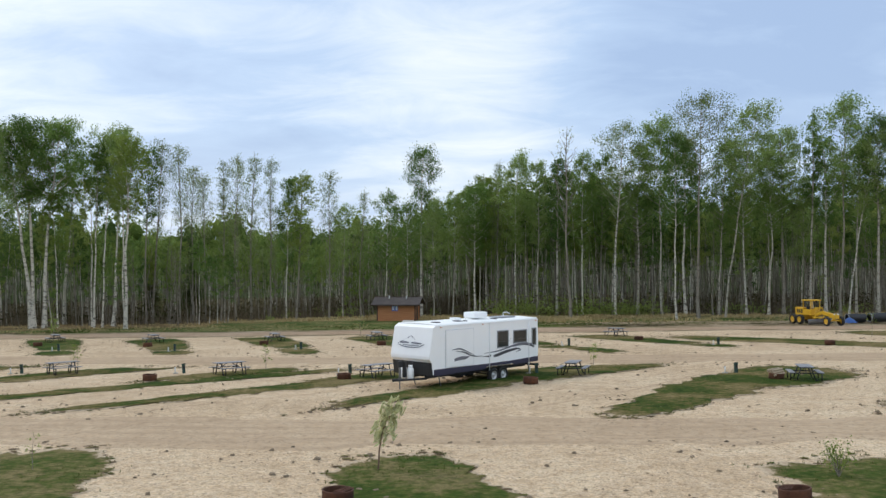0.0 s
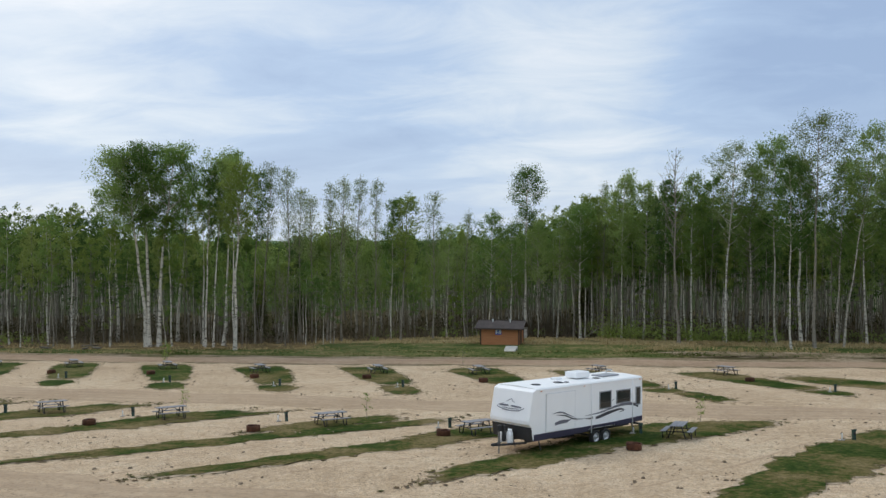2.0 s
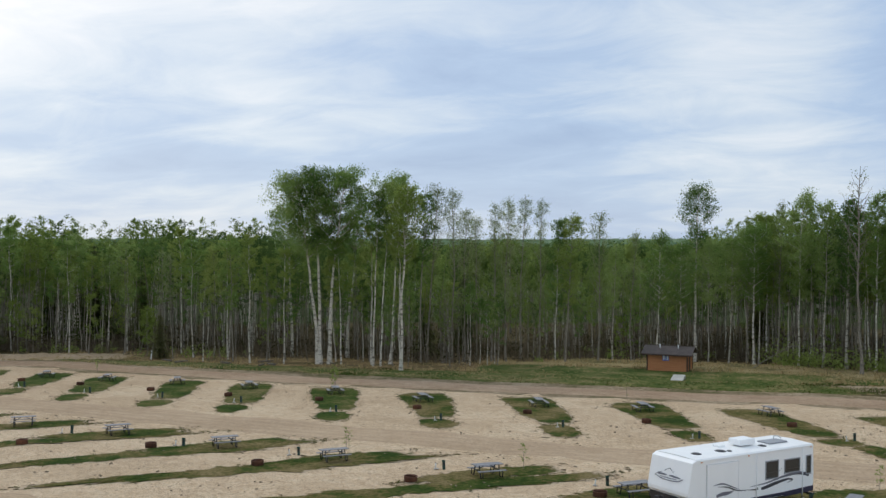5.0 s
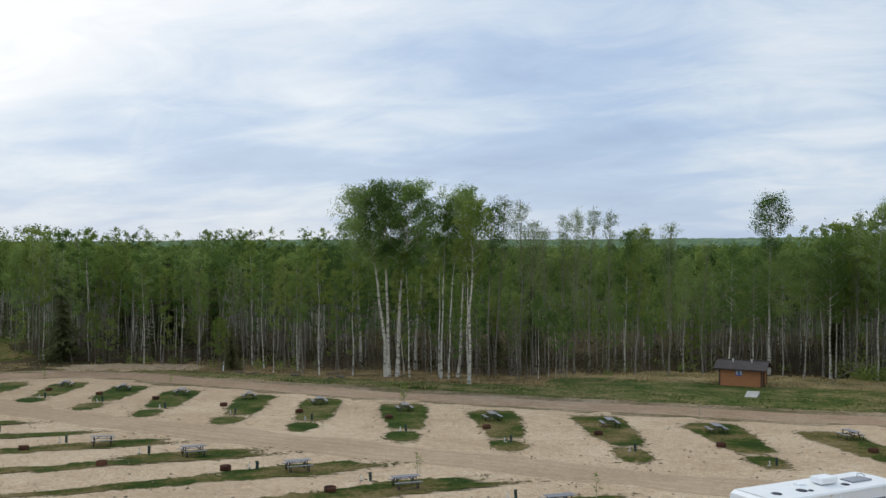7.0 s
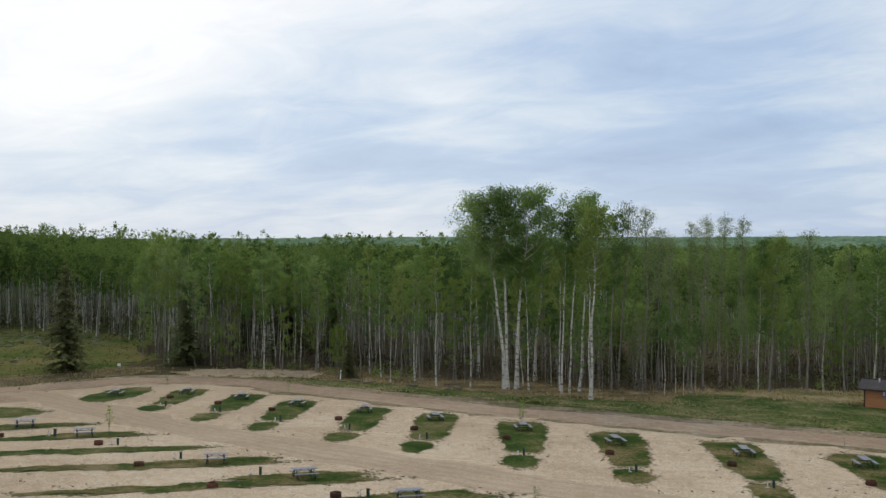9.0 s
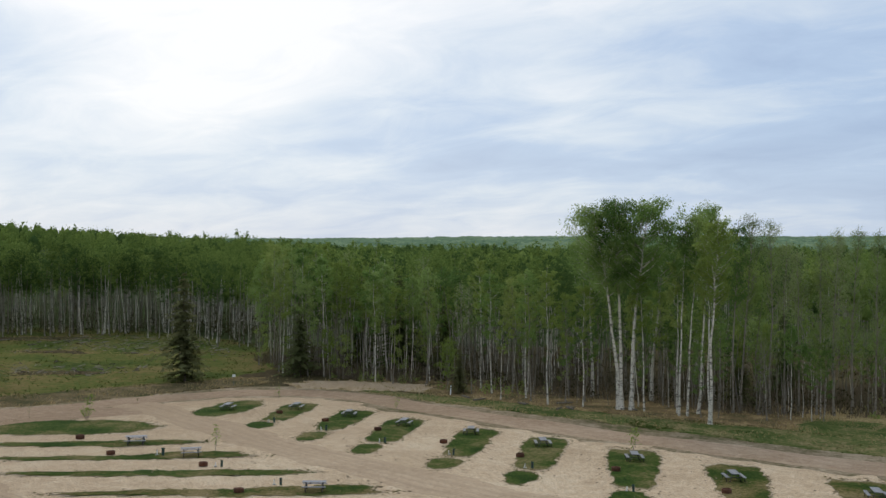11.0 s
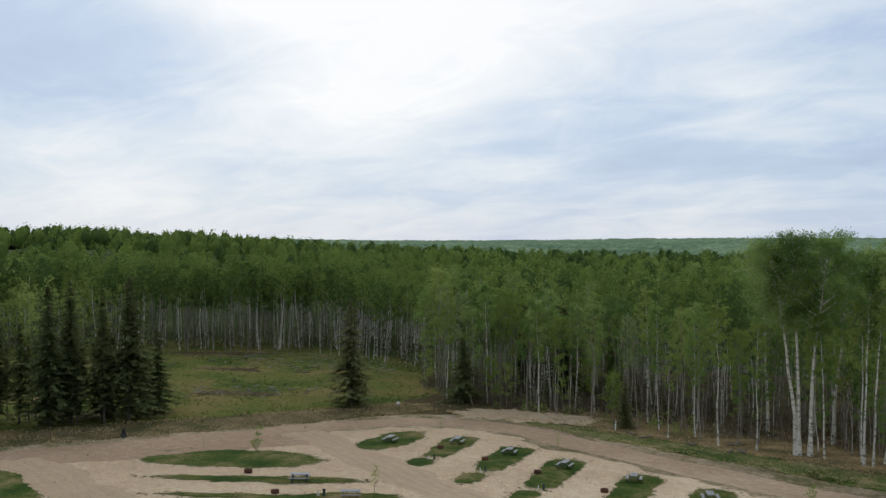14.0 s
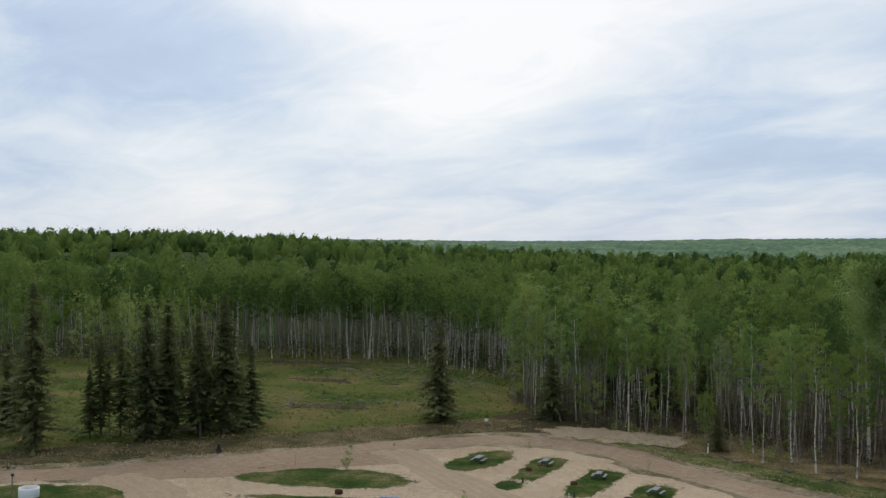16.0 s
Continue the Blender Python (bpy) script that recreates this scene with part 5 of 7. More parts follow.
def make_woods():
    r = np.random.default_rng(9)
    near = [template(200 + k, 16.0, (0.56, 0.62, 0.42, 0.54, 0.36, 0.46, 0.58, 0.30)[k], (1.8, 1.6, 1.9, 1.6, 1.9, 1.7, 1.9, 1.8)[k], 400, 0.15, 0.08, 12, 4, (0 if k % 3 else 2, (1, 5, 1, 3, 1, 3, 1, 1)[k]), True) for k in range(8)]
    near += [template(210, 15.5, 0.4, 1.2, 200, 0.10, 0.08, 7, 3, (0, 3))]
    p = sector(9000, 100, 185, -34, 84, r)
    d = in_woods(p[:, 0], p[:, 1])
    p = p[(d > 4) & (d < 58)][:1300]
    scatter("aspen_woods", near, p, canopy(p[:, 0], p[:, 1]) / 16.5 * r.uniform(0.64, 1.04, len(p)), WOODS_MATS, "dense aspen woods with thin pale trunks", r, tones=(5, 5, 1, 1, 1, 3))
    deep = [dome(220 + k, (16, 15, 17, 14, 13, 16)[k], (0.5, 0.42, 0.55, 0.4, 0.3, 0.5)[k], (2.7, 2.9, 2.3, 3.0, 2.4, 3.2)[k], 300, 0.24, 0.11, (2 if k % 3 == 0 else 0, (1, 1, 3, 5, 3, 1)[k]), 0.5) for k in range(6)]
    p = sector(6200, 185, 330, -32, 92, r)
    d = in_woods(p[:, 0], p[:, 1])
    p = p[d > np.where(p[:, 0] < -120, 16, 0)][:1750]
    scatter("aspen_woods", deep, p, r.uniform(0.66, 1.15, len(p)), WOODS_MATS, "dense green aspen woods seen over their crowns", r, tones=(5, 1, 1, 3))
    far = [dome(230 + k, 16.5, (0.25, 0.3, 0.2, 0.3, 0.15)[k], (3.5, 4.0, 3.0, 4.3, 3.2)[k], 105, 0.41, 0, (0, (1, 5, 1, 1, 3)[k]), 0.68) for k in range(5)]
    p = sector(2800, 300, 700, -32, 94, r, 0.6)
    scatter("aspen_woods", far, p, r.uniform(0.75, 1.25, len(p)), WOODS_MATS, "far green aspen woods over the ridge", r)
    last = [dome(260 + k, 16.5, 0.1, 4.0, 32, 0.95, 0, (0, (1, 5, 1, 5)[k]), 0.8) for k in range(4)]
    p = sector(1700, 690, 1080, -32, 94, r, 0.6)
    scatter("aspen_woods", last, p, r.uniform(0.75, 1.3, len(p)), WOODS_MATS, "far green aspen woods in the valley", r)
    young = [template(270 + k, 11.5, (0.12, 0.2, 0.08, 0.25)[k], 1.9, 420, 0.135, 0.06, 12, 4, (0, 3), True) for k in range(4)]
    p = np.column_stack([r.uniform(-240, -150, 900), r.uniform(30, 150, 900)])
    d = in_woods(p[:, 0], p[:, 1])
    p = p[(d > 0) & (d < 24) & (p[:, 1] < 104)][:330]
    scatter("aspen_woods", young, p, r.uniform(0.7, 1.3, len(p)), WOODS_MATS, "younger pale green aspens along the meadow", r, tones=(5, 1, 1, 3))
    # Every other crown is dark-leaved, a dense canopy's shade put into the colour.
    west = [template(240 + k, (19.5, 18.0, 20.5, 17.0)[k], (0.58, 0.54, 0.62, 0.56)[k], 2.4, 440, 0.19, 0.13, 14, 4, ((2, 0, 0, 2)[k], (1, 5, 1, 5)[k]), True) for k in range(4)]
    p = sector(3000, 150, 250, 44, 96, r)
    d = in_woods(p[:, 0], p[:, 1])
    p = p[(d > 0) & (d < 30) & (p[:, 0] < -128) & ((p[:, 1] > 100) | (d > 20)) & (wave(p[:, 0], p[:, 1], 0.5, 3.0) > -0.5)][:600]
    scatter("aspen_woods", west, p, r.uniform(0.80, 1.06, len(p)) * np.where(p[:, 0] > -154, 0.84, 1.0), WOODS_MATS, "tall aspens with white trunks along the meadow", r)
    cone = grow_spruce(300, 15.0, 0.12, 2.2, 10, 5)
    sp = (np.concatenate([cone[0][0], cone[1][0]]), np.concatenate([cone[0][1], moved(cone[1][1], len(cone[0][0]))]), np.concatenate([np.zeros(len(cone[0][1])), np.full(len(cone[1][1]), 4)]))
    p = sector(150, 125, 420, -30, 90, r)
    p = p[in_woods(p[:, 0], p[:, 1]) > 8]
    scatter("spruce_woods", [sp], p, r.uniform(0.7, 1.15, len(p)), WOODS_MATS, "dark spruces standing among the aspens", r)


make_woods()


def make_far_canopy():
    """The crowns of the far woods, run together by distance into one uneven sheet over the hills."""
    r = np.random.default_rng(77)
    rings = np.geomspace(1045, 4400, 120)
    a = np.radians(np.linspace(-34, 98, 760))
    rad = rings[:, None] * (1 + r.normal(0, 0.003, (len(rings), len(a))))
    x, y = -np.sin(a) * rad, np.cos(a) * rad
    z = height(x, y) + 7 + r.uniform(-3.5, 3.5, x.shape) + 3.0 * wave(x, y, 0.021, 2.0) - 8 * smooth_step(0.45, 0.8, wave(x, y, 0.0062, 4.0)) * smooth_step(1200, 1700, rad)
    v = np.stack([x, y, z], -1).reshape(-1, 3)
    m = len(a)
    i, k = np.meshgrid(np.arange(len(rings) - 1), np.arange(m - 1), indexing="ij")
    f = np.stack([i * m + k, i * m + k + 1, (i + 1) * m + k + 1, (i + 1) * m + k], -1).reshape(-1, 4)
    tagged(new("far_woods", quads("far_woods", v, f, np.zeros(len(f)), [M["far"]], np.ones(len(f), bool))), "distant wooded hills of green aspens, blue haze put into their colour", "woods", kind="stuff")


make_far_canopy()


def make_brush():
    """Bare brush, saplings and low green shrubs under the trees."""
    r = np.random.default_rng(12)
    n = 46000
    x = r.uniform(-112, 75, n)
    y = np.interp(x, EDGE[:, 0], EDGE[:, 1]) + 1.0 + r.random(n) ** 1.4 * 26 + np.where((x > -78) & (x < -24), 4.5, 0.0)
    h = r.uniform(0.6, 2.9, n) * np.where((x > -76) & (x < -24) & (r.random(n) < 0.5), 0.45, 1.0) * (0.75 + 0.35 * wave(x, y, 0.25, 2))
    z = height(x, y)
    a = r.random(n) * np.pi
    w = r.uniform(0.014, 0.034, n)
    s = np.stack([np.cos(a) * w, np.sin(a) * w, 0 * w], 1)
    b = np.column_stack([x, y, z])
    t = b + np.column_stack([r.normal(0, 0.22, n) * h, r.normal(0, 0.22, n) * h, h])
    v = np.stack([b - s, b + s, t + s * 0.4, t - s * 0.4], 1).reshape(-1, 3)
    me = quads("brush", v, np.arange(n * 4).reshape(-1, 4), np.zeros(n), [M["twig"]])
    tagged(new("brush", me), "bare brown brush under the trees", "brush", kind="stuff")
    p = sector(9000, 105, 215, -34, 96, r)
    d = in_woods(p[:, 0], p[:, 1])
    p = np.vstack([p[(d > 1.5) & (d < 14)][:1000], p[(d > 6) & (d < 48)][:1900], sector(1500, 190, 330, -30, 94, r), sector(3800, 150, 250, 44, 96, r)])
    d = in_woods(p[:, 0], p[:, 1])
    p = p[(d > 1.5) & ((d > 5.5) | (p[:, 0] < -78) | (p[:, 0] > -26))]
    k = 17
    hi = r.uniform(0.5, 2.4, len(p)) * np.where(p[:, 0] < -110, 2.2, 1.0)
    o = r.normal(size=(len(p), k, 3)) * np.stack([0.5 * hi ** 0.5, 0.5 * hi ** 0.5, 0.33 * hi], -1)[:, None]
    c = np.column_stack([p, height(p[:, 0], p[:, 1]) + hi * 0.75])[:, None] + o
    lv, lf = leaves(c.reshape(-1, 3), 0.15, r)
    tagged(new("undergrowth", quads("undergrowth", lv, lf, np.zeros(len(lf)), [M["undergrowth"]])), "leafy undergrowth between the trunks, its brown darkened for woodland shade", "undergrowth", kind="stuff")
    x = np.concatenate([r.uniform(-105, -78, 40), r.uniform(-24, 70, 110), r.uniform(6, 26, 75), r.uniform(-75, -60, 14)])
    y = np.interp(x, EDGE[:, 0], EDGE[:, 1]) + r.random(len(x)) * np.where((x > 5) & (x < 27), 5, 12) - np.where((x > 5) & (x < 27), 2.5, 0.5)
    size = r.uniform(0.35, 1.0, len(x)) * np.where((x > 5) & (x < 27), 1.7, 0.9)
    c = []
    for px, py, ps in zip(x, y, size):
        k = 50
        o = r.normal(size=(k, 3)) * ps * np.array([0.55, 0.55, 0.5])
        c.append(np.array([px, py, float(height(px, py)) + ps * 0.9]) + o)
    c = np.concatenate(c)
    lv, lf = leaves(c, 0.13, r)
    me = quads("shrubs", lv, lf, np.zeros(len(lf)), [M["leaf_pale"]])
    tagged(new("shrubs", me), "low green shrubs at the edge of the woods", "shrubs", kind="stuff")


make_brush()


def make_poles():
    """Thin young stems crowding under the tall trees."""
    r = np.random.default_rng(18)
    n = 600
    x = r.uniform(-105, 72, n)
    y = np.interp(x, EDGE[:, 0], EDGE[:, 1]) + 0.8 + r.random(n) ** 1.2 * 22
    out = []
    for px, py in zip(x, y):
        h, w = r.uniform(2.5, 8.5), r.uniform(0.02, 0.05)
        if r.random() < 0.3:
            h, w = r.uniform(9.0, 13.0), r.uniform(0.04, 0.075)
        z = float(height(px, py))
        a, b = r.normal(0, 0.05, 2) * h, r.normal(0, 0.09, 2) * h
        out.append(stem([(px, py, z - 0.1), (px + a[0], py + a[1], z + h * 0.5), (px + b[0], py + b[1], z + h)], [w, w * 0.75, w * 0.3], 3))
    v, f = stack(out)
    tagged(new("young_stems", quads("young_stems", v, f, np.zeros(len(f)), [M["greybark"]])), "thin pale young stems under the tall trees", "stems", kind="stuff")


make_poles()


# ---- travel trailer ----
def ground_pose(x, y, turn=0.0, lift=0.0):
    """A pose on the ground that follows its slope."""
    e = 0.8
    n = Vector((float(height(x - e, y) - height(x + e, y)) / (2 * e), float(height(x, y - e) - height(x, y + e)) / (2 * e), 1)).normalized()
    q = Vector((0, 0, 1)).rotation_difference(n)
    return Matrix.Translation((x, y, float(height(x, y)) + 0.03 + lift)) @ q.to_matrix().to_4x4() @ pose(0, 0, 0, 0, 0, turn)


def bevelled(outline, lo, hi, axis, offset, segments=2):
    """An outline drawn out along an axis with rounded edges."""
    s = Shape().prism(outline, lo, hi, axis)
    bm = bmesh.new()
    vs = [bm.verts.new(p) for p in s.v]
    for f in s.f:
        bm.faces.new([vs[i] for i in f])
    bmesh.ops.recalc_face_normals(bm, faces=bm.faces[:])
    bmesh.ops.bevel(bm, geom=bm.edges[:], offset=offset, segments=segments, profile=0.6, affect="EDGES")
    bm.verts.index_update()
    out = Shape().add([v.co.copy() for v in bm.verts], [tuple(v.index for v in f.verts) for f in bm.faces])
    bm.free()
    return out


def swoosh(points, widths, y, thick=0.005, n=14):
    """A tapered curved decal on a side wall, in x and z."""
    line = spline(points, 0.12)
    w = np.interp(np.linspace(0, 1, len(line)), np.linspace(0, 1, len(widths)), widths) / 2
    d = np.gradient(line, axis=0)
    d /= np.linalg.norm(d, axis=1)[:, None] + 1e-9
    side = np.stack([-d[:, 1], d[:, 0]], 1) * w[:, None]
    out = Shape()
    a, b = line + side, line - side
    verts, m = [], len(line)
    for q in (0, thick):
        verts += [(p[0], y + q, p[1]) for p in a] + [(p[0], y + q, p[1]) for p in b]
    faces = [(2 * m + i, 2 * m + i + 1, 3 * m + i + 1, 3 * m + i) for i in range(m - 1)]
    faces += [(i, 2 * m + i, 2 * m + i + 1, i + 1) for i in range(m - 1)] + [(m + i, m + i + 1, 3 * m + i + 1, 3 * m + i) for i in range(m - 1)]
    return out.add(verts, faces)


def wheel(parent, x, y, r=0.35, wide=0.2, side=1, rim_mat=None):
    t = Shape().lathe((x, y, r), [(r * 0.62, -wide / 2), (r * 0.93, -wide / 2), (r, -wide * 0.32), (r, wide * 0.32), (r * 0.93, wide / 2), (r * 0.62, wide / 2), (r * 0.62, -wide / 2)], 28, "y")
    tyre = part("wheel", t, M["rubber"], parent, "black rubber tyre", True)
    s = wide / 2 * side
    rim = Shape().lathe((x, y, r), [(0.001, s * 0.75), (r * 0.16, s * 0.78), (r * 0.2, s * 0.5), (r * 0.48, s * 0.42), (r * 0.56, s * 0.8), (r * 0.63, s * 0.86), (r * 0.63, s * 0.3)], 24, "y")
    part("rim", rim, rim_mat or M["chrome"], tyre, "", True)
    return tyre


def make_trailer():
    t = thing("travel_trailer", pose(1.3, 47.4, 0.045, 0, -1.0, -131.1), "white travel trailer with navy skirt and grey swirl decals", "trailer")
    side = [(-3.92, 0.80), (-3.96, 1.6), (-3.9, 2.93), (3.90, 2.95), (4.12, 2.84), (4.37, 1.56), (4.36, 1.42), (4.22, 1.30), (4.10, 0.72), (2.6, 0.72), (2.4, 0.78)]
    part("body", bevelled(side, -1.2, 1.2, "y", 0.035), M["white"], t)
    roof = bevelled([(-1.18, 2.93), (-1.15, 2.975), (0, 3.02), (1.15, 2.975), (1.18, 2.93)], -3.88, 3.90, "x", 0.012)
    roof_ob = part("roof", roof, M["roofwhite"], t, "white roof membrane")
    for s in (-1, 1):
        part("gutter", Shape().box((-0.1, s * 1.21, 2.90), (7.6, 0.03, 0.05), edge=0.008), M["white"], t)
    # skirt and lower panels
    for s in (-1, 1):
        part("skirt", bevelled([(-3.90, 0.78), (-3.90, 1.03), (-1.7, 0.96), (0.4, 0.95), (4.06, 0.97), (4.06, 0.68), (0.4, 0.71), (0.25, 0.82), (-1.75, 0.82), (-1.9, 0.74)], s * 1.203 - 0.012, s * 1.203 + 0.012, "y", 0.004, 1), M["navy"], t, "navy lower skirt")
    part("front_panel", Shape().box((4.165, 0, 0.985), (0.04, 2.38, 0.62), (0, 10, 0), edge=0.008), M["black"], t, "black lower front panel")
    part("rear_panel", Shape().box((-3.955, 0, 0.92), (0.03, 2.36, 0.24), edge=0.008), M["navy"], t)
    # slide-out on the road side
    y = 1.2
    slide = part("slide_out", bevelled([(1.30, 1.0), (1.30, 2.68), (3.25, 2.68), (3.25, 1.0)], y - 0.02, y + 0.045, "y", 0.012), M["white"], t)
    for x0, x1, z0, z1 in ((1.26, 3.29, 2.69, 2.71), (1.26, 3.29, 0.975, 0.99), (1.26, 1.28, 0.98, 2.71), (3.27, 3.29, 0.98, 2.71)):
        part("seal", Shape().box(((x0 + x1) / 2, y + 0.012, (z0 + z1) / 2), (x1 - x0, 0.03, z1 - z0), edge=0.006), M["seal"], slide)
    # windows
    for x, w, z0, z1, s in ((-0.98, 0.86, 1.66, 2.46, 1), (-2.38, 1.08, 1.80, 2.42, 1), (-3.56, 0.34, 1.62, 2.46, 1), (0.4, 0.9, 1.7, 2.4, -1), (-2.4, 1.0, 1.7, 2.4, -1)):
        f = Shape()
        c, h = (z0 + z1) / 2, z1 - z0
        for dx, dz, sx, sz in ((0, h / 2, w + 0.05, 0.05), (0, -h / 2, w + 0.05, 0.05), (-w / 2, 0, 0.05, h - 0.05), (w / 2, 0, 0.05, h - 0.05)):
            f.box((x + dx, s * 1.212, c + dz), (sx, 0.03, sz), edge=0.008)
        win = part("window", f, M["grey"], t, "dark tinted window")
        part("pane", Shape().box((x, s * 1.207, c), (w - 0.04, 0.012, h - 0.04)), M["glass"], win)
        part("mullion", Shape().box((x, s * 1.216, c - (0.12 if w > 0.5 else 0)), (w - 0.05, 0.012, 0.02)), M["black"], win)
    # decals
    for pts, ws, m in (([(2.9, 1.78), (2.3, 1.80), (1.75, 1.62), (1.2, 1.42)], (0.01, 0.07, 0.05, 0.01), "swirl"), ([(2.6, 1.70), (2.0, 1.62), (1.5, 1.44), (1.0, 1.36), (0.6, 1.36)], (0.01, 0.05, 0.06, 0.04, 0.01), "swirl_dark"),
                       ([(0.3, 1.32), (-0.6, 1.28), (-1.5, 1.42), (-2.4, 1.52), (-2.75, 1.44), (-2.35, 1.36)], (0.01, 0.10, 0.16, 0.14, 0.09, 0.01), "swirl_dark"), ([(0.2, 1.45), (-0.9, 1.50), (-2.0, 1.66), (-3.0, 1.72), (-3.85, 1.60)], (0.01, 0.06, 0.09, 0.13, 0.16), "swirl"),
                       ([(-0.9, 1.62), (-1.5, 1.80), (-1.95, 2.05)], (0.01, 0.05, 0.01), "swirl"), ([(-2.9, 1.70), (-3.4, 1.66), (-3.88, 1.52)], (0.01, 0.06, 0.10), "swirl_dark"), ([(2.7, 1.30), (2.3, 1.36), (1.9, 1.36), (1.6, 1.42)], (0.12, 0.16, 0.16, 0.02), "swirl")):
        pts = [(x + 0.3, z) for x, z in pts] if pts[0][0] < 0.5 else pts
        high = 0.05 if pts[0][0] > 2.0 else 0.0
        part("decal", swoosh(pts, ws, 1.2025 + high), M[m], t)
    nose = Matrix.Translation((4.25, 0, 2.16)) @ Euler((0, radians(-10.8), 0)).to_matrix().to_4x4()
    for pts, w in (([(-0.80, -0.12), (-0.45, -0.21), (0, -0.24), (0.5, -0.20), (0.84, -0.06)], 0.04), ([(-0.80, -0.10), (-0.62, 0.0), (-0.40, 0.05)], 0.025), ([(-0.30, 0.12), (-0.14, 0.22), (0.0, 0.28), (0.10, 0.20), (0.24, 0.13)], 0.025), ([(-0.66, -0.05), (-0.42, -0.03), (-0.12, -0.03)], 0.075), ([(0.02, -0.03), (0.2, -0.03), (0.42, -0.04), (0.66, -0.05)], 0.075), ([(-0.5, -0.14), (0.0, -0.15), (0.5, -0.13)], 0.03)):
        d = swoosh(pts, (w * 0.6, w, w, w, w * 0.6), 0.0, 0.003)
        d.v = [tuple(nose @ Vector((p[1] + 0.035, p[0], p[2]))) for p in d.v]
        part("decal", d, M["swirl"], t)
    # hatches, lights, pipes
    part("hatch", Shape().box((-0.08, 1.207, 1.25), (0.34, 0.016, 0.3), edge=0.006), M["white"], t)
    part("outlet", Shape().box((0.02, 1.215, 1.32), (0.10, 0.02, 0.10), edge=0.008), M["black"], t)
    for x in (0.08, -3.1):
        part("downspout", Shape().tube([(x, 1.235, 2.86), (x, 1.235, 0.62)], 0.022, 8), M["white"], t, "", True)
    for x in (3.6, 0.6, -3.7):
        part("marker_light", Shape().box((x, 1.215, 2.84), (0.10, 0.02, 0.04), edge=0.006), M["lamp"], t)
    for s in (-0.95, 0.95):
        part("tail_light", Shape().box((-3.965, s, 1.15), (0.03, 0.16, 0.22), edge=0.008), M["redlens"], t)
    # roof fittings
    ac = part("air_conditioner", Shape().box((-0.35, 0.0, 3.21), (1.02, 0.72, 0.30), edge=0.08), M["white"], roof_ob)
    part("grille", Shape().box((-0.87, 0, 3.19), (0.02, 0.5, 0.16)), M["grey"], ac)
    for x, yy, r, h, m in ((3.0, 0.35, 0.24, 0.05, "black"), (1.55, 0.42, 0.26, 0.05, "black"), (1.2, 0.62, 0.12, 0.05, "black"), (-1.15, 0.5, 0.2, 0.05, "black")):
        part("roof_vent", Shape().lathe((x, yy, 2.985), [(0.001, h), (r * 0.7, h), (r, h * 0.5), (r, 0)], 18), M[m], roof_ob, "dark round roof vent", True)
    part("roof_vent", Shape().box((0.9, -0.25, 3.06), (0.4, 0.4, 0.12), edge=0.03), M["white"], roof_ob)
    part("skylight", Shape().box((-2.3, 0.15, 3.045), (1.3, 0.7, 0.06), edge=0.02), M["grey"], roof_ob)
    part("antenna", Shape().tube([(-2.7, -0.1, 3.02), (-2.7, -0.1, 3.22), (-2.7, 0.15, 3.26), (-2.72, 0.3, 3.18)], 0.03, 6), M["signwhite"], roof_ob)
    # running gear
    for x in (-0.38, -1.12):
        for s in (1, -1):
            wheel(t, x, s * 1.06, 0.35, 0.21, s)
    part("axle_frame", Shape().box((0.0, 0.45, 0.55), (7.6, 0.08, 0.14)).box((0.0, -0.45, 0.55), (7.6, 0.08, 0.14)).box((-0.45, 0, 0.38), (0.08, 1.9, 0.08)).box((-1.2, 0, 0.38), (0.08, 1.9, 0.08)), M["black"], t)
    part("tank", Shape().box((1.0, 0, 0.50), (1.4, 0.8, 0.24), edge=0.04), M["black"], t)
    for x in (3.3, -3.6):
        for s in (-0.8, 0.8):
            part("stabiliser", Shape().tube([(x, s, 0.62), (x - 0.2, s, 0.03)], 0.03, 6).box((x - 0.2, s, 0.02), (0.2, 0.16, 0.03)), M["steel"], t)
    part("bumper", Shape().box((-4.1, 0, 0.56), (0.10, 2.2, 0.10), edge=0.015), M["black"], t)
    part("spare_cover", Shape().lathe((-4.1, 0.1, 1.12), [(0.001, -0.16), (0.30, -0.16), (0.38, -0.10), (0.40, 0.08), (0.30, 0.14)], 28, "x"), M["white"], t, "round white spare wheel cover", True)
    # tongue
    part("drawbar", Shape().tube([(3.9, 0.62, 0.52), (5.25, 0.04, 0.50)], 0.05, 6).tube([(3.9, -0.62, 0.52), (5.25, -0.04, 0.50)], 0.05, 6).box((5.32, 0, 0.52), (0.26, 0.12, 0.12), edge=0.02), M["black"], t)
    for yy in (-0.2, 0.2):
        bottle = part("gas_bottle", Shape().lathe((4.52, yy, 0.52), [(0.001, 0), (0.13, 0.0), (0.155, 0.05), (0.155, 0.40), (0.13, 0.50), (0.06, 0.54), (0.001, 0.545)], 20), M["white"], t, "white gas bottle", True)
        part("collar", Shape().lathe((4.52, yy, 1.05), [(0.09, 0), (0.10, 0.10), (0.085, 0.10), (0.075, 0)], 14), M["white"], bottle, "", True)
    jack = part("jack", Shape().tube([(4.95, -0.05, 0.06), (4.95, -0.05, 0.75)], 0.03, 8).tube([(4.95, -0.05, 0.5), (4.95, -0.05, 1.16)], 0.055, 8).box((4.95, -0.05, 0.05), (0.22, 0.22, 0.03)), M["steel"], t)
    part("jack_head", Shape().box((4.95, -0.05, 1.2), (0.2, 0.16, 0.28), edge=0.03), M["black"], jack)
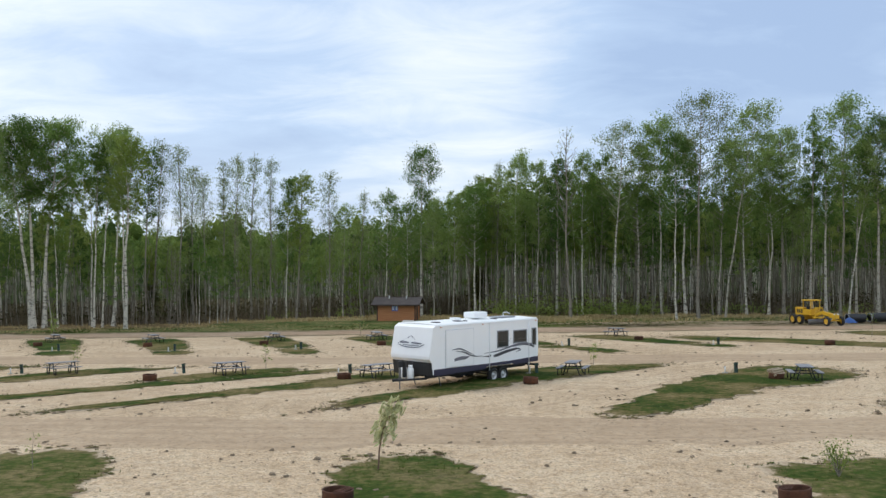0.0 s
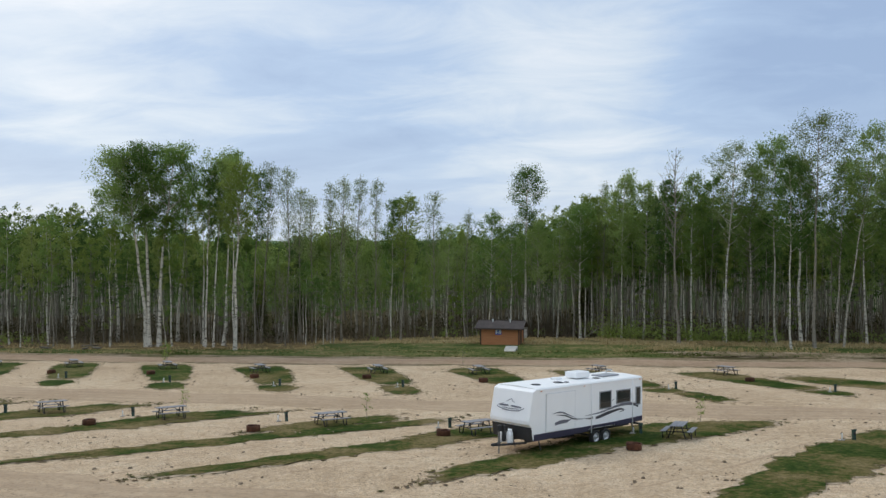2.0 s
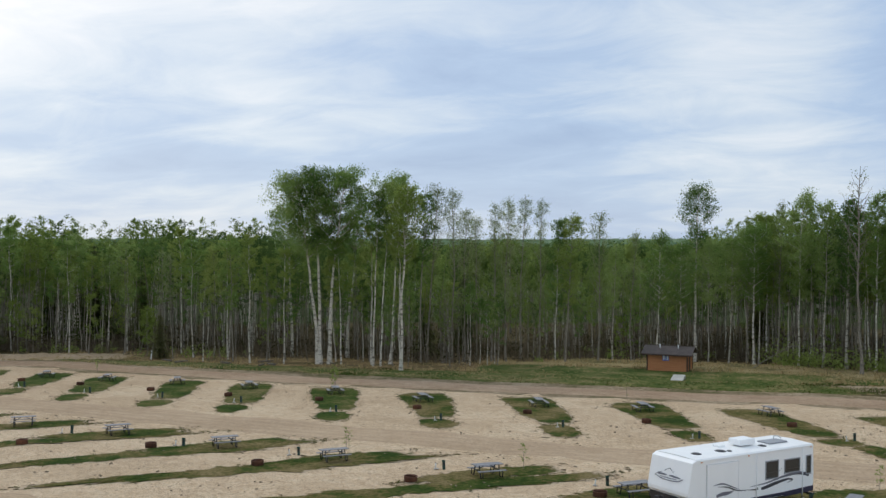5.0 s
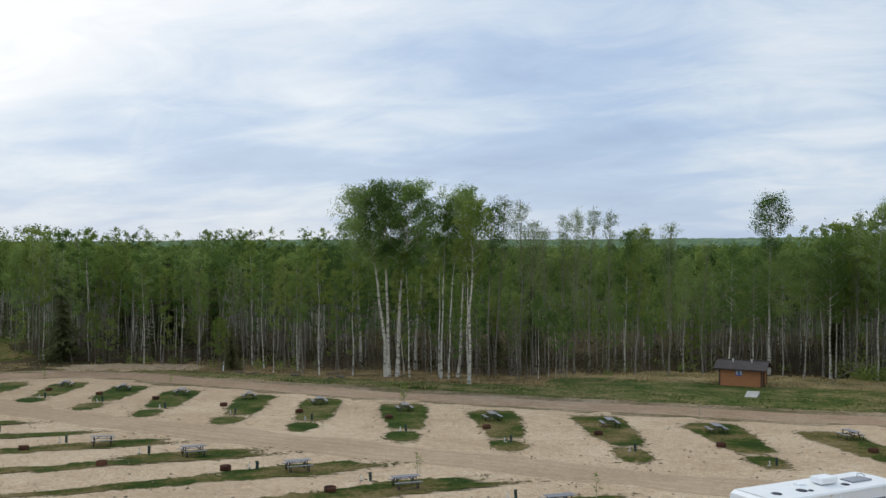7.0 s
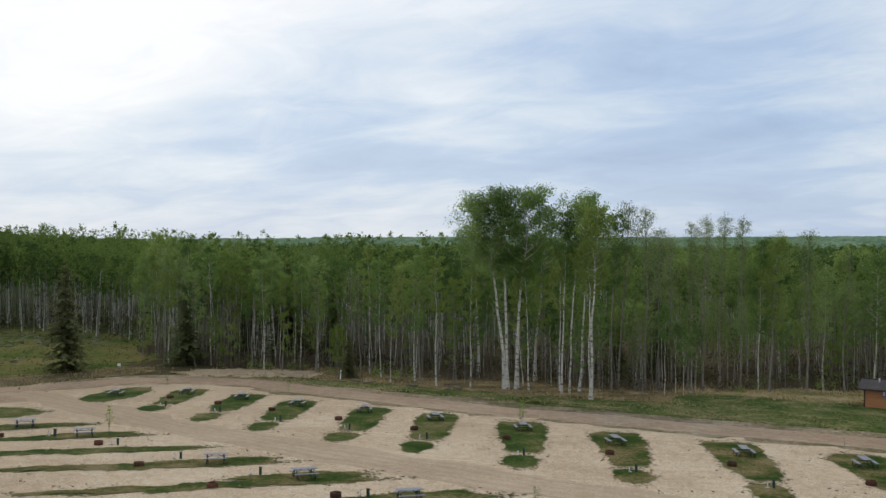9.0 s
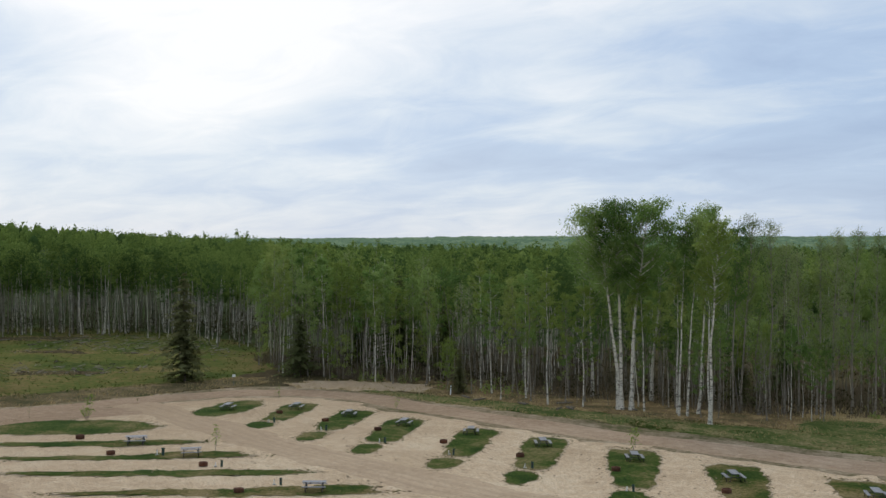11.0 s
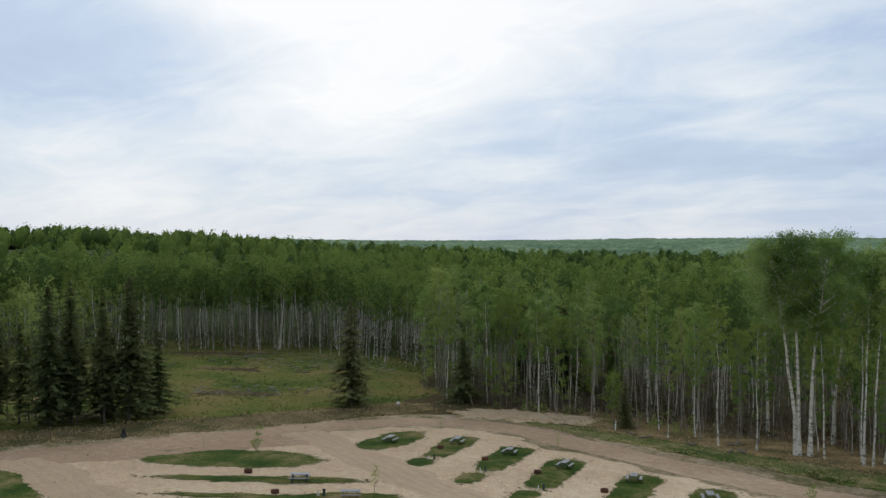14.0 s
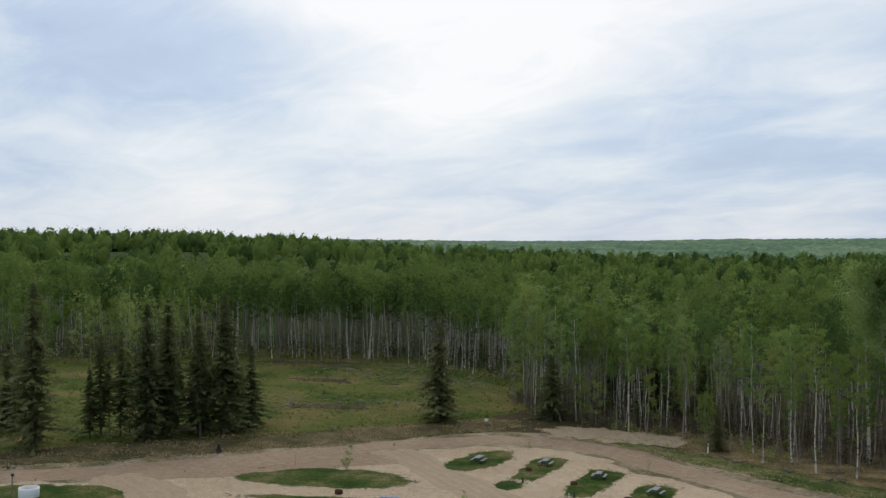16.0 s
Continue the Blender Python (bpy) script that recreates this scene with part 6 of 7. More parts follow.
    part("battery_box", Shape().box((4.70, 0.0, 0.96), (0.14, 0.15, 0.72), edge=0.02), M["black"], t, "black upright box on the drawbar")


make_trailer()


# ---- hut ----
def make_hut():
    h = thing("hut", pose(-5.3, 115.0, float(height(-5.3, 114.9)) - 0.02, 0, 0, -8), "small brown timber washroom hut with dark roof", "hut")
    part("base", Shape().box((0, 0, 0.06), (4.7, 3.3, 0.16), edge=0.02), M["concrete"], h)
    boards = [(0, -1.55, 4.5, 0.06), (0, 1.55, 4.5, 0.06)]
    for x, y, sx, sy in boards:
        wall = part("wall", Shape().box((x, y, 1.22), (sx, sy, 2.2)), M["siding"], h, "orange-brown stained board wall")
        for k in range(11):
            part("board", Shape().box((x, y + (0.037 if y > 0 else -0.037), 0.24 + k * 0.196), (sx, 0.018, 0.186), edge=0.006), M["siding"], wall)
    for s in (-1, 1):
        wall = part("wall", Shape().prism([(-1.52, 0.12), (1.52, 0.12), (1.52, 2.3), (0, 2.85), (-1.52, 2.3)], s * 2.22 - 0.03, s * 2.22 + 0.03, "x"), M["siding"], h)
        part("door", Shape().box((s * 2.27, -0.3, 1.15), (0.04, 0.9, 2.0), edge=0.01), M["trim"], wall, "dark brown door")
        for y in (-1.56, 1.56):
            part("corner_board", Shape().box((s * 2.24, y * 1.012, 1.2), (0.14, 0.12, 2.2), edge=0.01), M["trim"], h)
    roof = part("roof", Shape().prism([(-2.15, 2.13), (0, 2.93), (2.15, 2.13), (2.15, 2.06), (0, 2.84), (-2.15, 2.06)], -2.85, 2.85, "x"), M["shingle"], h, "dark shingled gable roof")
    for k in range(8):
        for s in (-1, 1):
            y = s * (2.16 - k * 0.265)
            z = 2.135 + (2.16 - abs(y)) * 0.372
            part("shingle_course", Shape().box((0, y - s * 0.13, z + 0.052), (5.7, 0.29, 0.022), (s * -20.4, 0, 0), edge=0.004), M["shingle"], roof)
    for s in (-1, 1):
        part("fascia", Shape().box((0, s * 2.16, 2.08), (5.72, 0.035, 0.16), edge=0.006), M["trim"], roof)
        part("ridge_cap" if s > 0 else "verge_board", Shape().box((0 if s > 0 else -2.86, 0, 2.985 if s > 0 else 2.8), (5.7, 0.26, 0.03) if s > 0 else (0.03, 0.5, 0.12), edge=0.006), M["trim"], roof)
    for x in (-1.0, 1.05):
        part("roof_vent", Shape().tube([(x, -0.55, 2.7), (x, -0.55, 3.06)], 0.07, 10).lathe((x, -0.55, 3.06), [(0.001, 0.07), (0.1, 0.05), (0.12, 0)], 12), M["signwhite"], roof, "pale roof vent pipe", True)
    sign = part("sign", Shape().box((-0.15, -1.615, 1.72), (0.72, 0.03, 0.66), edge=0.006), M["signblue"], h, "square blue sign with white marks")
    for x, w, z, hh in ((-0.36, 0.2, 1.72, 0.46), (0.06, 0.2, 1.72, 0.46), (-0.145, 0.04, 1.72, 0.56)):
        part("mark", Shape().box((x, -1.636, z), (w, 0.012, hh), edge=0.004), M["signwhite"], sign)
    slab = thing("concrete_slab", ground_pose(-3.9, 104.6, -8) @ pose(0, 0, 0.26, 15, 0, 0), "pale concrete slab lying tilted in front of the hut", "slab")
    part("slab_top", Shape().box((0, 0, 0.0), (1.25, 1.7, 0.14), edge=0.02), M["concrete"], slab)
    part("block", Shape().box((0, 0.8, -0.24), (1.2, 0.3, 0.36), (-15, 0, 0), edge=0.02), M["concrete"], slab)


make_hut()


# ---- camp site furniture ----
def table_model():
    t = thing("picnic_table", (0, 0, 0), "grey plank picnic table on dark steel frame standing on grass", "table", "picnic tables")
    for k in range(4):
        part("top_plank", Shape().box((0, -0.285 + 0.19 * k, 0.745), (1.95, 0.178, 0.04), edge=0.006), M["plank"], t)
    for s in (-1, 1):
        for k in range(2):
            part("seat_plank", Shape().box((0, s * (0.66 + 0.15 * k), 0.44), (1.95, 0.14, 0.04), edge=0.006), M["plank"], t)
    for x in (-0.68, 0.68):
        leg = Shape().tube([(x, -0.34, 0.70), (x, 0.34, 0.70)], 0.028, 6).tube([(x, -0.82, 0.40), (x, 0.82, 0.40)], 0.034, 6)
        for s in (-1, 1):
            leg.tube([(x, s * 0.26, 0.70), (x, s * 0.48, 0.03), (x, s * 0.60, 0.02)], 0.036, 6)
            leg.tube([(x, s * 0.80, 0.42), (x, s * 0.80, 0.02)], 0.034, 6)
        part("leg_frame", leg, M["frame"], t, "", True)
        part("brace", Shape().tube([(x, 0, 0.42), (x * 0.25, 0, 0.70)], 0.02, 6), M["frame"], t)
    return t


def ring_model():
    t = thing("fire_ring", (0, 0, 0), "round rusty steel fire ring on the gravel", "fire pit", "fire rings")
    part("ring", Shape().lathe((0, 0, 0), [(0.385, 0.02), (0.385, 0.30), (0.375, 0.335), (0.40, 0.345), (0.425, 0.33), (0.41, 0.30), (0.41, 0.0), (0.385, 0.0), (0.385, 0.02)], 28), M["rust"], t, "", True)
    part("ash_bed", Shape().lathe((0, 0, 0), [(0.001, 0.10), (0.2, 0.09), (0.384, 0.05)], 20), M["ash"], t, "grey ash")
    g = Shape()
    for k in range(6):
        g.tube([(-0.30 + 0.05 * k, -0.26, 0.35), (-0.30 + 0.05 * k, 0.26, 0.35)], 0.008, 5)
    part("grate", g.tube([(-0.33, -0.26, 0.35), (-0.03, -0.26, 0.35)], 0.012, 5).tube([(-0.33, 0.26, 0.35), (-0.03, 0.26, 0.35)], 0.012, 5), M["rust"], t)
    return t


def pedestal_model():
    t = thing("power_pedestal", (0, 0, 0), "dark green electric hook-up pedestal with sloping cap", "pedestal", "hook-up pedestals")
    part("box", Shape().box((0, 0, 0.36), (0.24, 0.20, 0.72), edge=0.015), M["postgreen"], t)
    part("cap", Shape().prism([(-0.13, 0.70), (0.13, 0.70), (0.13, 0.76), (-0.13, 0.82)], -0.14, 0.14, "x"), M["postgreen"], t)
    part("outlet_cover", Shape().box((0, -0.108, 0.48), (0.17, 0.02, 0.24), edge=0.006), M["black"], t)
    return t


def tap_model():
    t = thing("water_tap", (0, 0, 0), "white standpipe water tap beside the pedestal", "tap", "water taps")
    part("pipe", Shape().tube([(0, 0, 0), (0, 0, 0.46)], 0.045, 8), M["pipewhite"], t, "", True)
    part("spout", Shape().tube([(0, 0, 0.42), (0.10, 0, 0.43), (0.14, 0, 0.36)], 0.025, 6), M["steel"], t)
    part("handle", Shape().box((0, 0, 0.50), (0.12, 0.03, 0.03), edge=0.006), M["rust"], t)
    part("foot", Shape().box((0.04, 0.02, 0.03), (0.34, 0.26, 0.07), edge=0.02), M["concrete"], t)
    return t


NEAR_TABLES = [(-70.9, 62.4), (-62.9, 61.6), (-46.6, 58.5), (-38.1, 57.3), (-29.2, 55.6), (-20.9, 53.3), (-11.4, 51.7), (-3.4, 49.6), (6.5, 48.9), (16.9, 45.6)]
FAR_TABLES = [(14.2, 80.2), (4.2, 80.2), (-5.5, 80.0), (-13.9, 80.0), (-23.8, 79.7), (-32.9, 82.4), (-42.0, 83.4), (-50.6, 85.0), (-58.5, 85.0), (-66.6, 86.2), (-74.3, 86.4), (-79.7, 81.4)]
NEAR_RINGS = [(-76.4, 60.6), (-68.2, 57.7), (-58.6, 59.0), (-50.0, 54.5), (-41.1, 51.7), (-33.0, 53.3), (-24.2, 50.2), (-14.7, 48.6), (-4.95, 48.2), (4.0, 45.0), (15.5, 45.4)]
FAR_RINGS = [(26.4, 66.5), (15.1, 75.3), (5.4, 74.6), (-4.7, 73.4), (-13.9, 75.2), (-22.9, 75.3), (-32.3, 77.4), (-41.1, 77.8), (-49.8, 79.2), (-58.4, 80.6), (-66.0, 81.7), (-73.4, 82.8), (-2.35, 21.3), (7.5, 20.8)]
NEAR_POSTS = [(-64.4, 59.9), (-57.2, 59.6), (-49.4, 58.0), (-40.8, 56.1), (-31.4, 54.4), (-23.3, 53.7), (-13.9, 52.0), (-4.9, 50.8), (4.7, 49.3), (14.5, 48.3)]
FAR_POSTS = [(19.3, 68.4), (8.95, 69.5), (-0.8, 67.2), (-10.1, 68.9), (-19.3, 69.8), (-28.3, 71.5), (-38.0, 74.3), (-46.0, 75.1), (-53.8, 75.8), (-62.2, 77.5), (-69.6, 78.1)]


def furnish():
    r = np.random.default_rng(21)
    table, ring, post, tap = table_model(), ring_model(), pedestal_model(), tap_model()
    first = True
    for k, (x, y) in enumerate(NEAR_TABLES + FAR_TABLES):
        turn = (44 if k < 8 else 74) + r.normal(0, 4) if k < len(NEAR_TABLES) else (-64 if k > 13 else -62) + r.normal(0, 4)
        d = np.array([x, y]) / math.hypot(x, y) * (0.7 if k < len(NEAR_TABLES) else 0.3)
        m = ground_pose(x - d[0], y - d[1], turn, 0.04) @ Matrix.Scale(0.92, 4)
        if first:
            table.matrix_basis, first = m, False
        else:
            copy_thing(table, m)
    for k, (x, y) in enumerate(NEAR_RINGS + FAR_RINGS):
        m = ground_pose(x, y, r.uniform(0, 360), 0.02) @ pose(0, 0, 0, r.normal(0, 2.5), r.normal(0, 2.5), 0) @ Matrix.Scale(0.92, 4)
        if k:
            copy_thing(ring, m)
        else:
            ring.matrix_basis = m
    for k, (x, y) in enumerate(NEAR_POSTS + FAR_POSTS):
        m = ground_pose(x, y, r.normal(20, 12), 0.02) @ pose(0, 0, 0, r.normal(0, 2), r.normal(0, 2), 0) @ Matrix.Scale(0.8, 4)
        n = ground_pose(x - r.uniform(0.35, 0.6), y - r.uniform(0.0, 0.3), r.uniform(0, 360), 0.02) @ pose(0, 0, 0, r.normal(0, 4), r.normal(0, 4), 0) @ Matrix.Scale(0.85, 4)
        if k:
            copy_thing(post, m), copy_thing(tap, n)
        else:
            post.matrix_basis, tap.matrix_basis = m, n
    logs = thing("firewood", ground_pose(15.5, 45.4, 20, 0.12), "split firewood stacked in a fire ring", "firewood")
    for k in range(6):
        part("log", Shape().tube([(-0.3, -0.25 + 0.1 * k, 0.10 + 0.09 * (k % 3)), (0.32, -0.2 + 0.08 * k, 0.16 + 0.10 * (k % 3))], 0.06, 6), M["wood"], logs)


furnish()

# grass under the tables of the near row, joining the long strips
for i, (x, y) in enumerate(NEAR_TABLES):
    u = np.array([0.73, 0.68])
    p = np.array([x, y])
    patch("grass_patch", p - u * 5.0, p + u * 4.2, 1.6, 3.0, M["turf"], M["blade"], "low mown green grass patch under a picnic table", 220, seed=160 + i, power=2.3, ragged=0.28, base=0.042)

# ---- young trees ----
for k in range(3):
    tree_kind(f"sapling{k}", grow(400 + k, 1.8, 0.22, 0.34, (70, 150, 30)[k], 0.055, 0.022, 9, 0.05, 5), M["greybark"], M["leaf_pale"], ("thin young planted tree with few leaves", "young planted tree with pale leaves", "bare thin young planted tree")[k], "sapling")
for i, (x, y, s, k) in enumerate([(-10.8, 25.5, 0.62, 2), (8.3, 54.2, 0.75, 1), (-9.8, 53.6, 0.85, 0), (-21.3, 56.2, 0.85, 0), (-33.6, 83.8, 1.4, 0), (-62.8, 64.1, 1.1, 0), (-21.4, 56.9, 0.7, 2), (-84.8, 67.4, 1.5, 1), (-89.4, 64.0, 0.8, 2),
                                  (-64.4, 65.7, 1.1, 0), (-64.7, 92.0, 1.0, 0), (-35.2, 88.0, 1.1, 1), (-7.4, 87.0, 1.1, 2), (-81.5, 91.0, 1.0, 0), (33.0, 75.0, 1.2, 2)]):
    plant(f"sapling{k}", x, y, s, i * 61, group="planted saplings")


def make_bent_sapling():
    """A young tree bent by the wind, its leaves trailing to one side."""
    r = np.random.default_rng(31)
    t = thing("sapling", (-1.7, 24.9, float(height(-1.7, 24.9)) + 0.05), "young willow-leaved tree bent by the wind", "sapling", "planted saplings")
    line = [(0, 0, 0), (0.03, 0, 0.5), (0.12, 0.02, 1.0), (0.27, 0.03, 1.4), (0.42, 0.03, 1.66)]
    wood, c = [stem(line, [0.026, 0.022, 0.017, 0.011, 0.004], 6)], []
    for k in range(46):
        q = r.uniform(0.34, 1.0)
        o = np.array([np.interp(q, np.linspace(0, 1, 5), [p[a] for p in line]) for a in range(3)])
        e = o + np.array([r.uniform(-0.28, 0.32), r.normal(0, 0.12), r.uniform(-0.05, 0.25)])
        g = e + np.array([r.uniform(-0.14, 0.02), 0, -r.uniform(0.1, 0.28)])
        wood.append(stem([o, e, g], [0.007, 0.005, 0.002], 3))
        c += [o + (e - o) * s for s in (0.6, 0.8, 1.0)] + [e + (g - e) * s + r.normal(0, 0.02, 3) for s in np.linspace(0.1, 1.1, 9)]
    c = np.array(c)
    n = len(c)
    d = np.array([-0.45, 0, -0.8]) + r.normal(0, 0.35, (n, 3))
    d /= np.linalg.norm(d, axis=1)[:, None]
    w = np.cross(d, r.normal(size=(n, 3)))
    w /= np.linalg.norm(w, axis=1)[:, None]
    s = r.uniform(0.05, 0.10, (n, 1))
    v = np.stack([c - d * s, c + w * s * 0.4, c + d * s, c - w * s * 0.4], 1).reshape(-1, 3)
    wv, wf = stack(wood)
    part("trunk", quads("trunk", wv, wf, np.zeros(len(wf)), [M["twigbark"]]), None, t)
    part("crown", quads("crown", v, np.arange(n * 4).reshape(-1, 4), np.zeros(n), [M["willow"]]), None, t)


make_bent_sapling()


def make_bush(x, y, size, count, label):
    r = np.random.default_rng(int(abs(x * 10)))
    t = thing("bush", (x, y, float(height(x, y)) + 0.05), label, "bush")
    wood, c = [], []
    for k in range(12):
        a, h = r.uniform(0, 6.28), size * r.uniform(0.6, 1.1)
        e = np.array([np.cos(a) * size * 0.45, np.sin(a) * size * 0.45, h])
        wood.append(stem([(0, 0, 0), e * np.array([0.4, 0.4, 0.5]), e], [0.012, 0.008, 0.003], 4))
        c += [e * s + r.normal(0, 0.07, 3) for s in np.linspace(0.45, 1.05, count // 12)]
    wv, wf = stack(wood)
    lv, lf = leaves(np.array(c), 0.03, r)
    part("stems", quads("stems", wv, wf, np.zeros(len(wf)), [M["greybark"]]), None, t)
    part("leaves", quads("leaves", lv, lf, np.zeros(len(lf)), [M["leaf_pale"]]), None, t)


make_bush(9.4, 23.2, 0.75, 480, "small leafy bush of upright shoots on grass")
make_bush(-84.9, 67.3, 1.25, 900, "rounded pale green bush on the grass island")


# ---- road grader and what lies beside it ----
def make_grader():
    g = thing("road_grader", ground_pose(35.6, 93.4, -72, 0.05) @ Matrix.Scale(0.86, 4), "yellow road grader with open cab and black tyres", "grader")
    part("frame", bevelled([(-2.6, 0.75), (-2.6, 1.05), (0.2, 1.15), (1.4, 1.55), (3.3, 1.25), (3.5, 0.95), (3.3, 0.85), (1.4, 1.2), (0.2, 0.8)], -0.16, 0.16, "y", 0.03), M["yellow"], g)
    hood = part("engine_hood", Shape().box((-1.9, 0, 1.45), (1.6, 0.85, 0.85), edge=0.06), M["yellow"], g)
    part("grille", Shape().box((-2.72, 0, 1.42), (0.04, 0.65, 0.6)), M["black"], hood)
    for k in range(3):
        part("louvre", Shape().box((-1.9 + 0.35 * (k - 1), -0.43, 1.45), (0.22, 0.02, 0.4)), M["black"], hood)
    part("exhaust", Shape().tube([(-1.7, 0.2, 1.85), (-1.7, 0.2, 2.55)], 0.05, 8), M["steel"], hood)
    cab = part("cab_floor", Shape().box((-0.45, 0, 1.12), (1.4, 1.3, 0.14), edge=0.02).box((-0.45, 0.62, 1.42), (1.3, 0.05, 0.55)).box((-0.45, -0.62, 1.42), (1.3, 0.05, 0.55)).box((0.2, 0, 1.42), (0.05, 1.25, 0.55)), M["yellow"], g)
    for x in (-1.08, 0.18):
        for y in (-0.6, 0.6):
            part("cab_post", Shape().box((x, y, 2.05), (0.08, 0.08, 1.2), edge=0.01), M["yellow"], cab)
    part("cab_roof", Shape().box((-0.45, 0, 2.7), (1.6, 1.45, 0.12), edge=0.03), M["yellow"], cab)
    part("seat", Shape().box((-0.7, 0, 1.45), (0.5, 0.5, 0.12), edge=0.03).box((-0.92, 0, 1.75), (0.1, 0.5, 0.5), edge=0.03), M["black"], cab)
    part("steering_wheel", Shape().tube([(0.05, 0, 1.2), (-0.2, 0, 1.75)], 0.03, 6).lathe((-0.2, 0, 1.76), [(0.18, -0.015), (0.2, 0), (0.18, 0.015), (0.16, 0), (0.18, -0.015)], 16), M["black"], cab)
    part("blade", bevelled([(0.9, 0.08), (1.02, 0.3), (1.0, 0.55), (0.88, 0.66), (0.85, 0.62), (0.93, 0.5), (0.94, 0.3), (0.84, 0.1)], -1.6, 1.6, "y", 0.01, 1), M["steel"], g, "worn steel blade")
    part("circle", Shape().lathe((0.75, 0, 0.8), [(0.5, -0.05), (0.62, -0.05), (0.62, 0.05), (0.5, 0.05), (0.5, -0.05)], 24), M["yellow"], g)
    part("drawbar", Shape().tube([(0.3, 0.45, 0.8), (3.2, 0, 0.95)], 0.06, 6).tube([(0.3, -0.45, 0.8), (3.2, 0, 0.95)], 0.06, 6), M["yellow"], g)
    for s in (-1, 1):
        part("lift_ram", Shape().tube([(0.9, s * 0.55, 0.85), (0.8, s * 0.45, 1.9)], 0.05, 8), M["yellow"], g)
        part("lift_arm", Shape().box((0.7, s * 0.3, 1.85), (0.16, 0.5, 0.16), edge=0.02), M["yellow"], g)
        part("tandem_case", Shape().box((-1.75, s * 0.75, 0.6), (1.5, 0.16, 0.3), edge=0.04), M["yellow"], g)
        for x in (-2.35, -1.15):
            wheel(g, x, s * 0.98, 0.55, 0.34, s, M["yellow"])
        wheel(g, 3.15, s * 0.92, 0.52, 0.28, s, M["yellow"])
        part("headlight", Shape().lathe((3.52, s * 0.25, 1.25), [(0.001, 0.06), (0.09, 0.05), (0.1, -0.05)], 12, "x"), M["signwhite"], g)
    part("front_axle", Shape().box((3.15, 0, 0.58), (0.16, 1.6, 0.16), edge=0.02).box((3.15, 0, 0.85), (0.22, 0.3, 0.5), edge=0.02), M["yellow"], g)
    part("front_weight", Shape().box((3.5, 0, 1.0), (0.25, 0.7, 0.45), edge=0.04), M["yellow"], g)


make_grader()


def make_pipes():
    BLACK = "black plastic culvert pipe lying on the ground"
    for x, y, turn, r, l, m, label in ((41.2, 97.2, 8, 0.44, 1.9, "black", BLACK), (43.6, 97.6, 14, 0.46, 2.0, "black", BLACK), (46.0, 97.8, 4, 0.42, 2.2, "black", BLACK), (41.9, 98.6, 25, 0.40, 1.8, "rust", "rusty steel drum pipe lying on the ground"), (48.6, 98.2, 10, 0.44, 2.0, "black", BLACK)):
        t = thing("culvert_pipe", ground_pose(x, y, turn, 0.02), label, "pipe", "pipes by the grader")
        prof = [(r * 0.9, -l / 2)] + [(r * (1.0 if k % 2 else 0.95), -l / 2 + l * k / 18) for k in range(19)] + [(r * 0.9, l / 2), (r * 0.9, -l / 2)]
        part("pipe", Shape().lathe((0, 0, r), prof, 20, "x"), M[m], t, "", True)
        part("rim", Shape().lathe((-l / 2 - 0.01, 0, r), [(r * 0.88, -0.02), (r * 1.01, -0.02), (r * 1.01, 0.03), (r * 0.88, 0.03), (r * 0.88, -0.02)], 20, "x"), M["grey"] if m == "black" else M["rust"], t)
    t = thing("tarpaulin", ground_pose(39.9, 95.6, 20, 0.02) @ Matrix.Diagonal((0.5, 0.8, 1.7, 1)), "crumpled blue tarpaulin on the ground", "tarpaulin")
    s = Shape()
    n, r = 12, np.random.default_rng(2)
    pts = [(-1.2 + 2.4 * i / n, -0.6 + 1.2 * k / 6, 0.28 * (1 - (2 * i / n - 1) ** 2) * (1 - (k / 3 - 1) ** 2) + r.uniform(0, 0.07)) for i in range(n + 1) for k in range(7)]
    s.add(pts, [(i * 7 + k, i * 7 + k + 1, (i + 1) * 7 + k + 1, (i + 1) * 7 + k) for i in range(n) for k in range(6)])
    part("sheet", s, M["tarp"], t, "", True)


make_pipes()


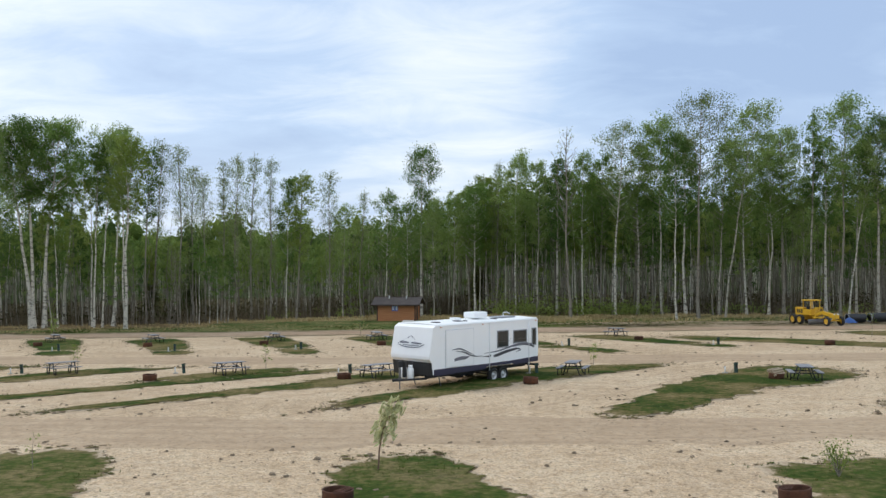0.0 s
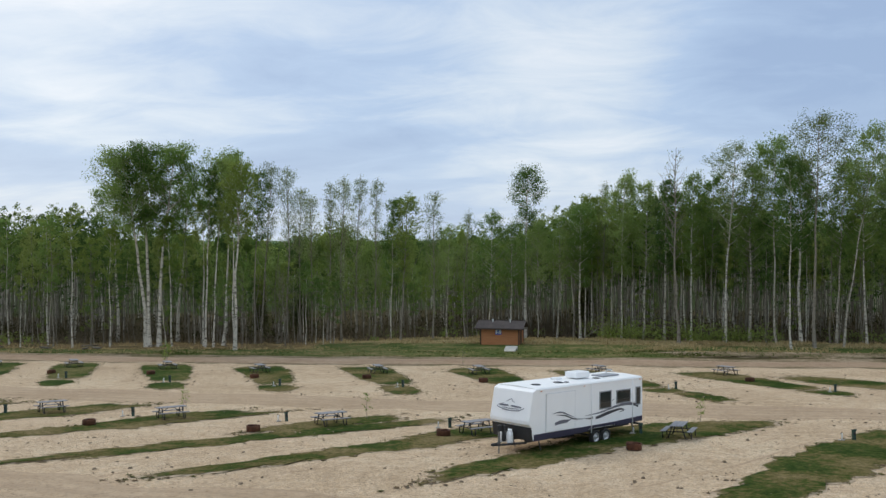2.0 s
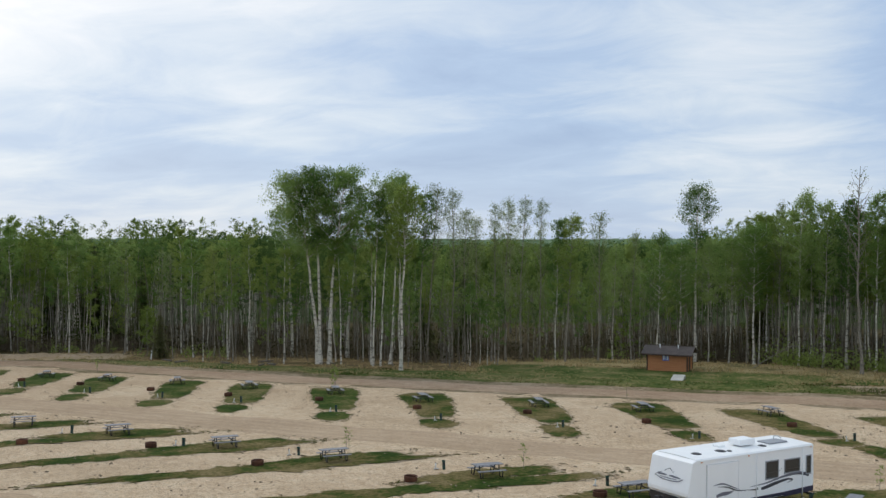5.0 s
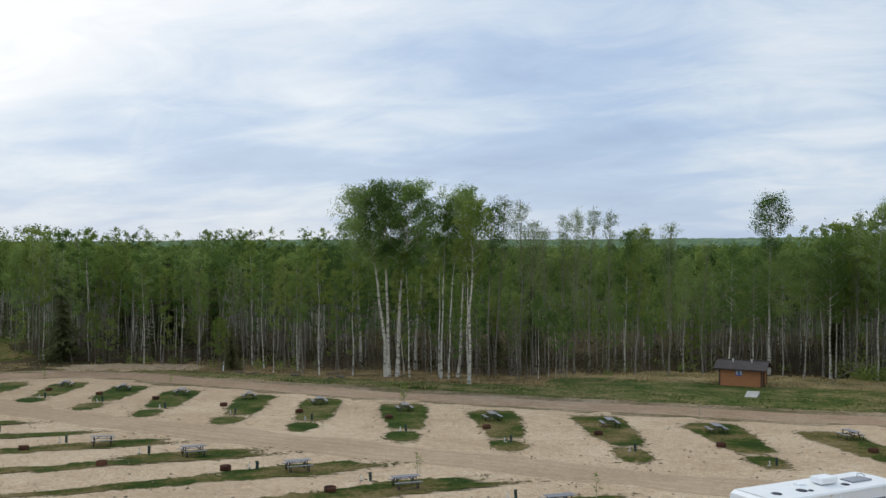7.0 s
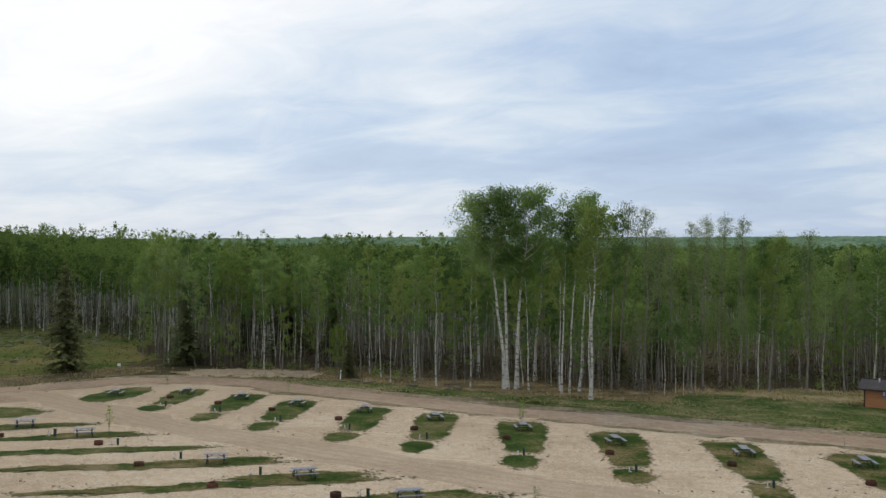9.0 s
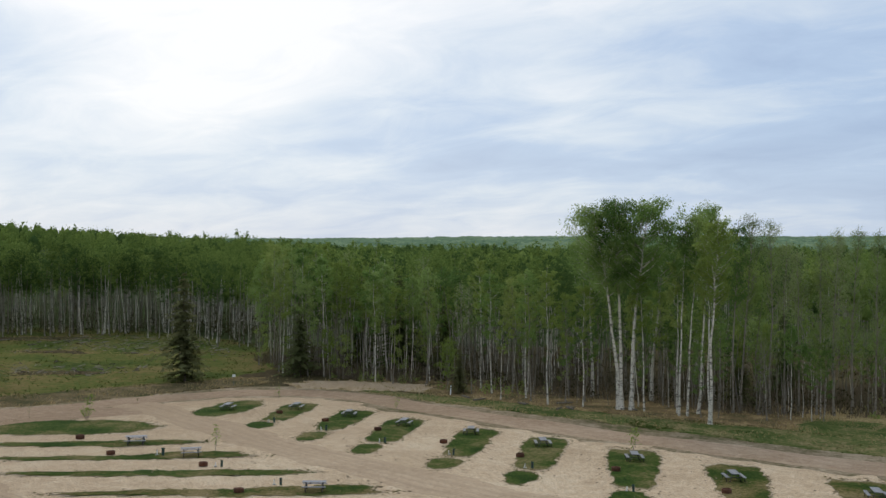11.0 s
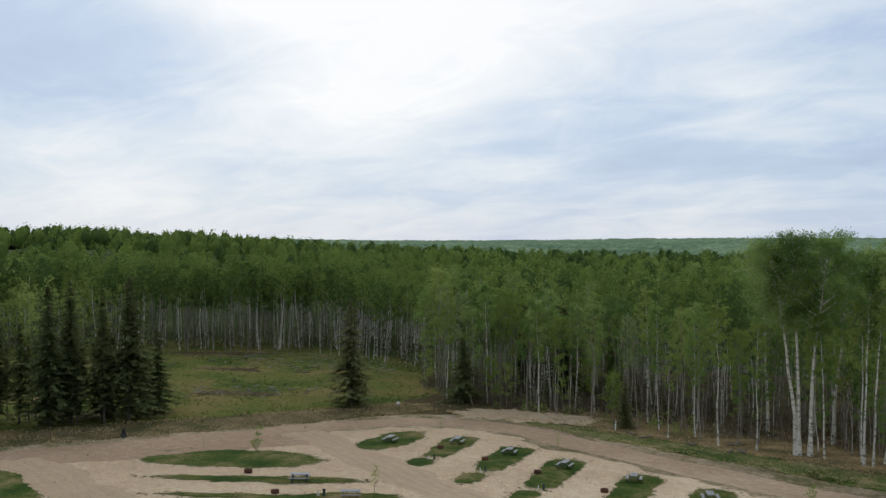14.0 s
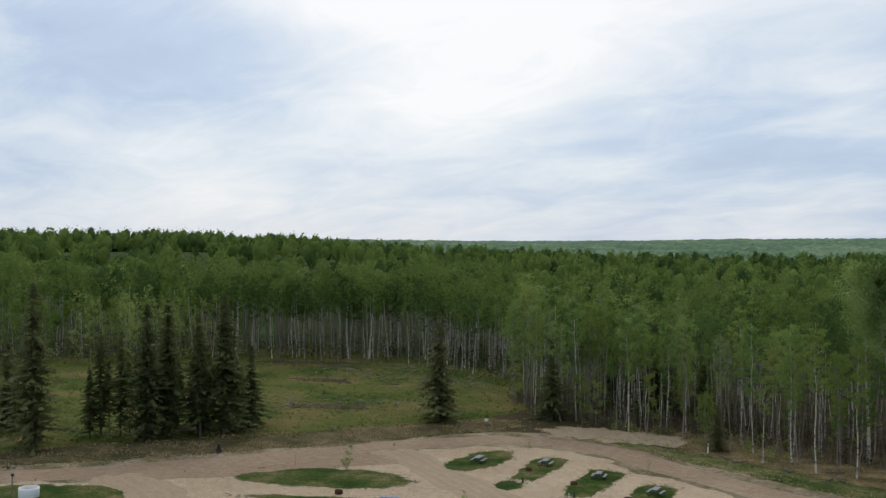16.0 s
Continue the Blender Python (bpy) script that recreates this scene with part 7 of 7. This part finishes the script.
# ---- by the bend ----
def make_small_things():
    t = thing("concrete_cistern", ground_pose(-91.4, 37.3, 0, 0.03) @ Matrix.Scale(0.82, 4), "round white concrete cistern ring with a lid", "cistern")
    part("ring", Shape().lathe((0, 0, 0), [(1.08, 0), (1.1, 0.06), (1.1, 0.95), (1.06, 1.0), (0.92, 1.0), (0.9, 0.9)], 32), M["signwhite"], t, "", True)
    part("lid", Shape().lathe((0, 0, 0.9), [(0.001, 0.10), (0.3, 0.10), (0.32, 0.04), (0.9, 0.02)], 32), M["concrete"], t, "", True)
    for k, z in enumerate((0.33, 0.66)):
        part("joint", Shape().lathe((0, 0, z), [(1.102, -0.012), (1.108, 0), (1.102, 0.012)], 32), M["concrete"], t)
    t = thing("marker_post", ground_pose(-92.3, 36.1, 0, 0.0), "thin wooden post with a small black box on top", "post")
    part("post", Shape().box((0, 0, 0.95), (0.09, 0.09, 1.9), edge=0.01), M["deadwood"], t)
    part("box", Shape().box((0, 0, 1.95), (0.4, 0.2, 0.24), edge=0.02), M["black"], t)
    t = thing("road_sign", ground_pose(-94.64, 96.38, 50, 0.0), "small white sign plate on a thin steel post", "sign")
    part("post", Shape().tube([(0, 0, 0), (0, 0, 1.55)], 0.03, 8), M["steel"], t)
    part("plate", Shape().box((0, -0.04, 1.35), (0.42, 0.02, 0.34), edge=0.006), M["signwhite"], t)
    t = thing("survey_stake", ground_pose(-68.0, 107.4, 20, 0.0), "white wooden survey stake in dry grass", "stake")
    part("stake", Shape().box((0, 0, 0.55), (0.14, 0.05, 1.3), (0, 4, 0), edge=0.01), M["signwhite"], t)
    part("band", Shape().box((0.035, 0, 0.95), (0.15, 0.056, 0.18), (0, 4, 0)), M["deadwood"], t)
    t = thing("burnt_stump", ground_pose(-100.6, 60.8, 0, 0.0), "charred black tree stump beside the road", "stump")
    part("stump", Shape().tube([(0, 0, 0), (0.02, 0, 0.35), (-0.06, 0.02, 0.7), (-0.02, 0, 0.95)], [0.34, 0.26, 0.2, 0.06], 9), M["char"], t)
    part("root", Shape().tube([(0.2, -0.1, 0.15), (0.6, -0.4, 0.12), (0.85, -0.5, 0.02)], [0.16, 0.12, 0.05], 7), M["char"], t)
    r = np.random.default_rng(44)
    for k in range(26):
        x, y = (r.uniform(-168, -118), r.uniform(80, 116)) if k < 16 else (r.uniform(-68, -44), r.uniform(105, 110))
        l = r.uniform(0.8, 2.4)
        t = thing("fallen_log", ground_pose(x, y, r.uniform(0, 180), 0.06), "weathered grey log lying in the grass", "log", "fallen logs")
        part("log", Shape().tube([(-l / 2, 0, 0.12), (0, r.normal(0, 0.05), 0.13), (l / 2, 0, 0.11)], [0.10, 0.09, 0.06], 8), M["deadwood"], t, "", True)
        part("branch_stub", Shape().tube([(0.1 * l, 0, 0.18), (0.16 * l, 0.1, 0.42)], [0.03, 0.012], 5), M["deadwood"], t)
    n = 3000
    p = np.column_stack([r.uniform(-182, -114, n), r.uniform(62, 136, n)])
    keep = (in_woods(p[:, 0], p[:, 1]) < 1) & (wave(p[:, 0], p[:, 1], 0.14, 5) + r.normal(0, 0.4, n) + smooth_step(100, 130, p[:, 1]) > 0.35)
    p = p[keep]
    d = r.normal(size=(len(p), 2)) * 0.32
    z = height(p[:, 0], p[:, 1]) + 0.17
    a = np.column_stack([p - d, z])
    b = np.column_stack([p + d, z + r.uniform(0, 0.35, len(p))])
    w = np.column_stack([-d[:, 1], d[:, 0], 0 * z]) * 0.12
    v = np.stack([a - w, b - w * 0.5, b + w * 0.5 + [0, 0, 0.05], a + w + [0, 0, 0.08]], 1).reshape(-1, 3)
    tagged(new("slash", quads("slash", v, np.arange(len(v)).reshape(-1, 4), np.zeros(len(v) // 4), [M["deadwood"]])), "cut branches and slash left on the meadow", "branches", kind="stuff")


make_small_things()
plant("snag", 3.4, 120.4, 0.5, 0, (0, 58), "", "dead aspen broken and leaning over")
